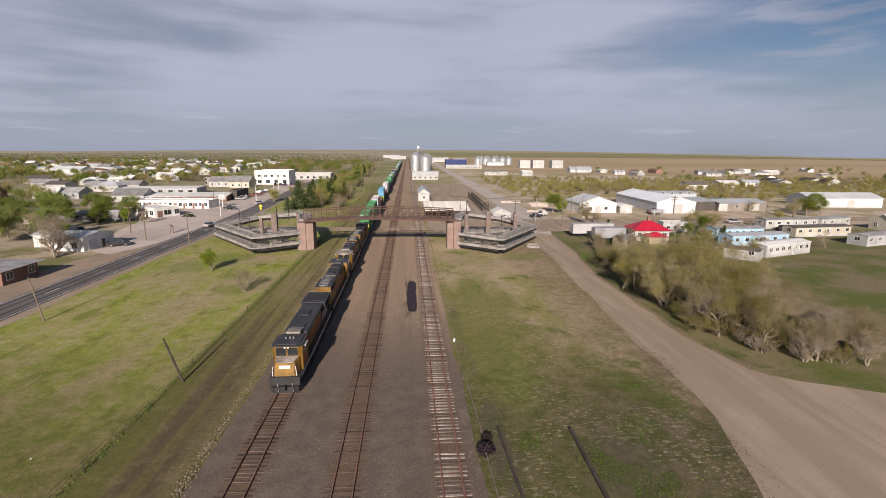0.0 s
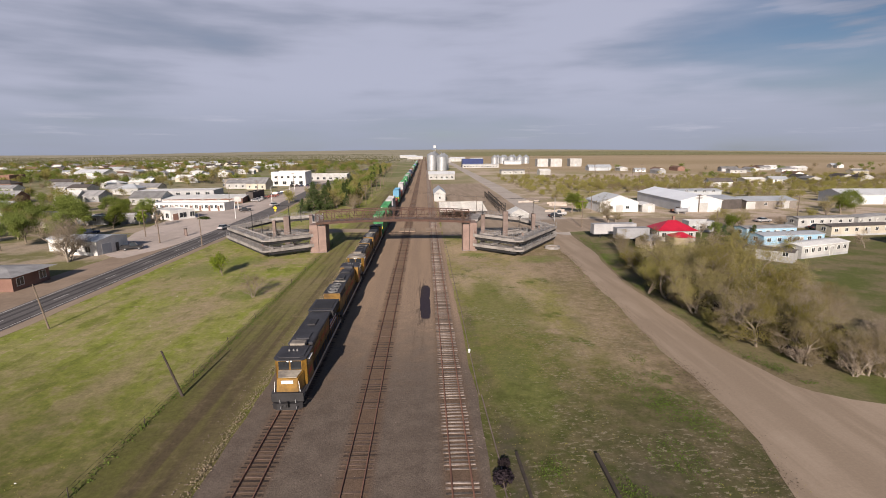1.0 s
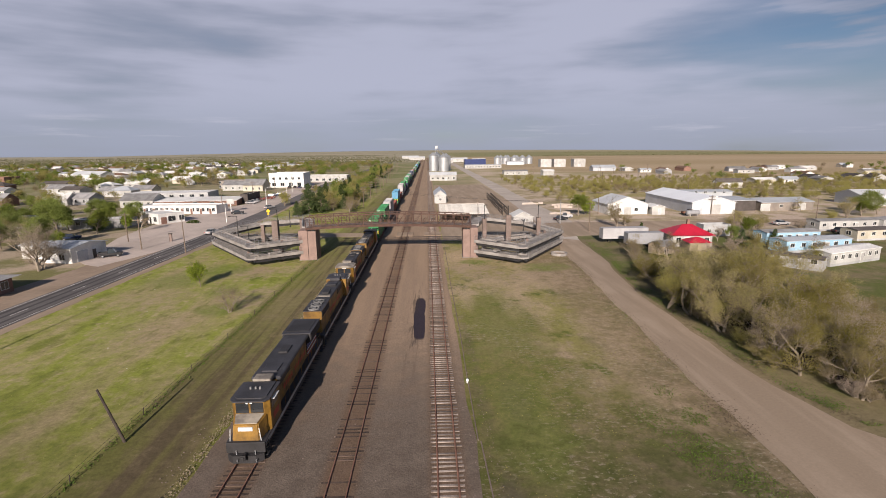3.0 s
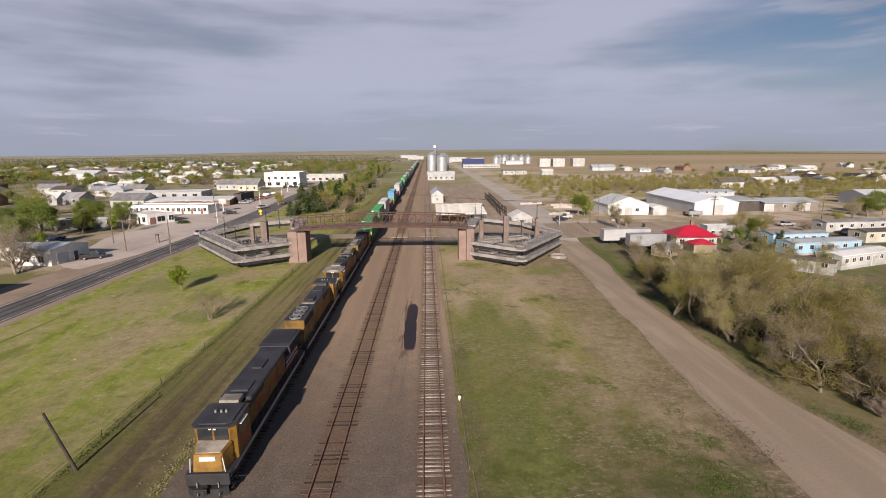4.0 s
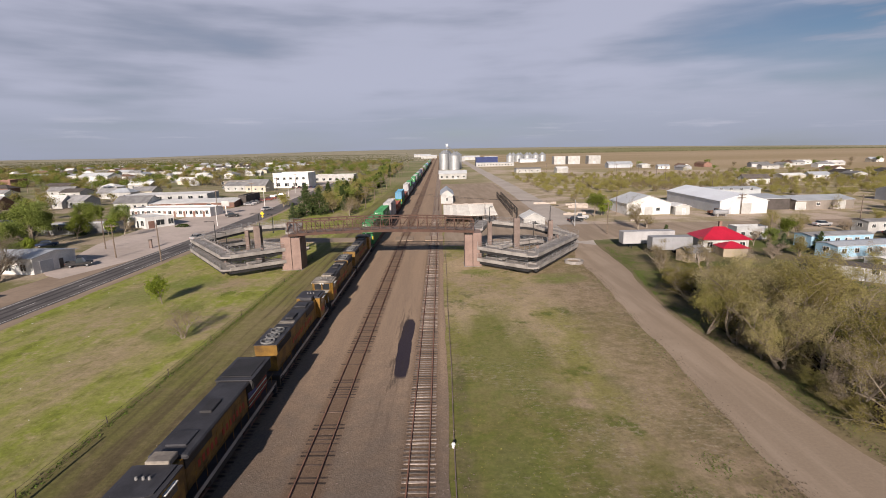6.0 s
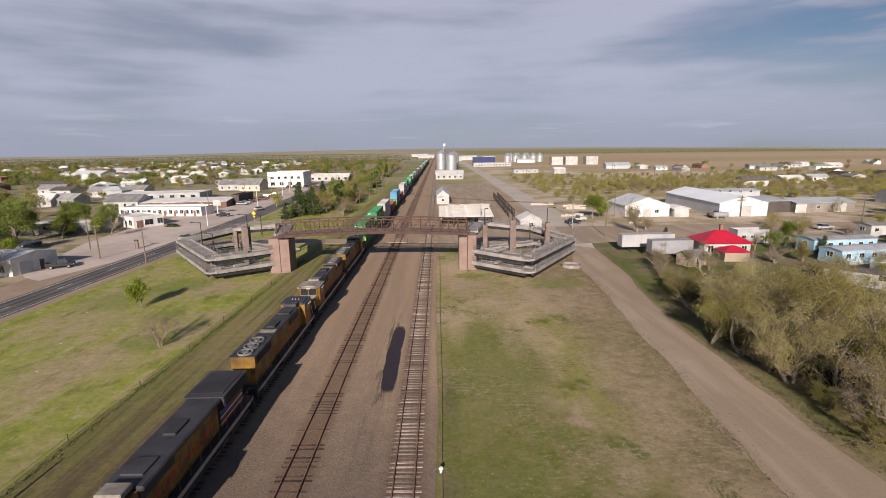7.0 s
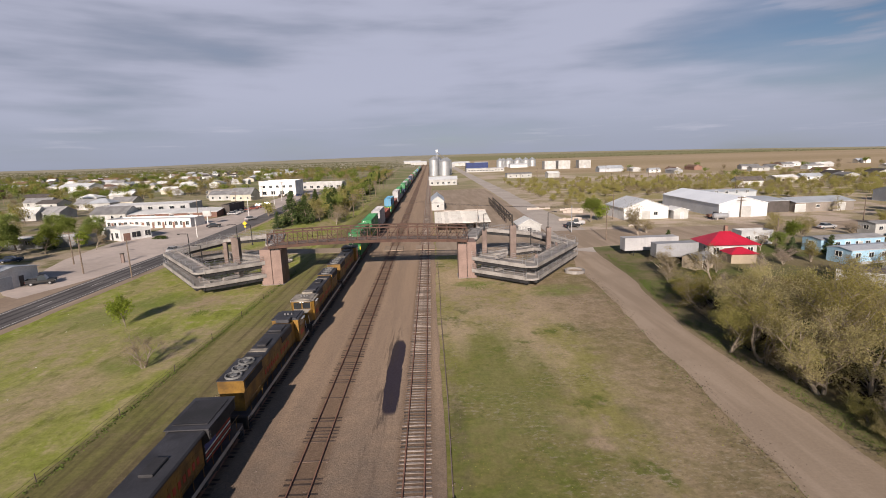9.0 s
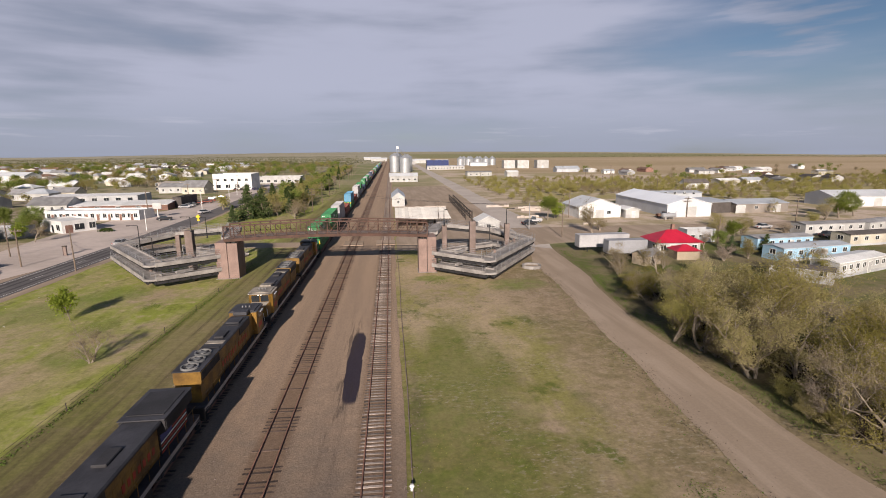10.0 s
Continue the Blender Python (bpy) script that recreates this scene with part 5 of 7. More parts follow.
FAR = {
    "green": [grow(q, 8, 0.9, 3, (5, 3, 3), 12, 0.35, 0.22, 0.25, 0.6, 1, 0.85, 2) for q in (71, 72, 73)],
    "olive": [grow(q, 8, 0.9, 3, (5, 3, 3), 10, 0.29, 0.22, 0.25, 0.6, 1, 0.85, 2) for q in (74, 75)],
    "yellow": [grow(q, 6, 0.9, 3, (5, 3, 3), 9, 0.24, 0.18, 0.2, 0.6, 2, 0.8, 2) for q in (76, 77)],
    "tan": [grow(q, 6.5, 0.9, 3, (5, 3, 3), 7, 0.20, 0.2, 0.2, 0.6, 2, 0.8, 3) for q in (78,)],
    "fir": [conifer(79, 9.0, 2.7)],
}
FAR_NP = {k: [(np.array(d[0]), np.array(d[1], dtype=object), np.array(d[2]), np.array(d[3])) for d in v] for k, v in FAR.items()}
_crowd = {}


def crowd(key, mat, v, f, m):
    """Adds a far tree's wood or leaves to the joined woods."""
    a = _crowd.setdefault((key, mat), [[], [], 0])
    r = np.array(m.to_3x3())
    w = v @ r.T + np.array(m.translation)
    a[0].append(w)
    a[1].append(f.astype(int) + a[2])
    a[2] += len(w)


_used = set()


BARK_OF = {"green": "bark", "olive": "bark", "yellow": "bark", "tan": "bark_pale", "fir": "bark"}
LEAF_OF = {"green": "leaf_green", "olive": "leaf_olive", "yellow": "leaf_yellow", "tan": "leaf_tan", "fir": "needle"}


def plant(kind, x, y, s=1.0, far=False, sz=None, group="", key="far_trees"):
    lib = (FAR_NP if far else PROTO)[kind]
    src = lib[rng.randrange(len(lib))]
    z = ground_height(x, y)
    if far:
        m = pose(x, y, z - 0.05, 0, 0, rng.uniform(0, 360)) @ Matrix.Diagonal((s, s, s, 1))
        crowd(key, BARK_OF[kind], src[0], src[1], m)
        crowd(key, LEAF_OF[kind], src[2], src[3], m)
        return None
    m = pose(x, y, z - 0.05, 0, 0, rng.uniform(0, 360))
    if src.name not in _used:
        _used.add(src.name)
        ob = src
        ob.matrix_world = m
    else:
        ob = copy_thing(src, m)
    ob.scale = (s, s, s if sz is None else sz)
    if group:
        tagged(ob, group=group)
    return ob


# the thicket east of the dirt road
for x, y, k, s in ((39.7, 75.5, "yellow", 0.85), (42.2, 69.5, "yellow", 0.7), (42.4, 61, "olive", 0.7), (42.8, 54.5, "olive", 0.85), (44.6, 49.5, "olive", 0.7), (46.8, 55.5, "olive", 0.9), (48.5, 51, "olive", 0.75), (51.5, 48.5, "tan", 0.75), (55.5, 48.5, "tan", 0.7), (47.5, 46.8, "tan", 0.6), (59, 50, "tan", 0.6), (42.5, 58, "tan", 0.95), (45.5, 51, "tan", 0.8), (49, 47, "tan", 0.75), (46.5, 62, "olive", 1.0), (48.5, 72.5, "olive", 1.25), (44.5, 77.5, "olive", 1.15), (53.5, 77.5, "olive", 1.2), (42.0, 66, "olive", 1.0), (41.6, 72.5, "olive", 0.95), (46, 70, "tan", 1.15),
                   (50.5, 57, "tan", 0.85), (54, 52, "tan", 0.7), (51, 66, "olive", 1.15), (56, 60, "tan", 0.75), (46, 77, "olive", 1.1), (42.6, 80, "yellow", 0.85), (51, 75, "olive", 1.15),
                   (56.5, 70, "tan", 0.85), (47.5, 84, "olive", 0.9), (52.5, 84, "tan", 1.0), (58, 79, "olive", 0.8), (43.8, 87.5, "olive", 0.8),
                   (57, 88, "yellow", 0.75), (49, 91, "tan", 0.75), (63.5, 84, "olive", 0.8), 
                   (53.5, 45.5, "tan", 0.6), (44.8, 93, "tan", 0.6), (66, 91, "olive", 0.6)):
    plant(k, x, y, s, group="thicket beside the dirt road")
# low brush that closes its foot along the road
_rb = random.Random(88)
_foot = ((52.0, 45.5), (46.5, 47.6), (43.0, 51.0), (41.4, 57.0), (41.3, 66.0), (41.6, 76.0), (42.8, 84.0), (44.6, 94.0), (46.0, 104.0))
for (xa_, ya_), (xb_, yb_) in zip(_foot, _foot[1:]):
    n_ = max(2, int(math.hypot(xb_ - xa_, yb_ - ya_) / 2.0))
    for k_ in range(n_):
        t_ = (k_ + _rb.random()) / n_
        plant(_rb.choice(("tan", "olive", "tan", "olive", "yellow")), xa_ + (xb_ - xa_) * t_ + abs(_rb.gauss(0.6, 0.9)), ya_ + (yb_ - ya_) * t_, _rb.uniform(0.3, 0.5), sz=_rb.uniform(0.24, 0.4), group="brush at the foot of the thicket")
for x, y, k, s in ((56.5, 49.0, "tan", 0.6), (60.5, 54.5, "tan", 0.65), (44.2, 57.5, "olive", 0.9), (44.0, 63.5, "olive", 1.0), (49.5, 61.5, "olive", 1.05), (53.5, 63.0, "tan", 0.9), (54.5, 71.5, "olive", 1.0), (60.0, 66.0, "tan", 0.7), (62.0, 74.0, "olive", 0.7)):
    plant(k, x, y, s, group="thicket beside the dirt road")
for x, y, k, s in ((48.5, 106, "tan", 0.7), (50.5, 110, "bare", 0.6), (54.2, 103.5, "bare", 0.75), (57.5, 108, "tan", 0.6), (61, 104, "bare", 0.55), (56, 97, "yellow", 0.6), (72, 112, "tan", 0.55), (78, 113, "olive", 0.55),
                   (76, 102, "tan", 0.6), (82, 100, "yellow", 0.55), (87, 107, "tan", 0.55)):
    plant(k, x, y, s)
# trees of the east side yards
for x, y, k, s in ((57, 172.5, "green", 0.85), (60, 175, "lime", 1.1), (60.6, 147, "bare", 1.1), (68, 168, "tan", 0.6), (64.0, 150, "tan", 0.55), (60.5, 131.5, "fir", 0.42), (76, 124, "bare", 0.55), (79.5, 120, "fir", 0.38), (80.5, 126, "green", 0.42),
                   (86, 118.5, "fir", 0.42), (86.5, 135.5, "olive", 0.7), (90.5, 134, "green", 0.62), (94.5, 136, "olive", 0.75), (100, 152, "olive", 0.6), (108, 138, "tan", 0.5), (127, 150.5, "yellow", 0.6), (139, 160, "olive", 0.85), (147, 163, "green", 0.9), (155, 166, "green", 0.9),
                   (104, 107, "bare", 0.55), (137, 176, "olive", 0.6), (90, 111, "tan", 0.4), (98, 109, "tan", 0.45), (118, 112, "bare", 0.5)):
    plant(k, x, y, s)
# west field, verge and yards
plant("tan", -21.9, 77.3, 0.62)
plant("lime", -32.2, 91.2, 0.62, sz=0.85)
for x, y, k, s in ((-69.0, 104.8, "tan", 1.5), (-88, 127, "green", 0.9), (-96, 128, "green", 1.0), (-106, 146, "green", 1.0), (-112, 134, "green", 0.95), (-100, 156, "green", 0.85), (-116, 164, "green", 0.9), (-124, 138, "green", 1.0), (-94, 118, "green", 0.8), (-108, 120, "green", 0.9), (-91, 156, "fir", 0.55), (-79, 120, "green", 0.55), (-92, 141, "green", 1.1), (-98, 147, "green", 1.15), (-95, 136, "olive", 0.9), (-101, 132, "green", 0.9), (-88, 150, "green", 0.8), (-104, 138, "olive", 0.95), (-112, 150, "green", 1.0), (-84, 131, "lime", 0.8),
                   (-118, 140, "green", 1.0), (-122, 158, "olive", 1.0), (-107, 163, "olive", 0.8), (-131, 148, "green", 1.0), (-128, 128, "green", 1.0), (-86, 166, "green", 0.75), (-91, 171, "green", 0.8), (-98, 173, "green", 0.8), (-83.5, 156, "lime", 0.9), (-106, 177, "green", 0.85), (-77.5, 153, "bare", 0.7), (-118, 178, "olive", 0.8), (-130, 190, "green", 0.8), (-140, 176, "green", 0.9), (-101, 186, "olive", 0.6)):
    plant(k, x, y, s)
# hedge of conifers and broadleaf trees between highway and line
for x, y, k, s in ((-37.5, 190, "fir", 1.2), (-33.5, 192, "fir", 1.05), (-39.5, 181, "fir", 0.6), (-29.5, 196, "olive", 0.6), (-27, 203, "fir", 0.6), (-22.0, 186, "bare", 0.7), (-21.5, 200, "tan", 0.6), (-23.5, 194, "tan", 0.75), (-24.5, 222, "olive", 0.8), 
                   (-25.5, 232, "fir", 0.85), (-32, 236, "fir", 1.0)):
    plant(k, x, y, s)
for k_ in range(240):
    y = 205 + 460 * (k_ / 240) ** 1.25
    plant(rng.choice(("olive", "green", "tan", "yellow", "olive", "tan", "fir")), -24.5 - (y - 200) * 0.033 - abs(rng.gauss(0, 9)), y + rng.uniform(-9, 9), rng.uniform(0.5, 1.05), True, key="railside_trees")
# trees of the town
for k_ in range(1900):
    y = 185 + 720 * rng.random() ** 0.8
    x = -70 - (y * 0.9) * rng.random()
    if -145 < x < -60 and 160 < y < 345:
        x -= 90
    if noise.noise(Vector((x * 0.012, y * 0.012, 4.0))) < rng.uniform(-0.25, 0.3):
        continue
    plant(rng.choice(("green", "olive", "tan", "yellow", "green", "tan", "olive")), x, y, rng.uniform(0.5, 1.0) + 0.25 * min(1.0, max(0.0, (y - 250) / 300)), True, key="town_trees")
# yellow scrub on the waste ground to the east
for k_ in range(950):
    y = 215 + 170 * rng.random()
    x = 60 + (y * 0.9) * rng.random()
    if 84 < x < 155 and y < 250:
        y += 60
    plant(rng.choice(("yellow", "yellow", "tan", "olive", "yellow")), x, y, rng.uniform(0.3, 0.62), True, key="scrub_trees")
for k_ in range(60):
    plant(rng.choice(("tan", "olive", "green")), 150 + 380 * rng.random(), 290 + 270 * rng.random(), rng.uniform(0.45, 0.9), True, key="field_trees")
_say = {"railside_trees": "row of conifers and green trees along the railway", "town_trees": "spring-green trees among the town houses",
        "scrub_trees": "yellow-green spring scrub on waste ground", "field_trees": "scattered trees about the far lots"}
for key_ in sorted({k[0] for k in _crowd}):
    mats_ = [k[1] for k in _crowd if k[0] == key_]
    vs_, fs_, ix_, o_ = [], [], [], 0
    for n_, mk_ in enumerate(mats_):
        a_ = _crowd[(key_, mk_)]
        vs_.append(np.concatenate(a_[0]))
        ff_ = np.concatenate(a_[1]) + o_
        fs_ += ff_.tolist()
        ix_ += [n_] * len(ff_)
        o_ += a_[2]
    me_ = bpy.data.meshes.new(key_)
    me_.from_pydata(np.concatenate(vs_).tolist(), [], fs_)
    for mk_ in mats_:
        me_.materials.append(M[mk_])
    me_.polygons.foreach_set("material_index", ix_)
    me_.update()
    tagged(new(key_, me_), _say[key_], "trees", kind="stuff")
for lib_ in PROTO.values():
    for o_ in lib_:
        if o_.name not in _used:
            for c_ in list(o_.children):
                bpy.data.objects.remove(c_)
            bpy.data.objects.remove(o_)

# ---- buildings ----
def window(parent, m, w, h, frame_mat="trim"):
    """A framed window lying on a wall; m maps x along the wall, -y outwards."""
    bm = bmesh.new()
    t = 0.07
    for a in ((-w / 2 - t, w / 2 + t, h / 2, h / 2 + t), (-w / 2 - t, w / 2 + t, -h / 2 - t, -h / 2), (-w / 2 - t, -w / 2, -h / 2, h / 2), (w / 2, w / 2 + t, -h / 2, h / 2), (-0.02, 0.02, -h / 2, h / 2)):
        bx(bm, a[0], a[1], -0.06, 0.02, a[2], a[3], m=m)
    wd = part("window", bm, M[frame_mat], parent)
    bm = bmesh.new()
    bx(bm, -w / 2, w / 2, -0.025, 0.01, -h / 2, h / 2, m=m)
    part("pane", bm, M["glass"], wd)


def wall_m(side, L, W, u, z):
    """Pose on one wall of an L by W building: side s(outh), n, e, w; u along it."""
    return {"s": pose(u, -W / 2, z), "n": pose(-u, W / 2, z, 0, 0, 180), "e": pose(L / 2, u, z, 0, 0, 90), "w": pose(-L / 2, -u, z, 0, 0, -90)}[side]


def building(x, y, rot, L, W, h, rh, wall, roof, kind, label, category="house", name="house", wins=(), doors=(), chimney=None, over=0.35, group="", big=None):
    """L along its ridge. wins, doors: (side, offset, sill or 0, width, height)."""
    b = thing(name, label, category, pose(x, y, ground_height(x, y), 0, 0, rot), group)
    bm = bmesh.new()
    bx(bm, -L / 2, L / 2, -W / 2, W / 2, -0.3, h)
    if kind == "gable":
        for s in (-1, 1):
            v = [bm.verts.new((s * L / 2, -W / 2, h)), bm.verts.new((s * L / 2, W / 2, h)), bm.verts.new((s * L / 2, 0, h + rh))]
            v2 = [bm.verts.new((s * (L / 2 - 0.2), p.co.y, p.co.z)) for p in v]
            bm.faces.new(v), bm.faces.new(v2[::-1])
            for i in range(3):
                bm.faces.new((v[i], v[(i + 1) % 3], v2[(i + 1) % 3], v2[i]))
    part("wall", bm, M[wall], b)
    bm = bmesh.new()
    t = 0.14
    if kind == "gable":
        for s in (-1, 1):
            sl = rh / (W / 2)
            ex = over
            a, c = (L / 2 + ex), (W / 2 + ex)
            lo, hi = h - sl * ex, h + rh
            v = [(-a, s * c, lo), (a, s * c, lo), (a, 0, hi), (-a, 0, hi)]
            bv = [bm.verts.new((p[0], p[1], p[2] + 0.02)) for p in v] + [bm.verts.new((p[0], p[1], p[2] + t)) for p in v]
            for q in ((0, 1, 2, 3), (4, 5, 6, 7), (0, 1, 5, 4), (1, 2, 6, 5), (2, 3, 7, 6), (3, 0, 4, 7)):
                bm.faces.new([bv[i] for i in q])
    elif kind == "hip":
        a, c, k = L / 2 + over, W / 2 + over, max(0.05, L / 2 - W / 2)
        lo = [bm.verts.new(p) for p in ((-a, -c, h - 0.1), (a, -c, h - 0.1), (a, c, h - 0.1), (-a, c, h - 0.1))]
        r0, r1 = bm.verts.new((-k, 0, h + rh)), bm.verts.new((k, 0, h + rh))
        bm.faces.new(lo[::-1])
        bm.faces.new((lo[0], lo[1], r1, r0)), bm.faces.new((lo[1], lo[2], r1)), bm.faces.new((lo[2], lo[3], r0, r1)), bm.faces.new((lo[3], lo[0], r0))
    elif kind == "shed":
        a, c = L / 2 + over, W / 2 + over
        v = [(-a, -c, h), (a, -c, h), (a, c, h + rh), (-a, c, h + rh)]
        bv = [bm.verts.new((p[0], p[1], p[2] + 0.02)) for p in v] + [bm.verts.new((p[0], p[1], p[2] + t + 0.06)) for p in v]
        for q in ((0, 1, 2, 3), (4, 5, 6, 7), (0, 1, 5, 4), (1, 2, 6, 5), (2, 3, 7, 6), (3, 0, 4, 7)):
            bm.faces.new([bv[i] for i in q])
    else:
        bx(bm, -L / 2 + 0.25, L / 2 - 0.25, -W / 2 + 0.25, W / 2 - 0.25, h - 0.3, h + 0.03)
    rf = part("roof", bm, M[roof], b)
    if kind == "flat":
        bm = bmesh.new()
        for a in ((-L / 2, L / 2, -W / 2, -W / 2 + 0.22), (-L / 2, L / 2, W / 2 - 0.22, W / 2), (-L / 2, -L / 2 + 0.22, -W / 2 + 0.22, W / 2 - 0.22), (L / 2 - 0.22, L / 2, -W / 2 + 0.22, W / 2 - 0.22)):
            bx(bm, a[0], a[1], a[2], a[3], h + 0.002, h + 0.35 + rh)
        part("parapet", bm, M[wall], b)
    if chimney:
        bm = bmesh.new()
        bx(bm, chimney[0] - 0.3, chimney[0] + 0.3, chimney[1] - 0.3, chimney[1] + 0.3, h, h + rh + 0.9, 0.03)
        part("chimney", bm, M["brick_wall"], rf)
    for side, u, z, w, hh in wins:
        window(b, wall_m(side, L, W, u, z + hh / 2), w, hh)
    for side, u, w, hh, dm in doors:
        m = wall_m(side, L, W, u, 0)
        bm = bmesh.new()
        bx(bm, -w / 2 - 0.1, w / 2 + 0.1, -0.05, 0.02, 0, hh + 0.1, m=m)
        d = part("door", bm, M["trim"], b)
        bm = bmesh.new()
        bx(bm, -w / 2, w / 2, -0.08, 0.0, 0.03, hh, m=m)
        n = max(1, int(hh / 0.6))
        for k in range(1, n):
            bx(bm, -w / 2 + 0.05, w / 2 - 0.05, -0.1, -0.07, k * hh / n - 0.03, k * hh / n + 0.03, m=m)
        part("door_leaf", bm, M[dm], d)
    return b


def row(side, a, b, n, z, w, h):
    return [(side, a + (b - a) * k / max(1, n - 1), z, w, h) for k in range(n)]


# east side, near
building(104.2, 192.0, 88, 39, 14.6, 4.0, 2.1, "white_metal", "roof_bright", "gable", "long white metal warehouse with a bright ridged roof", "warehouse", "warehouse",
         doors=(("w", 0.6, 3.6, 3.3, "white"), ("w", -4.2, 1.0, 2.1, "grey_metal")), over=0.25)
building(133.8, 185, 4, 20, 12, 3.0, 1.1, "taupe_wall", "grey_metal", "gable", "low taupe metal shed with a pale grey roof", "shed", "long_shed",
         doors=(("s", -8.5, 3.4, 2.5, "white"), ("s", 5.6, 2.6, 2.5, "white")), wins=(("s", -2.5, 1.3, 1.2, 0.9),), over=0.25)
# closed box; the dark walls paint the shade inside an open bay
building(118.9, 185.5, 3, 8.6, 11, 3.6, 0.5, "roof_dark", "grey_metal", "shed", "bay beside the tan shed, its shaded inside painted as dark walls", "shed", "lean_to", over=0.3)
building(132, 236, 0, 30, 10, 2.3, 0.7, "grey_metal", "grey_metal", "gable", "long pale metal building behind the warehouse", "warehouse", "storage_building", wins=row("s", -11, 11, 6, 1.8, 1.2, 1.0))
building(74.5, 181.5, 92, 14, 14, 3.6, 2.4, "pale_wall", "white_metal", "gable", "white gabled workshop behind a bare tree", "workshop", "workshop", wins=(("w", -3, 1.2, 1.2, 1.0), ("w", 3, 1.2, 1.2, 1.0)), doors=(("w", 0, 2.6, 2.6, "white"),))
building(84.8, 176, 90, 6.0, 4.5, 2.6, 0.7, "white", "roof_white", "gable", "small white outbuilding in the workshop yard", "outbuilding", "outbuilding", doors=(("w", 0.4, 0.9, 2.0, "grey_metal"),))
building(66.9, 121.6, -5, 8.8, 6.8, 2.75, 2.0, "white", "roof_red", "hip", "white house under a bright red metal hip roof", "house", "house",
         wins=(("s", -3.1, 0.9, 1.0, 1.2), ("s", 1.0, 0.9, 1.0, 1.2), ("s", 3.2, 0.9, 1.0, 1.2), ("w", -2, 0.9, 1.0, 1.2), ("w", 2, 0.9, 1.0, 1.2)), doors=(("s", -1.2, 0.95, 2.05, "brick_wall"),), chimney=(0.8, 1.4), over=0.55)
building(66.0, 115.4, -5, 4.4, 3.6, 1.9, 0.9, "tan_wall", "roof_red", "hip", "small lean-to with a red roof before the house", "outbuilding", "porch_shed", over=0.4)
building(56.4, 112.0, 20, 4.2, 3.0, 1.9, 0.8, "tan_wall", "roof_grey", "gable", "weathered wooden shed in the scrub", "shed", "garden_shed", doors=(("s", 0, 0.9, 1.7, "dark_wood"),))
# mobile homes
def trailer(x, y, rot, L, W, h, wall, roof, label, n):
    t = building(x, y, rot, L, W, h, 0.35, wall, roof, "gable", label, "mobile home", "mobile_home",
                 wins=row("s", -L / 2 + 1.4, L / 2 - 1.4, n, 1.25, 0.95, 0.8) + [("w", 0, 1.2, 1.2, 0.9)], doors=(("s", L * 0.12, 0.85, 1.95, "white"),), over=0.12, group="mobile homes")
    bm = bmesh.new()
    bx(bm, -L / 2 + 0.05, L / 2 - 0.05, -W / 2 - 0.03, W / 2 + 0.03, -0.1, 0.5)
    part("skirting", bm, M["grey_wall"], t)


trailer(91.6, 122.4, 5, 13.8, 4.4, 2.6, "blue_wall", "roof_grey", "pale blue mobile home with a grey roof", 6)
trailer(90.0, 113.0, 8, 16.3, 4.6, 2.5, "blue_wall", "grey_metal", "light blue mobile home with a pale roof", 6)
trailer(75.6, 98.0, -48, 8.5, 3.6, 2.1, "white", "roof_dark", "short white trailer with a dark sloped roof", 2)
trailer(87.9, 101.8, 19, 15, 4.4, 2.5, "white", "roof_white", "long white mobile home with a white skirt", 7)
trailer(119.5, 138.8, 4, 17.6, 4.4, 2.6, "white", "roof_grey", "white mobile home with a grey roof", 6)
trailer(117.0, 124.8, 7, 18, 4.4, 2.5, "cream", "roof_dark", "cream mobile home with a dark roof", 6)
trailer(124.5, 113.0, 16, 20, 4.4, 2.5, "grey_wall", "roof_grey", "grey-white mobile home on a skirt", 6)
trailer(134.5, 140.5, 18, 14, 4.6, 2.6, "white", "roof_grey", "white mobile home beside the lane", 4)
trailer(137.0, 104.0, 18, 16, 4.4, 2.4, "brick_wall", "roof_dark", "dark brown mobile home with clutter", 4)
building(149, 132, 5, 11, 8, 2.8, 1.8, "cream", "roof_white", "gable", "cream cottage with a pale gabled roof", "house", "house", wins=row("s", -3.5, 3.5, 3, 1, 1, 1.1) + row("w", -2, 2, 2, 1, 1, 1.1))
building(163, 137, 0, 12, 9, 2.8, 1.8, "grey_wall", "roof_grey", "gable", "grey cottage with a shingled roof", "house", "house", wins=row("s", -4, 4, 3, 1, 1, 1.1))
building(187, 196, -5, 30, 14, 3.8, 1.8, "white_metal", "white_metal", "gable", "white metal shop behind green trees", "workshop", "metal_shop", doors=(("s", 2, 3.2, 3.0, "white"),))
building(79.8, 132.5, 0, 7.0, 3.4, 2.3, 0.4, "grey_wall", "roof_white", "flat", "pale caravan half hidden by brush", "caravan", "caravan", wins=row("s", -2, 2, 3, 1.1, 0.9, 0.7))


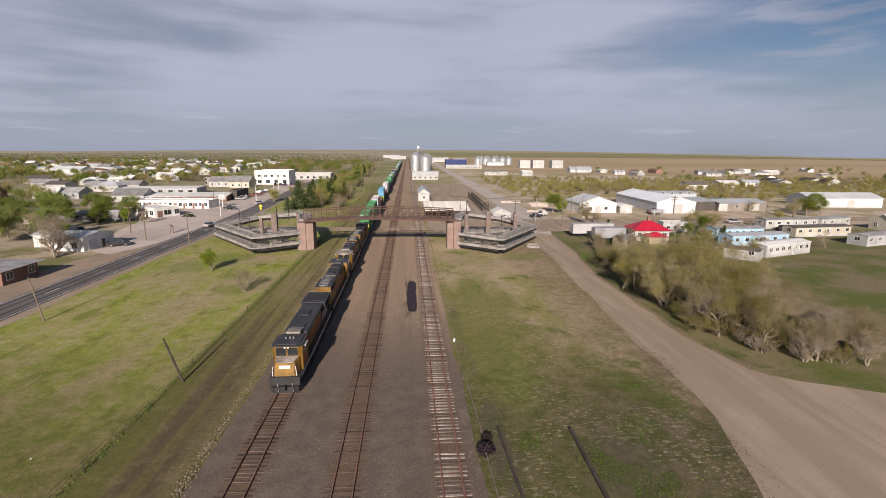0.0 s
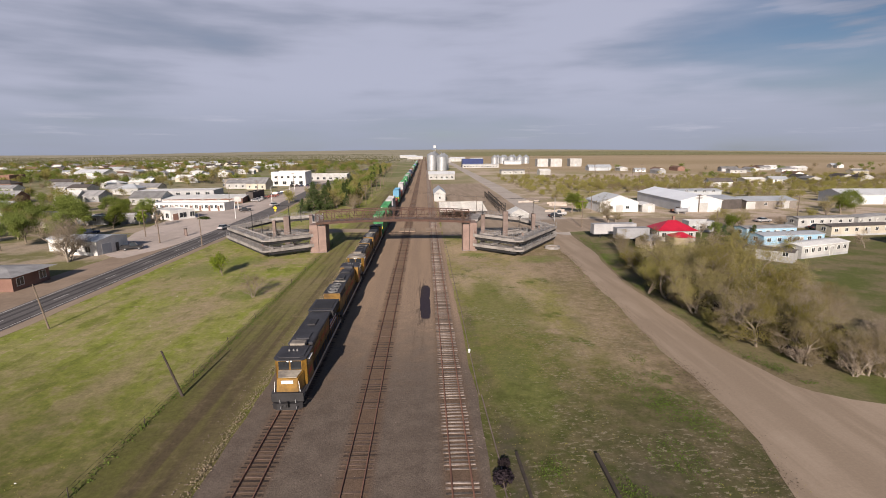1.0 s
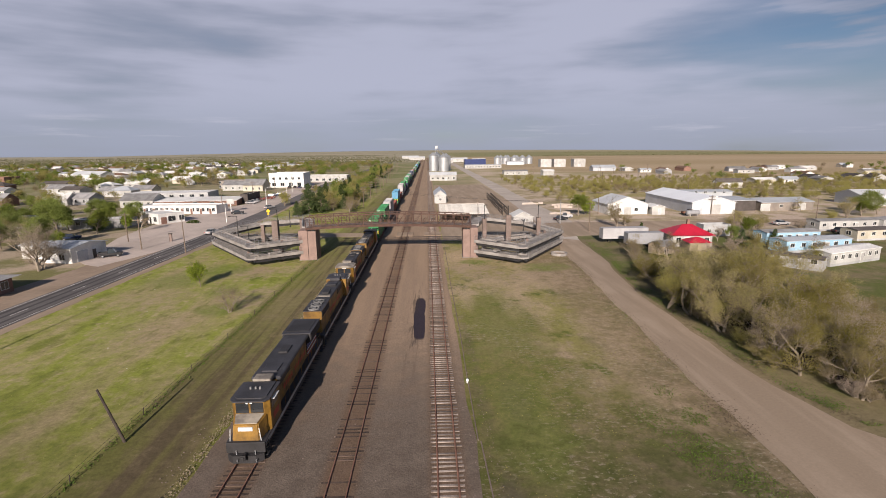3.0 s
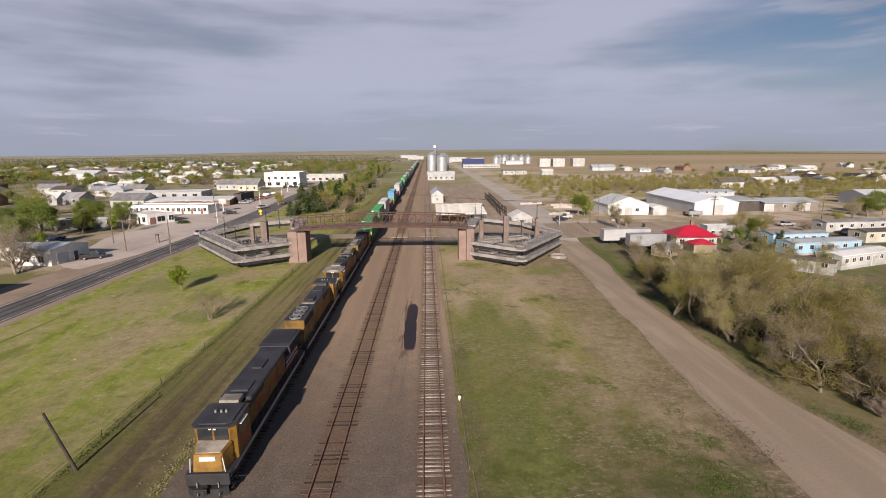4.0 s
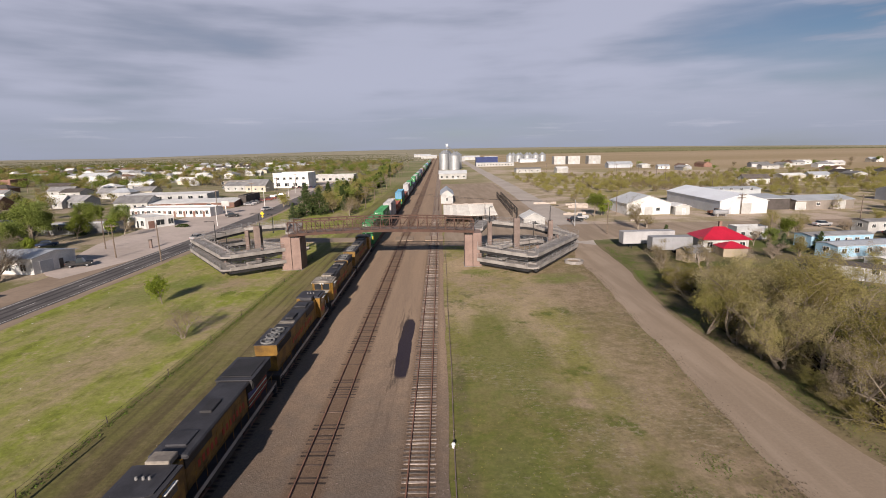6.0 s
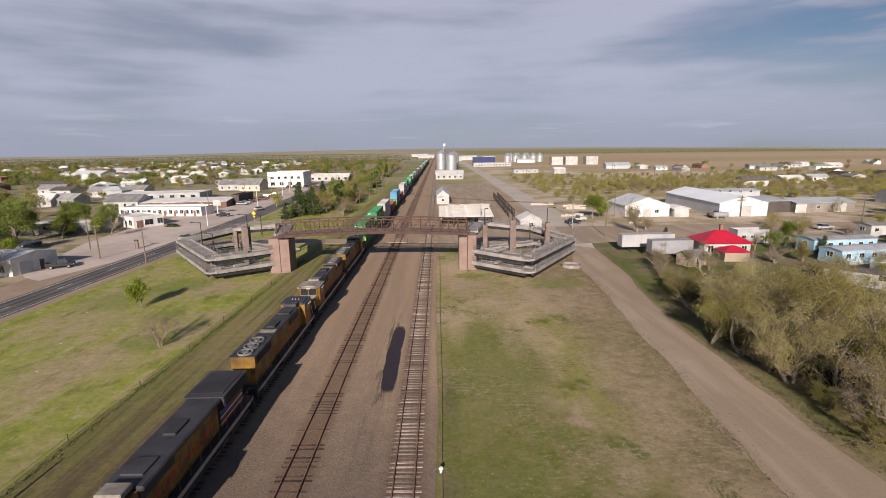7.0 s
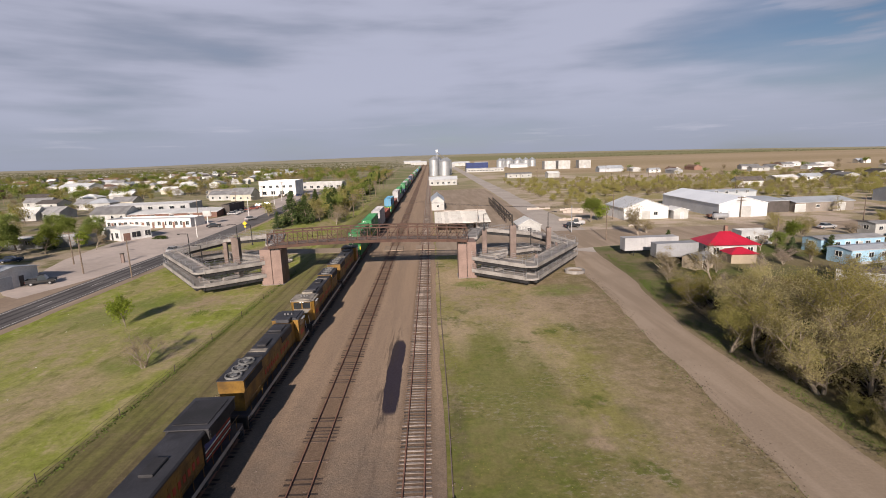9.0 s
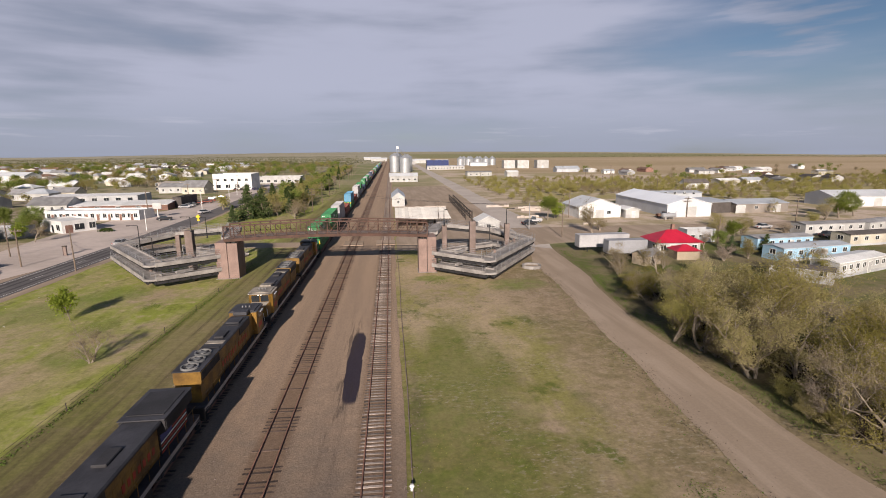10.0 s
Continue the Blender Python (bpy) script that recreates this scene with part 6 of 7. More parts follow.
def semi_trailer(x, y, rot, L, mat, label):
    t = thing("box_trailer", label, "trailer", pose(x, y, 0, 0, 0, rot), "parked trailers")
    bm = bmesh.new()
    bx(bm, -L / 2, L / 2, -1.25, 1.25, 1.1, 3.7, 0.05)
    n = int(L / 0.6)
    part("box_body", bm, M[mat], t)
    for s in (-1, 1):
        for k in range(n):
            u = -L / 2 + 0.3 + k * (L - 0.6) / (n - 1)
            bm = bmesh.new()
            bx(bm, u - 0.04, u + 0.04, s * 1.26 - 0.015, s * 1.26 + 0.015, 1.2, 3.6)
            part("rib", bm, M[mat], t)
    bm = bmesh.new()
    bx(bm, -L / 2, L / 2, -0.5, 0.5, 0.85, 1.1)
    part("chassis", bm, M["dark_metal"], t)
    for u in (L / 2 - 1.2, L / 2 - 2.5):
        for s in (-0.95, 0.95):
            bm = bmesh.new()
            rod(bm, (u, s - 0.2, 0.5), (u, s + 0.2, 0.5), 0.5, n=14)
            part("wheel", bm, M["tyre"], t)
    bm = bmesh.new()
    for s in (-0.8, 0.8):
        rod(bm, (-L / 2 + 2, s, 0.0), (-L / 2 + 2, s, 1.0), 0.08, n=6)
    part("landing_gear", bm, M["dark_metal"], t)


semi_trailer(53.2, 124.6, 1, 11.0, "c_white", "white box trailer parked on the grass")
semi_trailer(54.9, 117.6, 0, 8.0, "c_grey", "pale ribbed box trailer parked in brush")

# freight shed, grey hut and white gabled store by the line
def open_canopy(x0, x1, y0, y1, lo, hi):
    """A single-slope roof of pale metal sheets on timber posts."""
    c = thing("freight_canopy", "open freight canopy with a pale sheet roof on dark posts", "canopy")
    n = 16
    for k in range(n):
        a, b = x0 + (x1 - x0) * k / n, x0 + (x1 - x0) * (k + 1) / n - 0.03
        bm = bmesh.new()
        v = [(a, y0, lo), (b, y0, lo), (b, y1, hi), (a, y1, hi)]
        bv = [bm.verts.new(p) for p in v] + [bm.verts.new((p[0], p[1], p[2] + 0.09)) for p in v]
        for q in ((0, 1, 2, 3), (4, 5, 6, 7), (0, 1, 5, 4), (1, 2, 6, 5), (2, 3, 7, 6), (3, 0, 4, 7)):
            bm.faces.new([bv[i] for i in q])
        part("roof_sheet", bm, M["roof_canopy"], c)
    for y, z in ((y0 + 0.4, lo), ((y0 + y1) / 2, (lo + hi) / 2), (y1 - 0.4, hi)):
        bm = bmesh.new()
        bx(bm, x0 + 0.1, x1 - 0.1, y - 0.12, y + 0.12, z - 0.32, z - 0.02)
        part("purlin", bm, M["dark_wood"], c)
        for k in range(5):
            bm = bmesh.new()
            u = x0 + 0.4 + (x1 - x0 - 0.8) * k / 4
            bx(bm, u - 0.13, u + 0.13, y - 0.13, y + 0.13, -0.2, z - 0.3)
            part("post", bm, M["dark_wood"], c)
    bm = bmesh.new()
    bx(bm, x0 + 0.3, x1 - 0.3, y1 - 0.3, y1 - 0.2, 0, hi - 0.35)
    part("back_wall", bm, M["tan_wall"], c)


open_canopy(9.9, 25.4, 160.5, 175.0, 2.75, 4.3)
building(11.6, 229, 90, 22, 5.0, 3.6, 1.9, "white", "grey_metal", "gable", "narrow white hut with a grey metal roof", "hut", "track_hut", wins=(("w", 0, 1.2, 0.8, 1.0),), over=0.3)
building(34.7, 157.4, 90, 7.0, 5.9, 2.5, 1.5, "white", "roof_white", "gable", "small white gabled store beside the dirt road", "store shed", "gabled_shed", wins=(("w", 0, 0.9, 1.1, 0.9),), doors=(("w", -1.8, 0.8, 1.9, "white"),), over=0.25)
building(18, 384, 0, 20, 10, 4.2, 2.0, "white", "white_metal", "gable", "white elevator office at the foot of the silos", "office", "elevator_office", wins=row("s", -8, 8, 5, 1.2, 1.4, 1.2), doors=(("s", 2, 1.2, 2.2, "grey_metal"),))
# trestle rack east of the yard
def rack(x0, y0, x1, y1):
    t = thing("loading_rack", "dark timber loading rack along the yard", "rack", None)
    n = 14
    for k in range(n + 1):
        f = k / n
        p = (x0 + (x1 - x0) * f, y0 + (y1 - y0) * f)
        bm = bmesh.new()
        bx(bm, p[0] - 0.12, p[0] + 0.12, p[1] - 0.12, p[1] + 0.12, -0.1, 2.6)
        part("post", bm, M["dark_wood"], t)
        bm = bmesh.new()
        bx(bm, p[0] + 1.6, p[0] + 1.84, p[1] - 0.12, p[1] + 0.12, -0.1, 2.6)
        part("post", bm, M["dark_wood"], t)
    for z in (1.3, 2.5):
        for d in (0, 1.72):
            bm = bmesh.new()
            beam(bm, (x0 + d, y0, z), (x1 + d, y1, z), 0.2, 0.28)
            part("rail_beam", bm, M["dark_wood"], t)


rack(31.9, 176, 34.0, 238)


def silo(x, y, r, h, roof=0.35, label="tall galvanised grain silo with a conical roof", group="grain silos"):
    s = thing("grain_silo", label, "silo", pose(x, y, ground_height(x, y)), group)
    bm = bmesh.new()
    n = 28
    rod(bm, (0, 0, -0.2), (0, 0, h), r, n=n, caps=True)
    part("shell", bm, M["tank"], s)
    for k in range(int(h / 1.6)):
        bm = bmesh.new()
        z = 0.8 + k * 1.6
        rod(bm, (0, 0, z - 0.06), (0, 0, z + 0.06), r + 0.06, n=n, caps=True)
        part("hoop", bm, M["tank"], s)
    bm = bmesh.new()
    rod(bm, (0, 0, h), (0, 0, h + r * roof * 2), r + 0.2, 0.4, n=n)
    part("cone_roof", bm, M["tank"], s)
    bm = bmesh.new()
    for k in range(int(h / 0.8)):
        bx(bm, -0.25, 0.25, -r - 0.16, -r - 0.1, 0.5 + k * 0.8, 0.56 + k * 0.8)
    bx(bm, -0.28, -0.22, -r - 0.16, -r - 0.08, 0, h)
    bx(bm, 0.22, 0.28, -r - 0.16, -r - 0.08, 0, h)
    part("ladder", bm, M["galv"], s)


silo(13.0, 556, 5.2, 17)
silo(24.0, 548, 5.6, 15)
silo(16.5, 580, 5.2, 17.5)
silo(27.5, 575, 5.4, 15.5)
leg = thing("bucket_elevator", "slim steel bucket elevator tower over the silos", "elevator tower", pose(16.6, 566, 0))
for dx_ in (-0.8, 0.8):
    for dy_ in (-0.8, 0.8):
        bm_ = bmesh.new()
        bx(bm_, dx_ - 0.12, dx_ + 0.12, dy_ - 0.12, dy_ + 0.12, 0, 27)
        part("leg_post", bm_, M["galv"], leg)
bm_ = bmesh.new()
bx(bm_, -1.3, 1.3, -1.3, 1.3, 24.5, 27.5, 0.1)
part("head_house", bm_, M["white_metal"], leg)
bm_ = bmesh.new()
rod(bm_, (0, 0, 25), (8, -16, 19), 0.35)
part("spout", bm_, M["galv"], leg)
for x_, y_ in ((119, 800), (132, 800), (146, 800), (158, 792), (170, 800), (138, 815), (126, 812), (152, 812)):
    silo(x_, y_, 5.6, 10, 0.4, "squat galvanised grain bin with a cone roof", "grain bins")
building(67.0, 642, 0, 27, 16, 10.5, 0.2, "roof_blue", "roof_blue", "flat", "deep blue metal warehouse", "warehouse", "blue_warehouse")
building(76, 628, 0, 46, 9, 4.0, 0.6, "white", "white_metal", "gable", "long low white office before the blue warehouse", "office", "white_office", wins=row("s", -20, 20, 12, 1.2, 1.8, 1.2))
for k_, (x_, w_) in enumerate(((160, 14), (178, 15), (204, 15))):
    building(x_, 650, 0, w_, 14, 9.5, 0.3, "white", "white_metal", "flat", "tall plain white storage tank building", "warehouse", "tall_white_store", doors=(("s", 0, 3, 3.2, "grey_metal"),), group="white stores")
building(190, 520, 0, 24, 12, 3.4, 2.6, "grey_metal", "grey_metal", "gable", "rounded grey metal machine shed", "shed", "machine_shed", doors=(("e", 0, 4, 3, "white"),))
building(86, 455, 5, 22, 8, 3.4, 1.0, "white", "roof_grey", "gable", "low white sheds on the waste ground", "shed", "low_shed", wins=row("s", -8, 8, 4, 1.2, 1.2, 1.0))
building(112, 440, 8, 10, 7, 3.8, 1.4, "white", "roof_white", "gable", "white shed on the waste ground", "shed", "low_shed")
building(140, 760, 3, 26, 12, 4.5, 1.4, "white_metal", "white_metal", "gable", "white metal shed before the grain bins", "shed", "bin_shed")
for x_, y_, l_ in ((40, 900, 24), (70, 980, 30), (95, 860, 22), (-20, 1250, 40), (-45, 1500, 50)):
    building(x_, y_, rng.uniform(-8, 8), l_, 12, 6, 2.5, "white", "white_metal", "gable", "far white farm building along the line", "farm building", "farm_building")

def slab_wall(x, y, rot, L, h, label):
    """A low broken wall of pale concrete blocks."""
    w = thing("low_wall", label, "wall", pose(x, y, 0, 0, 0, rot), "low pale walls")
    r = random.Random(int(x * 11 + y))
    u = -L / 2
    while u < L / 2:
        d = r.uniform(0.9, 2.2)
        bm = bmesh.new()
        bx(bm, u, u + d - 0.06, -0.2, 0.2, -0.1, h * r.uniform(0.55, 1.0), 0.03)
        part("block", bm, M["gravel"], w)
        u += d


for x_, y_, r_, l_, h_ in ((21.0, 211, 0, 15.0, 0.9), (49.0, 210, 3, 8.0, 0.9), (52.0, 178, 8, 7.0, 1.1), (58.0, 196, -6, 6.0, 1.2), (66.0, 205, 4, 20.0, 0.8), (66.5, 162, 12, 5.0, 0.8)):
    slab_wall(x_, y_, r_, l_, h_, "low broken wall of pale concrete blocks")


def flat_tank(x, y, rot, L, r, mat, label):
    """A lying tank on two cradles."""
    t = thing("storage_tank", label, "tank", pose(x, y, 0, 0, 0, rot), "lying tanks")
    bm = bmesh.new()
    rod(bm, (-L / 2, 0, r + 0.5), (L / 2, 0, r + 0.5), r, n=20)
    for q in (-1, 1):
        rod(bm, (q * L / 2, 0, r + 0.5), (q * (L / 2 + 0.3 * r), 0, r + 0.5), r, 0.55 * r, n=20)
    part("shell", bm, M[mat], t)
    for q in (-L * 0.3, L * 0.3):
        bm = bmesh.new()
        bx(bm, q - 0.2, q + 0.2, -0.8 * r, 0.8 * r, -0.1, 0.8)
        part("cradle", bm, M["ramp"], t)
    bm = bmesh.new()
    rod(bm, (0, 0, 2 * r + 0.45), (0, 0, 2 * r + 0.75), 0.25, n=10)
    part("hatch", bm, M["galv"], t)


flat_tank(94.0, 168.0, 4, 4.2, 0.75, "c_grey", "grey lying tank in the warehouse yard")
flat_tank(88.5, 184.5, 90, 5.0, 0.9, "c_white", "white lying tank behind the outbuilding")

# west side: shops and homes
building(-86.5, 197.6, -5, 30, 8.5, 2.7, 0.1, "pale_wall", "roof_white", "flat", "long low white motel block with a row of windows", "motel", "motel_block",
         wins=row("s", -13.8, 13.8, 15, 0.9, 1.1, 1.3), doors=tuple(("s", -12.6 + 3.6 * k, 0.8, 2.0, "brick_wall") for k in range(8)))
building(-81.4, 172.5, -34, 11.6, 8.4, 2.9, 0.1, "pale_wall", "roof_white", "flat", "white flat-roofed filling station", "filling station", "filling_station",
         wins=(("e", 0, 0.7, 2.4, 1.6), ("e", 3.2, 0.7, 1.6, 1.6), ("s", 3.8, 0.8, 1.8, 1.5)), doors=(("s", 1.0, 1.0, 2.1, "glass"), ("e", -2.6, 1.8, 2.2, "brick_wall")))
building(-93, 229, 4, 34, 20, 2.2, 0.9, "brick_wall", "roof_white", "gable", "wide brick store with a pale flat roof", "store", "brick_store", wins=row("s", -14, 14, 5, 0.8, 1.6, 1.0))
building(-75, 236, 0, 3.2, 16, 3.6, 0.2, "roof_dark", "roof_white", "flat", "dark shopfront canopy under a pale roof", "canopy", "shop_canopy")
building(-120, 256, 6, 38, 16, 3.4, -0.2, "grey_wall", "roof_white", "flat", "brick shop row with a white flat roof", "store", "shop_row", wins=row("s", -16, 16, 8, 0.8, 2, 1.8))
building(-113, 324, 8, 20, 12, 5.0, -0.1, "taupe_wall", "roof_grey", "flat", "two-storey taupe brick hall", "hall", "brick_hall", wins=row("s", -10, 10, 6, 3.4, 1.2, 1.5) + row("s", -10, 10, 6, 0.9, 1.2, 1.5))
building(-84, 335, 0, 22, 18, 8.5, 0.3, "pale_wall", "roof_white", "flat", "white two-storey block with a flat roof", "store", "white_block", wins=row("s", -8, 8, 5, 5.0, 1.6, 1.4) + row("s", -8, 8, 4, 1.0, 2.4, 2.0))
building(-95, 303, -8, 12, 10, 3.6, 3.2, "cream", "roof_grey", "gable", "cream house with a steep grey roof", "house", "house", wins=row("s", -4, 4, 3, 1, 1, 1.2))
building(-108, 310, 0, 16, 10, 3.4, 1.8, "white", "roof_grey", "gable", "white gabled house by the highway", "house", "house", wins=row("s", -6, 6, 4, 1, 1, 1.2))
building(-70, 390, 0, 30, 14, 4, 0.5, "white", "roof_white", "flat", "long white shop beside the highway", "store", "white_shop", wins=row("s", -12, 12, 6, 0.8, 2, 1.6))
building(-70.0, 115.8, -9, 7.2, 9.0, 3.1, 0.7, "pale_wall", "grey_metal", "gable", "white cinder-block garage with a grey side", "garage", "garage", wins=(("s", -1.9, 0.7, 1.2, 1.2), ("s", 1.4, 0.7, 1.2, 1.2)), doors=(("e", -1.8, 2.6, 2.3, "grey_metal"), ("e", 1.2, 0.9, 2.0, "roof_dark")))
building(-78.8, 118.6, -9, 5.2, 5.0, 2.9, 0.6, "pale_wall", "grey_metal", "gable", "white annex of the garage", "garage", "garage_annex", wins=(("s", 0, 0.8, 1.6, 1.3),))
building(-67.9, 86.6, 0, 11, 8.0, 2.7, 0.55, "brick_wall", "roof_grey", "hip", "low brick building under a broad grey roof", "house", "low_building", wins=row("e", -2.4, 2.4, 2, 0.8, 1.4, 1.2), over=1.0)
building(-115.5, 222, 0, 13.5, 10, 3.0, 2.4, "white", "roof_grey", "gable", "white house with a grey shingle roof", "house", "house", wins=row("s", -5, 5, 4, 1, 1, 1.2))
building(-96, 161.5, 8, 22, 6, 2.5, 0.0, "roof_grey", "roof_white", "flat", "long grey shed with a pale roof", "shed", "long_store", wins=row("s", -9, 9, 4, 1.2, 1.2, 1.0))
building(-112, 158, -5, 12, 8, 2.8, 1.6, "cream", "roof_grey", "gable", "cream house among green trees", "house", "house", wins=row("s", -4, 4, 3, 1, 1, 1.1))
building(-122, 122, 10, 13, 9, 2.8, 1.8, "white", "roof_grey", "gable", "white house under trees", "house", "house", wins=row("s", -4, 4, 3, 1, 1, 1.1))
building(-285, 446, -15, 31, 14, 5.0, 2.6, "pale_wall", "white_metal", "gable", "large white hall with a bright roof", "hall", "white_hall")
building(-320, 380, 4, 40, 16, 5, 1.0, "brick_wall", "roof_grey", "flat", "long brown brick school block", "school", "brick_school", wins=row("s", -17, 17, 9, 1, 2, 1.6))

for x_, y_, l_, wl, rf in ((-162, 277, 12, "white", "roof_grey"), (-186, 343, 15, "white", "roof_white"), (-176, 385, 16, "cream", "roof_white"), (-150, 286, 12, "cream", "roof_grey"), (-205, 300, 13, "white", "roof_grey"), (-150, 236, 13, "grey_wall", "roof_grey")):
    building(x_, y_, rng.uniform(-8, 8), l_, 8.5, 3.0, 2.0, wl, rf, "gable", "pale gabled house on the near streets", "house", "house", wins=row("s", -4, 4, 3, 1, 1.1, 1.2))

# homes of the town, set out along its streets
_walls = ("pale_wall", "white", "cream", "grey_wall", "pale_wall", "white", "brick_wall")
_roofs = ("roof_grey", "grey_metal", "roof_white", "roof_brown", "roof_white", "roof_grey", "roof_dark")
_wtext = {"pale_wall": "bright white", "white": "white", "cream": "cream", "grey_wall": "grey", "tan_wall": "tan", "brick_wall": "brick"}
_rtext = {"grey_metal": "a pale metal", "roof_grey": "a grey", "roof_dark": "a dark", "roof_brown": "a brown", "roof_white": "a pale"}
for i_ in range(17):
    for j_ in range(12):
        y_ = 190 + i_ * 46 + rng.uniform(-9, 9)
        x_ = -146 - j_ * 34 - rng.uniform(0, 14) - i_ * 4
        if x_ < -0.95 * y_ - 60 or rng.random() < 0.12 or (-360 < x_ < -250 and 360 < y_ < 450):
            continue
        wl, rf = rng.choice(_walls), rng.choice(_roofs)
        l_, w_ = rng.uniform(10, 17), rng.uniform(7.5, 10)
        building(x_, y_, rng.choice((0, 90, 0)) + rng.uniform(-4, 4), l_, w_, rng.uniform(2.7, 3.6), rng.uniform(1.5, 2.6), wl, rf, rng.choice(("gable", "gable", "hip")),
                 _wtext[wl] + " town house with " + _rtext[rf] + " roof among trees", wins=(("s", -3, 1, 1.1, 1.2), ("s", 2.6, 1, 1.1, 1.2)) if i_ < 8 else (), group="town houses")
for k_ in range(28):
    y_ = 280 + 260 * rng.random()
    x_ = 170 + (y_ * 0.75 - 100) * rng.random()
    wl, rf = rng.choice(_walls), rng.choice(_roofs)
    building(x_, y_, rng.choice((0, 90)) + rng.uniform(-5, 5), rng.uniform(9, 16), rng.uniform(6, 9), rng.uniform(2.5, 3.2), rng.uniform(1.0, 2.0), wl, rf, "gable",
             _wtext[wl] + " house with " + _rtext[rf] + " roof on the far lots", wins=(("s", -2.5, 1, 1.1, 1.1), ("s", 2.5, 1, 1.1, 1.1)), group="far houses")

# ---- poles, signs, cars and small things ----
def pole(x, y, h, r=0.14, arms=0, lean=(0, 0), mat="wood_pole", label="weathered wooden utility pole", group="utility poles", rot=0):
    p = thing("utility_pole", label, "utility pole", pose(x, y, ground_height(x, y), 0, 0, rot), group)
    bm = bmesh.new()
    rod(bm, (0, 0, -0.4), (lean[0], lean[1], h), r, r * 0.65, n=10)
    part("mast", bm, M[mat], p)
    for k in range(arms):
        z = h - 0.5 - 0.9 * k
        bm = bmesh.new()
        bx(bm, lean[0] - 1.2, lean[0] + 1.2, lean[1] - 0.07, lean[1] + 0.07, z - 0.07, z + 0.07)
        arm = part("crossarm", bm, M[mat], p)
        for u in (-1.05, -0.5, 0.5, 1.05):
            bm = bmesh.new()
            rod(bm, (lean[0] + u, lean[1], z + 0.07), (lean[0] + u, lean[1], z + 0.25), 0.05, 0.03, n=6)
            part("insulator", bm, M["galv"], arm)
    return p


pole(-17.6, 46.2, 4.7, 0.13, 0, (-1.25, -0.5), "dark_wood", "leaning dark wooden post by the fence")
pole(-43.6, 64.9, 6.0, 0.12, 0, (-1.3, 0.2), "wood_pole", "tall pale post beside the highway")
pole(-61.2, 125, 7.4, 0.15, 1)
pole(-48.6, 120, 7.8, 0.13, 0)
pole(-70.2, 135, 7.5, 0.14, 1)
pole(46.1, 155, 7.2, 0.16, 0, label="pale utility pole beside the crossing", mat="galv")
pole(50.6, 141.7, 8.0, 0.14, 1)
pole(65.3, 176.7, 8.0, 0.14, 1)
pole(82.5, 128.5, 6.0, 0.13, 0)
pole(21.7, 160, 7.8, 0.12, 1)
pole(102.5, 172, 6.5, 0.14, 2)
pole(127, 157, 7, 0.14, 1)
for k_ in range(14):
    pole(-19.5 - k_ * 0.75, 206 + k_ * 31, 8.5, 0.15, 3 if k_ < 4 else 2, label="old trackside telegraph pole with crossarms", group="telegraph poles")
for k_ in range(10):
    pole(-73 - k_ * 1.5, 200 + k_ * 38, 9, 0.15, 1)
for k_ in range(16):
    pole(rng.uniform(60, 240), rng.uniform(240, 480), 8, 0.15, 1)


def street_lamp(x, y, h, a, rot=0):
    p = thing("street_lamp", "tall pale steel street lamp with a curved arm", "street lamp", pose(x, y, 0, 0, 0, rot), "street lamps")
    bm = bmesh.new()
    rod(bm, (0, 0, -0.2), (0, 0, h), 0.12, 0.07, n=10)
    part("mast", bm, M["trim"], p)
    bm = bmesh.new()
    for k in range(5):
        f = lambda t: (a * t, 0, h + 0.6 * math.sin(t * math.pi / 2))
        rod(bm, f(k / 5), f((k + 1) / 5), 0.045, n=6)
    part("arm", bm, M["trim"], p)
    bm = bmesh.new()
    bx(bm, a - 0.3, a + 0.35, -0.14, 0.14, h + 0.5, h + 0.66, 0.04)
    part("lamp_head", bm, M["galv"], p)


street_lamp(-59.0, 168.7, 6.3, -1.9)
street_lamp(-61.0, 215, 7.5, 2.2)
street_lamp(-66.0, 262, 8, 2.2)
street_lamp(-70.0, 287, 8, 2.2)

sg = thing("roadside_sign", "blank white roadside sign board on a pale post", "sign", pose(-69.0, 198, 0))
bm_ = bmesh.new()
rod(bm_, (0, 0, -0.3), (0, 0, 4.6), 0.16)
part("post", bm_, M["trim"], sg)
bm_ = bmesh.new()
bx(bm_, -1.4, 1.4, -0.16, 0.16, 2.9, 4.9, 0.05)
part("board", bm_, M["white"], sg)

ys = thing("warning_sign", "yellow diamond crossing sign on a thin post", "road sign", pose(-47.8, 176, 0))
bm_ = bmesh.new()
rod(bm_, (0, 0, -0.3), (0, 0, 2.8), 0.05)
part("post", bm_, M["galv"], ys)
bm_ = bmesh.new()
bx(bm_, -0.5, 0.5, -0.03, 0.03, -0.5, 0.5, m=Matrix.Translation((0, -0.08, 2.7)) @ Matrix.Rotation(radians(45), 4, "Y"))
part("board", bm_, M["mark_yellow"], ys)
bm_ = bmesh.new()
bx(bm_, -0.32, 0.32, -0.1, -0.06, 1.5, 1.95)
part("plate", bm_, M["mark_yellow"], ys)

bp = thing("marker_post", "short pale marker post on the forecourt", "post", pose(-59.6, 135.2, 0))
bm_ = bmesh.new()
bx(bm_, -0.35, 0.35, -0.2, 0.2, -0.2, 1.9, 0.05)
part("shaft", bm_, M["column"], bp)
bm_ = bmesh.new()
bx(bm_, -0.4, 0.4, -0.25, 0.25, 1.9, 2.1, 0.04)
part("cap", bm_, M["dark_wood"], bp)

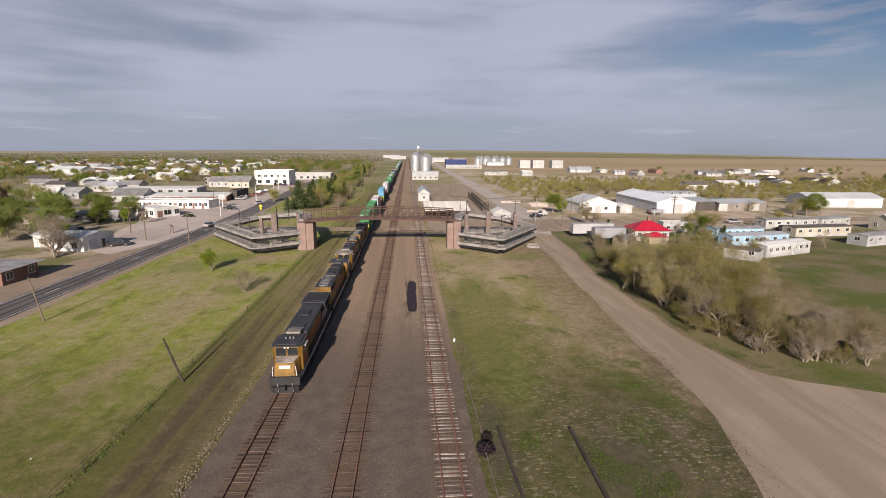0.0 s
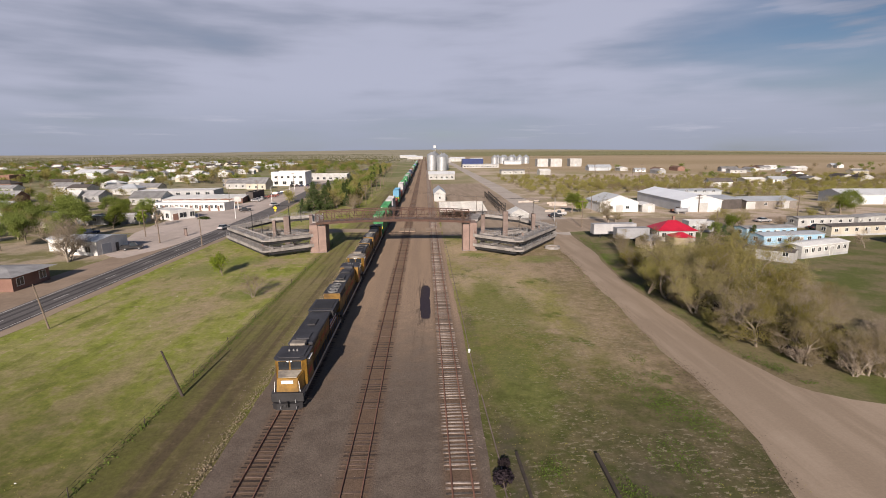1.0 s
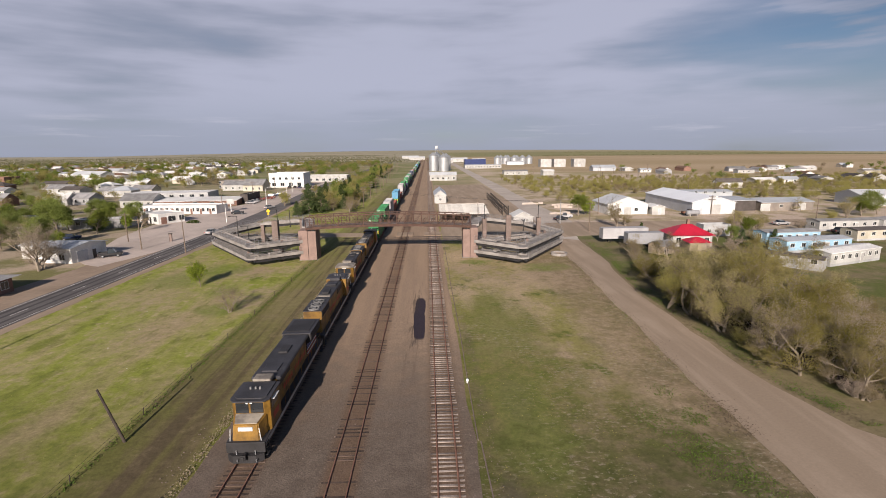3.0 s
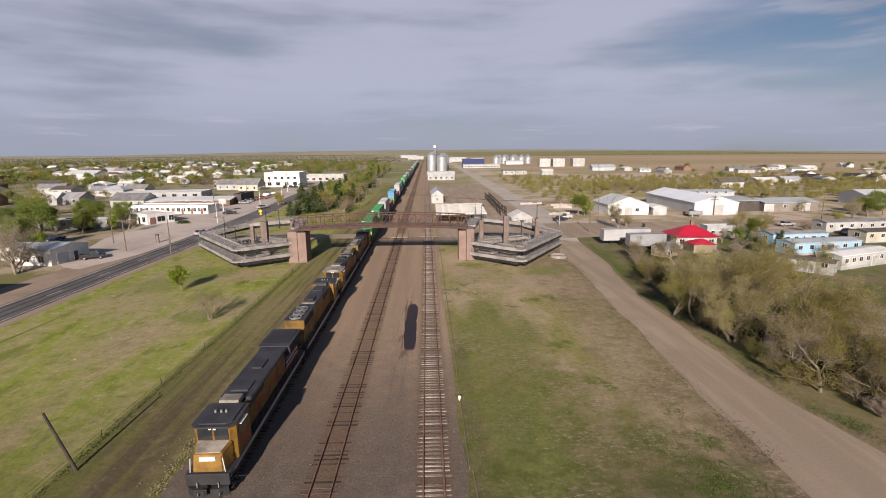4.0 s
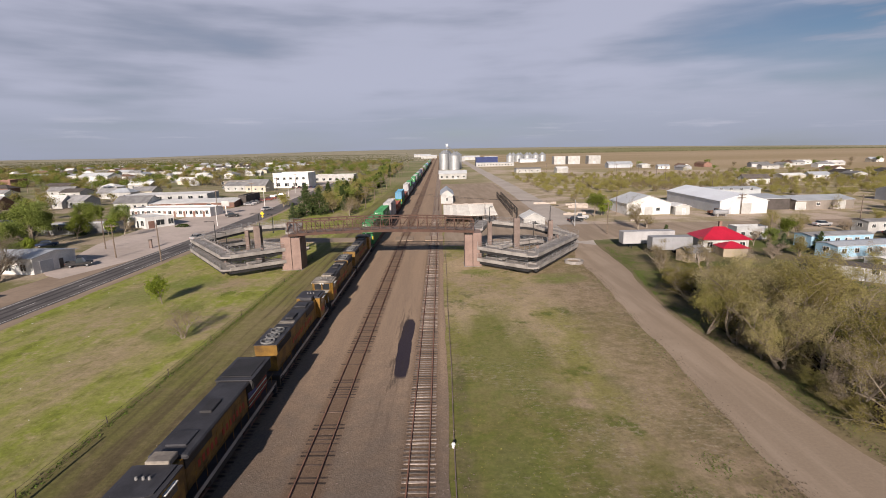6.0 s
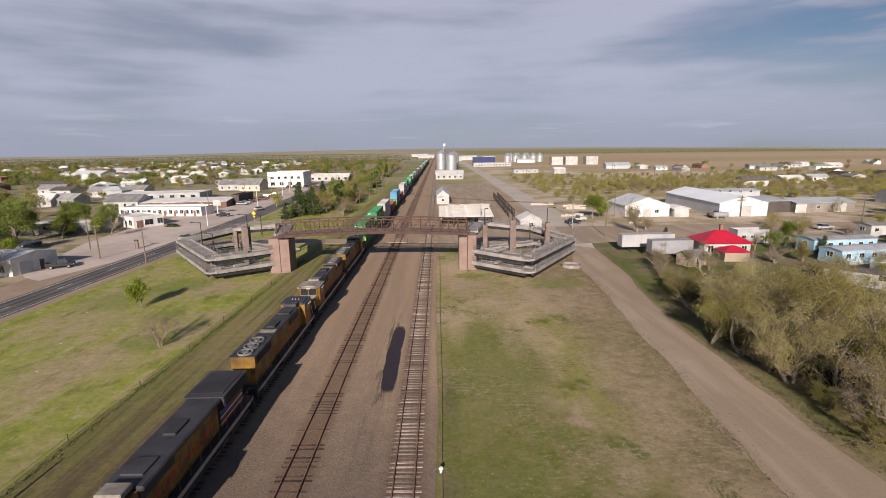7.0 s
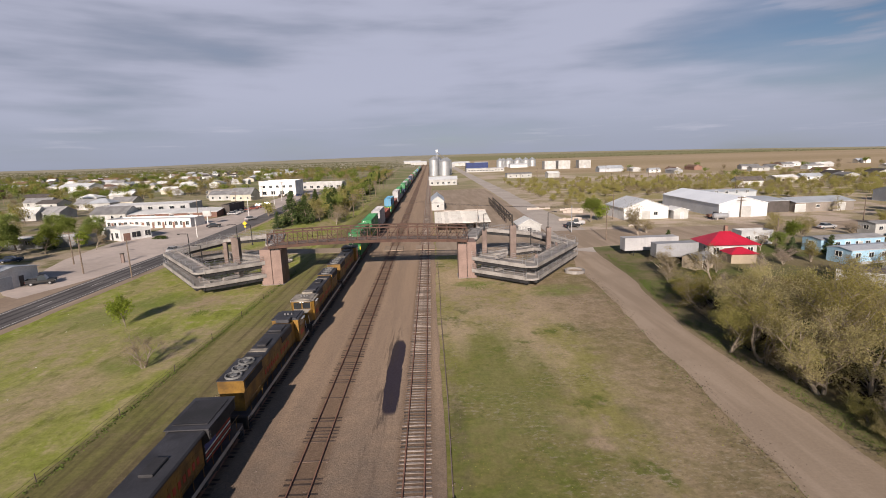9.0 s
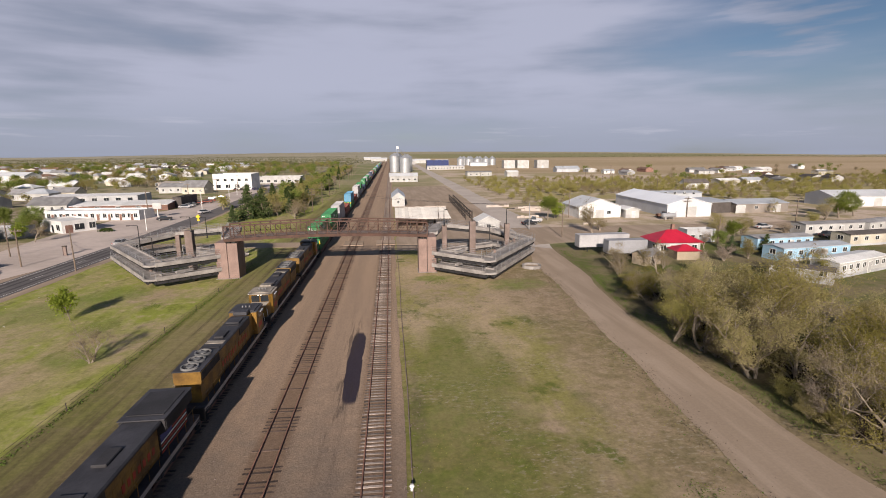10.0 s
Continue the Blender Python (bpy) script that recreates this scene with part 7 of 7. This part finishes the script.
rg = thing("concrete_ring", "round concrete planter ring on the grass", "planter", pose(34.2, 111.8, 0))
bm_ = bmesh.new()
n_ = 28
for k_ in range(n_):
    a0, a1 = k_ * math.tau / n_, (k_ + 1) * math.tau / n_
    q = []
    for zz in (-0.1, 0.55):
        for rr in (1.45, 1.75):
            for a in (a0, a1):
                q.append(bm_.verts.new((rr * math.cos(a), rr * math.sin(a), zz)))
    for f_ in ((0, 1, 5, 4), (2, 3, 7, 6), (4, 5, 7, 6)):
        bm_.faces.new([q[i] for i in f_])
bmesh.ops.remove_doubles(bm_, verts=bm_.verts, dist=0.001)
part("ring_wall", bm_, M["ramp"], rg)
bm_ = bmesh.new()
bmesh.ops.create_circle(bm_, cap_ends=True, segments=28, radius=1.5, matrix=Matrix.Translation((0, 0, 0.2)))
part("soil", bm_, M["dirt"], rg)


def car(x, y, rot, paint_key, label, pickup=False):
    c = thing("pickup" if pickup else "car", label, "pickup" if pickup else "car", pose(x, y, 0.03 if not (-56 < x < -49) else 0.05, 0, 0, rot), "cars")
    bm = bmesh.new()
    bx(bm, -2.25, 2.25, -0.88, 0.88, 0.35, 0.95, 0.14)
    part("body", bm, M[paint_key], c)
    bm = bmesh.new()
    lo = [(-1.5, -0.8), (1.0, -0.8), (1.0, 0.8), (-1.5, 0.8)] if not pickup else [(-0.4, -0.8), (1.1, -0.8), (1.1, 0.8), (-0.4, 0.8)]
    hi = [(-1.0, -0.66), (0.35, -0.66), (0.35, 0.66), (-1.0, 0.66)] if not pickup else [(-0.25, -0.68), (0.6, -0.68), (0.6, 0.68), (-0.25, 0.68)]
    top = 1.45 if not pickup else 1.75
    a = [bm.verts.new((u, v, 0.9)) for u, v in lo]
    b = [bm.verts.new((u, v, top)) for u, v in hi]
    bm.faces.new(b), bm.faces.new(a[::-1])
    for i in range(4):
        bm.faces.new((a[i], a[(i + 1) % 4], b[(i + 1) % 4], b[i]))
    part("greenhouse", bm, M["glass"], c)
    bm = bmesh.new()
    bx(bm, hi[0][0] - 0.03, hi[1][0] + 0.03, -0.69, 0.69, top - 0.02, top + 0.04, 0.02)
    part("roof", bm, M[paint_key], c)
    for u in (-1.4, 1.4):
        for v in (-0.8, 0.8):
            bm = bmesh.new()
            rod(bm, (u, v - 0.11, 0.33), (u, v + 0.11, 0.33), 0.33, n=16)
            wh = part("wheel", bm, M["tyre"], c)
            bm = bmesh.new()
            s = 0.12 if v > 0 else -0.12
            rod(bm, (u, v + s * 0.5, 0.33), (u, v + s, 0.33), 0.18, n=10)
            part("rim", bm, M["galv"], wh)
    for v in (-0.62, 0.62):
        bm = bmesh.new()
        bx(bm, 2.2, 2.27, v - 0.18, v + 0.18, 0.62, 0.78)
        part("headlight", bm, M["mark_white"], c)
        bm = bmesh.new()
        bx(bm, -2.27, -2.2, v - 0.15, v + 0.15, 0.65, 0.8)
        part("tail_light", bm, M["red_stripe"], c)
    if pickup:
        bm = bmesh.new()
        for v in (-0.84, 0.84):
            bx(bm, -2.2, -0.45, v - 0.05, v + 0.05, 0.9, 1.12)
        bx(bm, -2.24, -2.15, -0.85, 0.85, 0.9, 1.12)
        part("cargo_bed", bm, M[paint_key], c)


car(-53.9, 146.0, 80, "c_white", "white car driving along the highway")
car(-63.4, 117.2, 25, "loco_dark", "dark pickup parked beside the garage", True)
car(-63.5, 190, 20, "loco_dark", "dark car parked on the forecourt")
car(-80.5, 196.5, 0, "loco_dark", "dark car parked at the motel")
car(-75.5, 196.2, 5, "c_white", "white car parked at the motel")
car(-57.5, 207, 60, "c_white", "white car pulling onto the highway")
for k_ in range(9):
    car(-71.5 + rng.uniform(-1, 1), 226 + k_ * 5.2, rng.uniform(-10, 10), rng.choice(("c_white", "loco_dark", "c_red", "c_grey", "c_navy")), "car parked in a row at the shops")
for k_ in range(6):
    car(-80 + k_ * 3.2, 318 + rng.uniform(-2, 2), 90, rng.choice(("c_white", "loco_dark", "c_navy", "c_grey")), "car parked before the white block")
car(48.5, 163, 10, "loco_dark", "dark car by the side street")
car(51.5, 168, 170, "c_white", "white pickup by the side street", True)
car(114, 138.8 - 6, 10, "loco_dark", "dark car beside the mobile homes")
car(108.5, 147, 5, "c_white", "white car beside the mobile homes")
car(140, 181, 0, "loco_dark", "dark pickup before the tan shed", True)
car(95.0, 172.5, 0, "well", "old rusty truck in the workshop yard", True)
car(-88, 140, 30, "c_navy", "dark car parked under trees")

# low evergreen shrubs on the forecourt
def shrub(x, y, rx, ry, h, key="needle", label="clipped dark shrub on the forecourt", n=500):
    r = random.Random(int(x * 7 + y))
    v, f = [], []
    for _ in range(n):
        a, t = r.uniform(0, math.tau), r.random() ** 0.4
        z = h * r.random() ** 0.8
        k = t * math.sqrt(max(0.05, 1 - (z / h) ** 2))
        leaf(v, f, Vector((rx * k * math.cos(a), ry * k * math.sin(a), z)), r.uniform(0.12, 0.24), r)
    ob = new("shrub", raw("shrub", v, f, M[key]))
    ob.location = (x, y, 0)
    tagged(ob, label, "shrub", "shrubs")


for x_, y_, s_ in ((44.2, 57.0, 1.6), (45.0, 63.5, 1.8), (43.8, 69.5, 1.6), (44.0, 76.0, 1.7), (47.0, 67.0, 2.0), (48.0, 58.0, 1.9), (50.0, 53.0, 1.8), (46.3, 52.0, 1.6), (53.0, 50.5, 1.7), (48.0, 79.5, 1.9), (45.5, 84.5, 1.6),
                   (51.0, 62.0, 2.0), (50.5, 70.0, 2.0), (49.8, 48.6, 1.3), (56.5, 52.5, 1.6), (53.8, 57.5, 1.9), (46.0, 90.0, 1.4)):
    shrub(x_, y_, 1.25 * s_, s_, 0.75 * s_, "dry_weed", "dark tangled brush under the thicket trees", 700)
shrub(-69.5, 168.5, 2.4, 1.2, 0.9)
shrub(-92, 171, 2.2, 1.2, 1.0)
shrub(-95, 175, 1.8, 1.2, 1.0)
for x_, y_, s_ in ((10.3, 33.2, 0.75), (10.6, 34.8, 0.4)):
    shrub(x_, y_, s_, s_ * 1.2, s_ * 0.7, "dry_weed", "dark dead weed clump beside the line", 260)

# edging and old rail lying along the east side of the bed, then two thin dark bars
edging = thing("edging_rail", "thin dusty pipe lying along the edge of the bed", "pipe")
for k_ in range(9):
    y0 = 22 + k_ * 11.5
    bm_ = bmesh.new()
    x0, x1 = 9.95 + 0.06 * math.sin(k_ * 1.9), 9.95 + 0.06 * math.sin((k_ + 1) * 1.9)
    beam(bm_, (x0 + (0.35 if y0 < 40 else 0), y0, 0.1), (x1 + (0.2 if y0 < 34 else 0), y0 + 11.3, 0.08), 0.07, 0.14)
    part("rail_length", bm_, M["column"], edging)
# long thin dark bars flat on the ground
bar_ = new("timber_baulk", mesh_of("timber_baulk", (lambda b: (beam(b, (17.35, 26.0, 0.12), (17.6, 35.5, 0.12), 0.26, 0.24), b)[1])(bmesh.new()), M["dark_wood"]))
tagged(bar_, "thin dark bar lying in the grass", "timber")
bar2 = new("timber_baulk", mesh_of("timber_baulk", (lambda b: (beam(b, (11.95, 25, 0.12), (11.7, 36, 0.12), 0.2, 0.2), b)[1])(bmesh.new()), M["dark_wood"]))
tagged(bar2, "thin dark bar lying beside the rail", "timber")
valve = thing("ground_valve", "small white capped valve stand beside the track", "valve", pose(9.85, 54.5, 0.05))
bm_ = bmesh.new()
rod(bm_, (0, 0, 0), (0, 0, 0.3), 0.1)
part("stand", bm_, M["mark_white"], valve)
bm_ = bmesh.new()
rod(bm_, (0, 0, 0.3), (0, 0, 0.42), 0.17, 0.1)
part("cap", bm_, M["mark_white"], valve)

# wire fence between the field and the line
fence = thing("wire_fence", "sagging dark wire fence on short posts", "fence")
for k_ in range(34):
    y0 = 24 + k_ * 2.9
    x0 = -19.2 + 0.015 * y0 + rng.uniform(-0.1, 0.1)
    if k_ % 3:
        continue
    bm_ = bmesh.new()
    rod(bm_, (x0, y0, -0.2), (x0 + rng.uniform(-0.15, 0.15), y0, 0.8 + rng.uniform(-0.2, 0.1)), 0.04, n=5)
    part("post", bm_, M["dark_wood"], fence)
for z_ in (0.3, 0.62):
    bm_ = bmesh.new()
    bent_rod(bm_, [(-19.2 + 0.015 * (24 + k * 2.9), 24 + k * 2.9, z_) for k in range(34)], 0.012)
    part("wire", bm_, M["dark_metal"], fence)
v_, f_ = [], []
r_ = random.Random(77)
for k_ in range(2600):
    y0 = r_.uniform(22, 122)
    c_ = Vector((-19.2 + 0.015 * y0 + r_.gauss(0.1, 0.24), y0, r_.uniform(0.01, 0.1)))
    leaf(v_, f_, c_, r_.uniform(0.04, 0.11), r_)
tagged(new("fence_weeds", raw("fence_weeds", v_, f_, M["leaf_weed"])), "dark weeds grown along the wire fence", "weeds", kind="stuff")

# low grass tufts over the near lots, and pale stones by the line
for key_, num_, xs_, sd_ in (("leaf_yellow", 4000, (-47, -20), 5), ("leaf_tan", 3000, (10.5, 31), 6), ("leaf_yellow", 3500, (10.5, 31), 8)):
    r_ = random.Random(sd_)
    v_, f_ = [], []
    while len(f_) < num_:
        x0, y0 = r_.uniform(*xs_), 24 + 95 * r_.random() ** 1.6
        k = noise.noise(Vector((x0 * 0.16, y0 * 0.12, sd_ * 3.1)))
        if k < r_.uniform(-0.25, 0.35):
            continue
        leaf(v_, f_, Vector((x0, y0, r_.uniform(0.0, 0.03))), r_.uniform(0.03, 0.075), r_)
    tagged(new("grass_tufts", raw("grass_tufts", v_, f_, M[key_])), "scattered low tufts of spring grass", "grass", kind="stuff")
# fresh green weeds near the dirt road and dry fringe along the ballast
r_ = random.Random(14)
v_, f_ = [], []
for cx, cy, rr, num_ in ((26.5, 42.5, 3.6, 1100), (28.0, 39.0, 2.4, 500), (23.5, 35.0, 3.0, 500), (24.5, 47.5, 2.4, 250), (27.6, 52.0, 1.6, 140), (18.5, 31.0, 2.2, 600), (28.2, 47.5, 1.6, 260), (14.0, 34.0, 1.6, 260), (21.0, 28.5, 2.6, 600), (16.0, 104.5, 2.6, 260), (-24.5, 96.0, 2.0, 200)):
    for _ in range(2 * num_):
        a = r_.uniform(0, math.tau)
        t = rr * r_.random() ** 0.6 * (0.75 + 0.5 * noise.noise(Vector((cx + math.cos(a) * 2, cy + math.sin(a) * 2, 3))))
        leaf(v_, f_, Vector((cx + t * math.cos(a), cy + 1.3 * t * math.sin(a), r_.uniform(0.0, 0.07))), r_.uniform(0.03, 0.08), r_)
tagged(new("green_weeds", raw("green_weeds", v_, f_, M["leaf_weed"])), "low patches of fresh green weeds on the lot", "weeds", kind="stuff")
v_, f_ = [], []
for k_ in range(16000):
    y0 = 22 + 110 * r_.random() ** 1.3
    k = 0.5 + noise.noise(Vector((3, y0 * 0.5, 1)))
    if r_.random() > k:
        continue
    leaf(v_, f_, Vector((-10.85 + r_.gauss(0, 0.22) - 0.003 * (y0 - 40), y0, r_.uniform(0.03, 0.16))), r_.uniform(0.03, 0.085), r_)
tagged(new("dry_fringe", raw("dry_fringe", v_, f_, M["leaf_tan"])), "dry tan grass fringe along the ballast edge", "grass", kind="stuff")
v_, f_ = [], []
r_ = random.Random(31)
for k_ in range(1500):
    side = r_.random()
    x0 = r_.uniform(-12.6, -10.2) if side < 0.4 else (r_.uniform(8.9, 11.2) if side < 0.85 else r_.uniform(-6.5, 3.0))
    y0 = 22 + 90 * r_.random() ** 1.5
    s = r_.uniform(0.02, 0.07)
    o = len(v_)
    v_ += [(x0 - s, y0, BED), (x0, y0 - s, BED), (x0 + s, y0, BED), (x0, y0 + s, BED), (x0 + r_.uniform(-.02, .02), y0, BED + s * 0.8)]
    f_ += [(o, o + 1, o + 4), (o + 1, o + 2, o + 4), (o + 2, o + 3, o + 4), (o + 3, o, o + 4)]
tagged(new("loose_stones", raw("loose_stones", v_, f_, M["column"])), "loose pale stones scattered over the bed", "stones", kind="stuff")

# small pale litter on the west field
r_ = random.Random(12)
v_, f_ = [], []
for k_ in range(16):
    x0, y0, q = r_.uniform(-46, -21), r_.uniform(30, 104), r_.uniform(0.05, 0.12)
    o = len(v_)
    v_ += [(x0 - q, y0, 0.0), (x0, y0 - 0.7 * q, 0.0), (x0 + q, y0, 0.0), (x0, y0 + 0.8 * q, 0.0), (x0 + 0.2 * q, y0, 0.5 * q)]
    f_ += [(o, o + 1, o + 4), (o + 1, o + 2, o + 4), (o + 2, o + 3, o + 4), (o + 3, o, o + 4)]
tagged(new("pale_litter", raw("pale_litter", v_, f_, M["trim"])), "small pale scraps of litter on the grass", "litter", kind="stuff")

# far woods and shelter belts out to the horizon
v_, f_ = [], []
r_ = random.Random(99)
def belt(x0, y0, x1, y1, n, h, deep):
    for _ in range(n):
        t = r_.random()
        x, y = x0 + (x1 - x0) * t + r_.gauss(0, deep), y0 + (y1 - y0) * t + r_.gauss(0, deep)
        c = Vector((x, y, ground_height(x, y) + h * r_.random() ** 1.4 * (0.6 + 0.4 * noise.noise(Vector((x * 0.01, y * 0.01, 0))))))
        leaf(v_, f_, c, h * r_.uniform(0.12, 0.30), r_)


belt(-1000, 790, -90, 880, 9000, 6.5, 22)
belt(-950, 960, -60, 1030, 5000, 8, 45)
belt(-1300, 1560, -80, 1640, 3500, 8, 45)
belt(-1600, 1260, -80, 1330, 7000, 6, 20)
belt(-2600, 2050, -200, 2150, 7000, 7, 30)
belt(400, 1750, 2600, 1600, 4500, 6, 40)
belt(700, 2700, 3200, 2400, 4500, 6, 80)
tagged(new("far_woods", raw("far_woods", v_, f_, M["leaf_far"])), "far belts of trees along the horizon", "woods", kind="stuff")

# level crossing beyond the bridge
xing = thing("level_crossing", "dusty brown crossing panels between the rails", "level crossing", kind="structure")
for tx_ in TRACKS:
    for a_, b_ in ((-0.66, 0.66), (-2.4, -0.86), (0.86, 2.4)):
        for k_ in range(3):
            bm_ = bmesh.new()
            bx(bm_, tx_ + a_, tx_ + b_, 148.2 + k_ * 2.1, 150.24 + k_ * 2.1, 0.0, 0.235, 0.02)
            part("panel", bm_, M["verge"], xing)
ribbon("crossing_road", [(-48.6, 139.5), (-30, 138.5), (-10.4, 137.6)], [(-48.4, 146), (-30, 144.8), (-10.4, 143.4)], 0.05, 0.2, M["dirt"], "pale dirt approach to the level crossing", "road", 0.4, 31)
ribbon("crossing_road", [(10.2, 137.4), (25, 136.5), (41, 135)], [(10.2, 143.2), (25, 142.6), (43, 141.5)], 0.045, 0.2, M["dirt"], "pale dirt approach to the level crossing", "road", 0.4, 33)

# overhead cables across the line
def cable(p, q, sag, r=0.03):
    p, q = Vector(p), Vector(q)
    bm = bmesh.new()
    n = 18
    pts = [p.lerp(q, k / n) - Vector((0, 0, sag * 4 * (k / n) * (1 - k / n))) for k in range(n + 1)]
    rings = []
    for c in pts:
        rings.append([bm.verts.new(c + Vector((0, r * math.cos(a * math.tau / 4), r * math.sin(a * math.tau / 4)))) for a in range(4)])
    for r0, r1 in zip(rings, rings[1:]):
        for i in range(4):
            bm.faces.new((r0[i], r0[(i + 1) % 4], r1[(i + 1) % 4], r1[i]))
    ob = new("overhead_cable", mesh_of("overhead_cable", bm, M["dark_metal"]))
    tagged(ob, "thin dark overhead cable slung between poles", "cable", "overhead cables")


cable((-18.9, 206, 8.3), (50.6, 141.7, 7.7), 1.2)
cable((-18.9, 206, 7.5), (46.1, 155, 7.0), 1.2)
cable((50.6, 141.7, 7.7), (65.3, 176.7, 7.6), 0.7)
cable((-61.2, 125, 7.0), (-70.2, 135, 7.1), 0.3)
for k_ in range(5):
    for u_ in (-1.05, 1.05):
        cable((-19.5 - k_ * 0.75 + u_, 206 + k_ * 31, 8.2), (-20.25 - k_ * 0.75 + u_, 237 + k_ * 31, 8.2), 0.6)

# dark weeds along the edges of the dirt road
r_ = random.Random(55)
v_, f_ = [], []
EDGE_L = [(31.5, 48), (31.9, 57), (33.0, 72), (33.8, 86), (35.4, 101)]
EDGE_R = [(41.5, 45.5), (39.3, 52), (39.3, 72), (39.6, 85), (41, 96), (43, 106), (44.5, 126)]
for line, num_, wd in ((EDGE_L, 1100, 1.1), (EDGE_R, 12000, 1.1)):
    for _ in range(num_):
        i = r_.randrange(len(line) - 1)
        t = r_.random()
        x0, y0 = line[i][0] + (line[i + 1][0] - line[i][0]) * t, line[i][1] + (line[i + 1][1] - line[i][1]) * t
        off = abs(r_.gauss(0, wd)) if line is EDGE_R else -abs(r_.gauss(0.2, wd))
        if noise.noise(Vector((x0 * 0.4, y0 * 0.4, 2))) < r_.uniform(-0.5, 0.3):
            continue
        leaf(v_, f_, Vector((x0 + off, y0, r_.uniform(0.0, 0.1))), r_.uniform(0.03, 0.085), r_)
tagged(new("roadside_weeds", raw("roadside_weeds", v_, f_, M["leaf_weed"])), "low green weeds along the dirt road edges", "weeds", kind="stuff")

# straw and dead stalks strewn along both edges of the dirt road
r_ = random.Random(66)
v_, f_ = [], []
EDGE_N = [(26.5, 22), (29.4, 31.8), (31.5, 41.5), (31.5, 48), (31.9, 57), (33.0, 72), (33.8, 86), (35.4, 101), (35.5, 113)]
for line, num_, wd in ((EDGE_N, 9000, 0.75), (EDGE_R, 5000, 0.5)):
    for _ in range(num_):
        i = r_.randrange(len(line) - 1)
        t = r_.random()
        x0, y0 = line[i][0] + (line[i + 1][0] - line[i][0]) * t, line[i][1] + (line[i + 1][1] - line[i][1]) * t
        if noise.noise(Vector((x0 * 0.3, y0 * 0.3, 8))) < r_.uniform(-0.5, 0.4):
            continue
        leaf(v_, f_, Vector((x0 + r_.gauss(-0.3 if line is EDGE_N else 0.3, wd), y0, r_.uniform(0.0, 0.05))), r_.uniform(0.03, 0.09), r_)
tagged(new("road_edge_straw", raw("road_edge_straw", v_, f_, M["dry_stalk"])), "dead brown stalks along the dirt road edges", "weeds", kind="stuff")

# the plan in metres: all but the railway is drawn out by its unit
for ob_ in list(bpy.data.objects):
    if ob_.parent is None and ob_.type in ("MESH", "EMPTY") and ob_.name.split(".")[0] not in ("railway_track", "locomotive", "well_wagon", "freight_container", "level_crossing"):
        ob_.matrix_basis = Matrix.Scale(PLOT, 4) @ ob_.matrix_basis
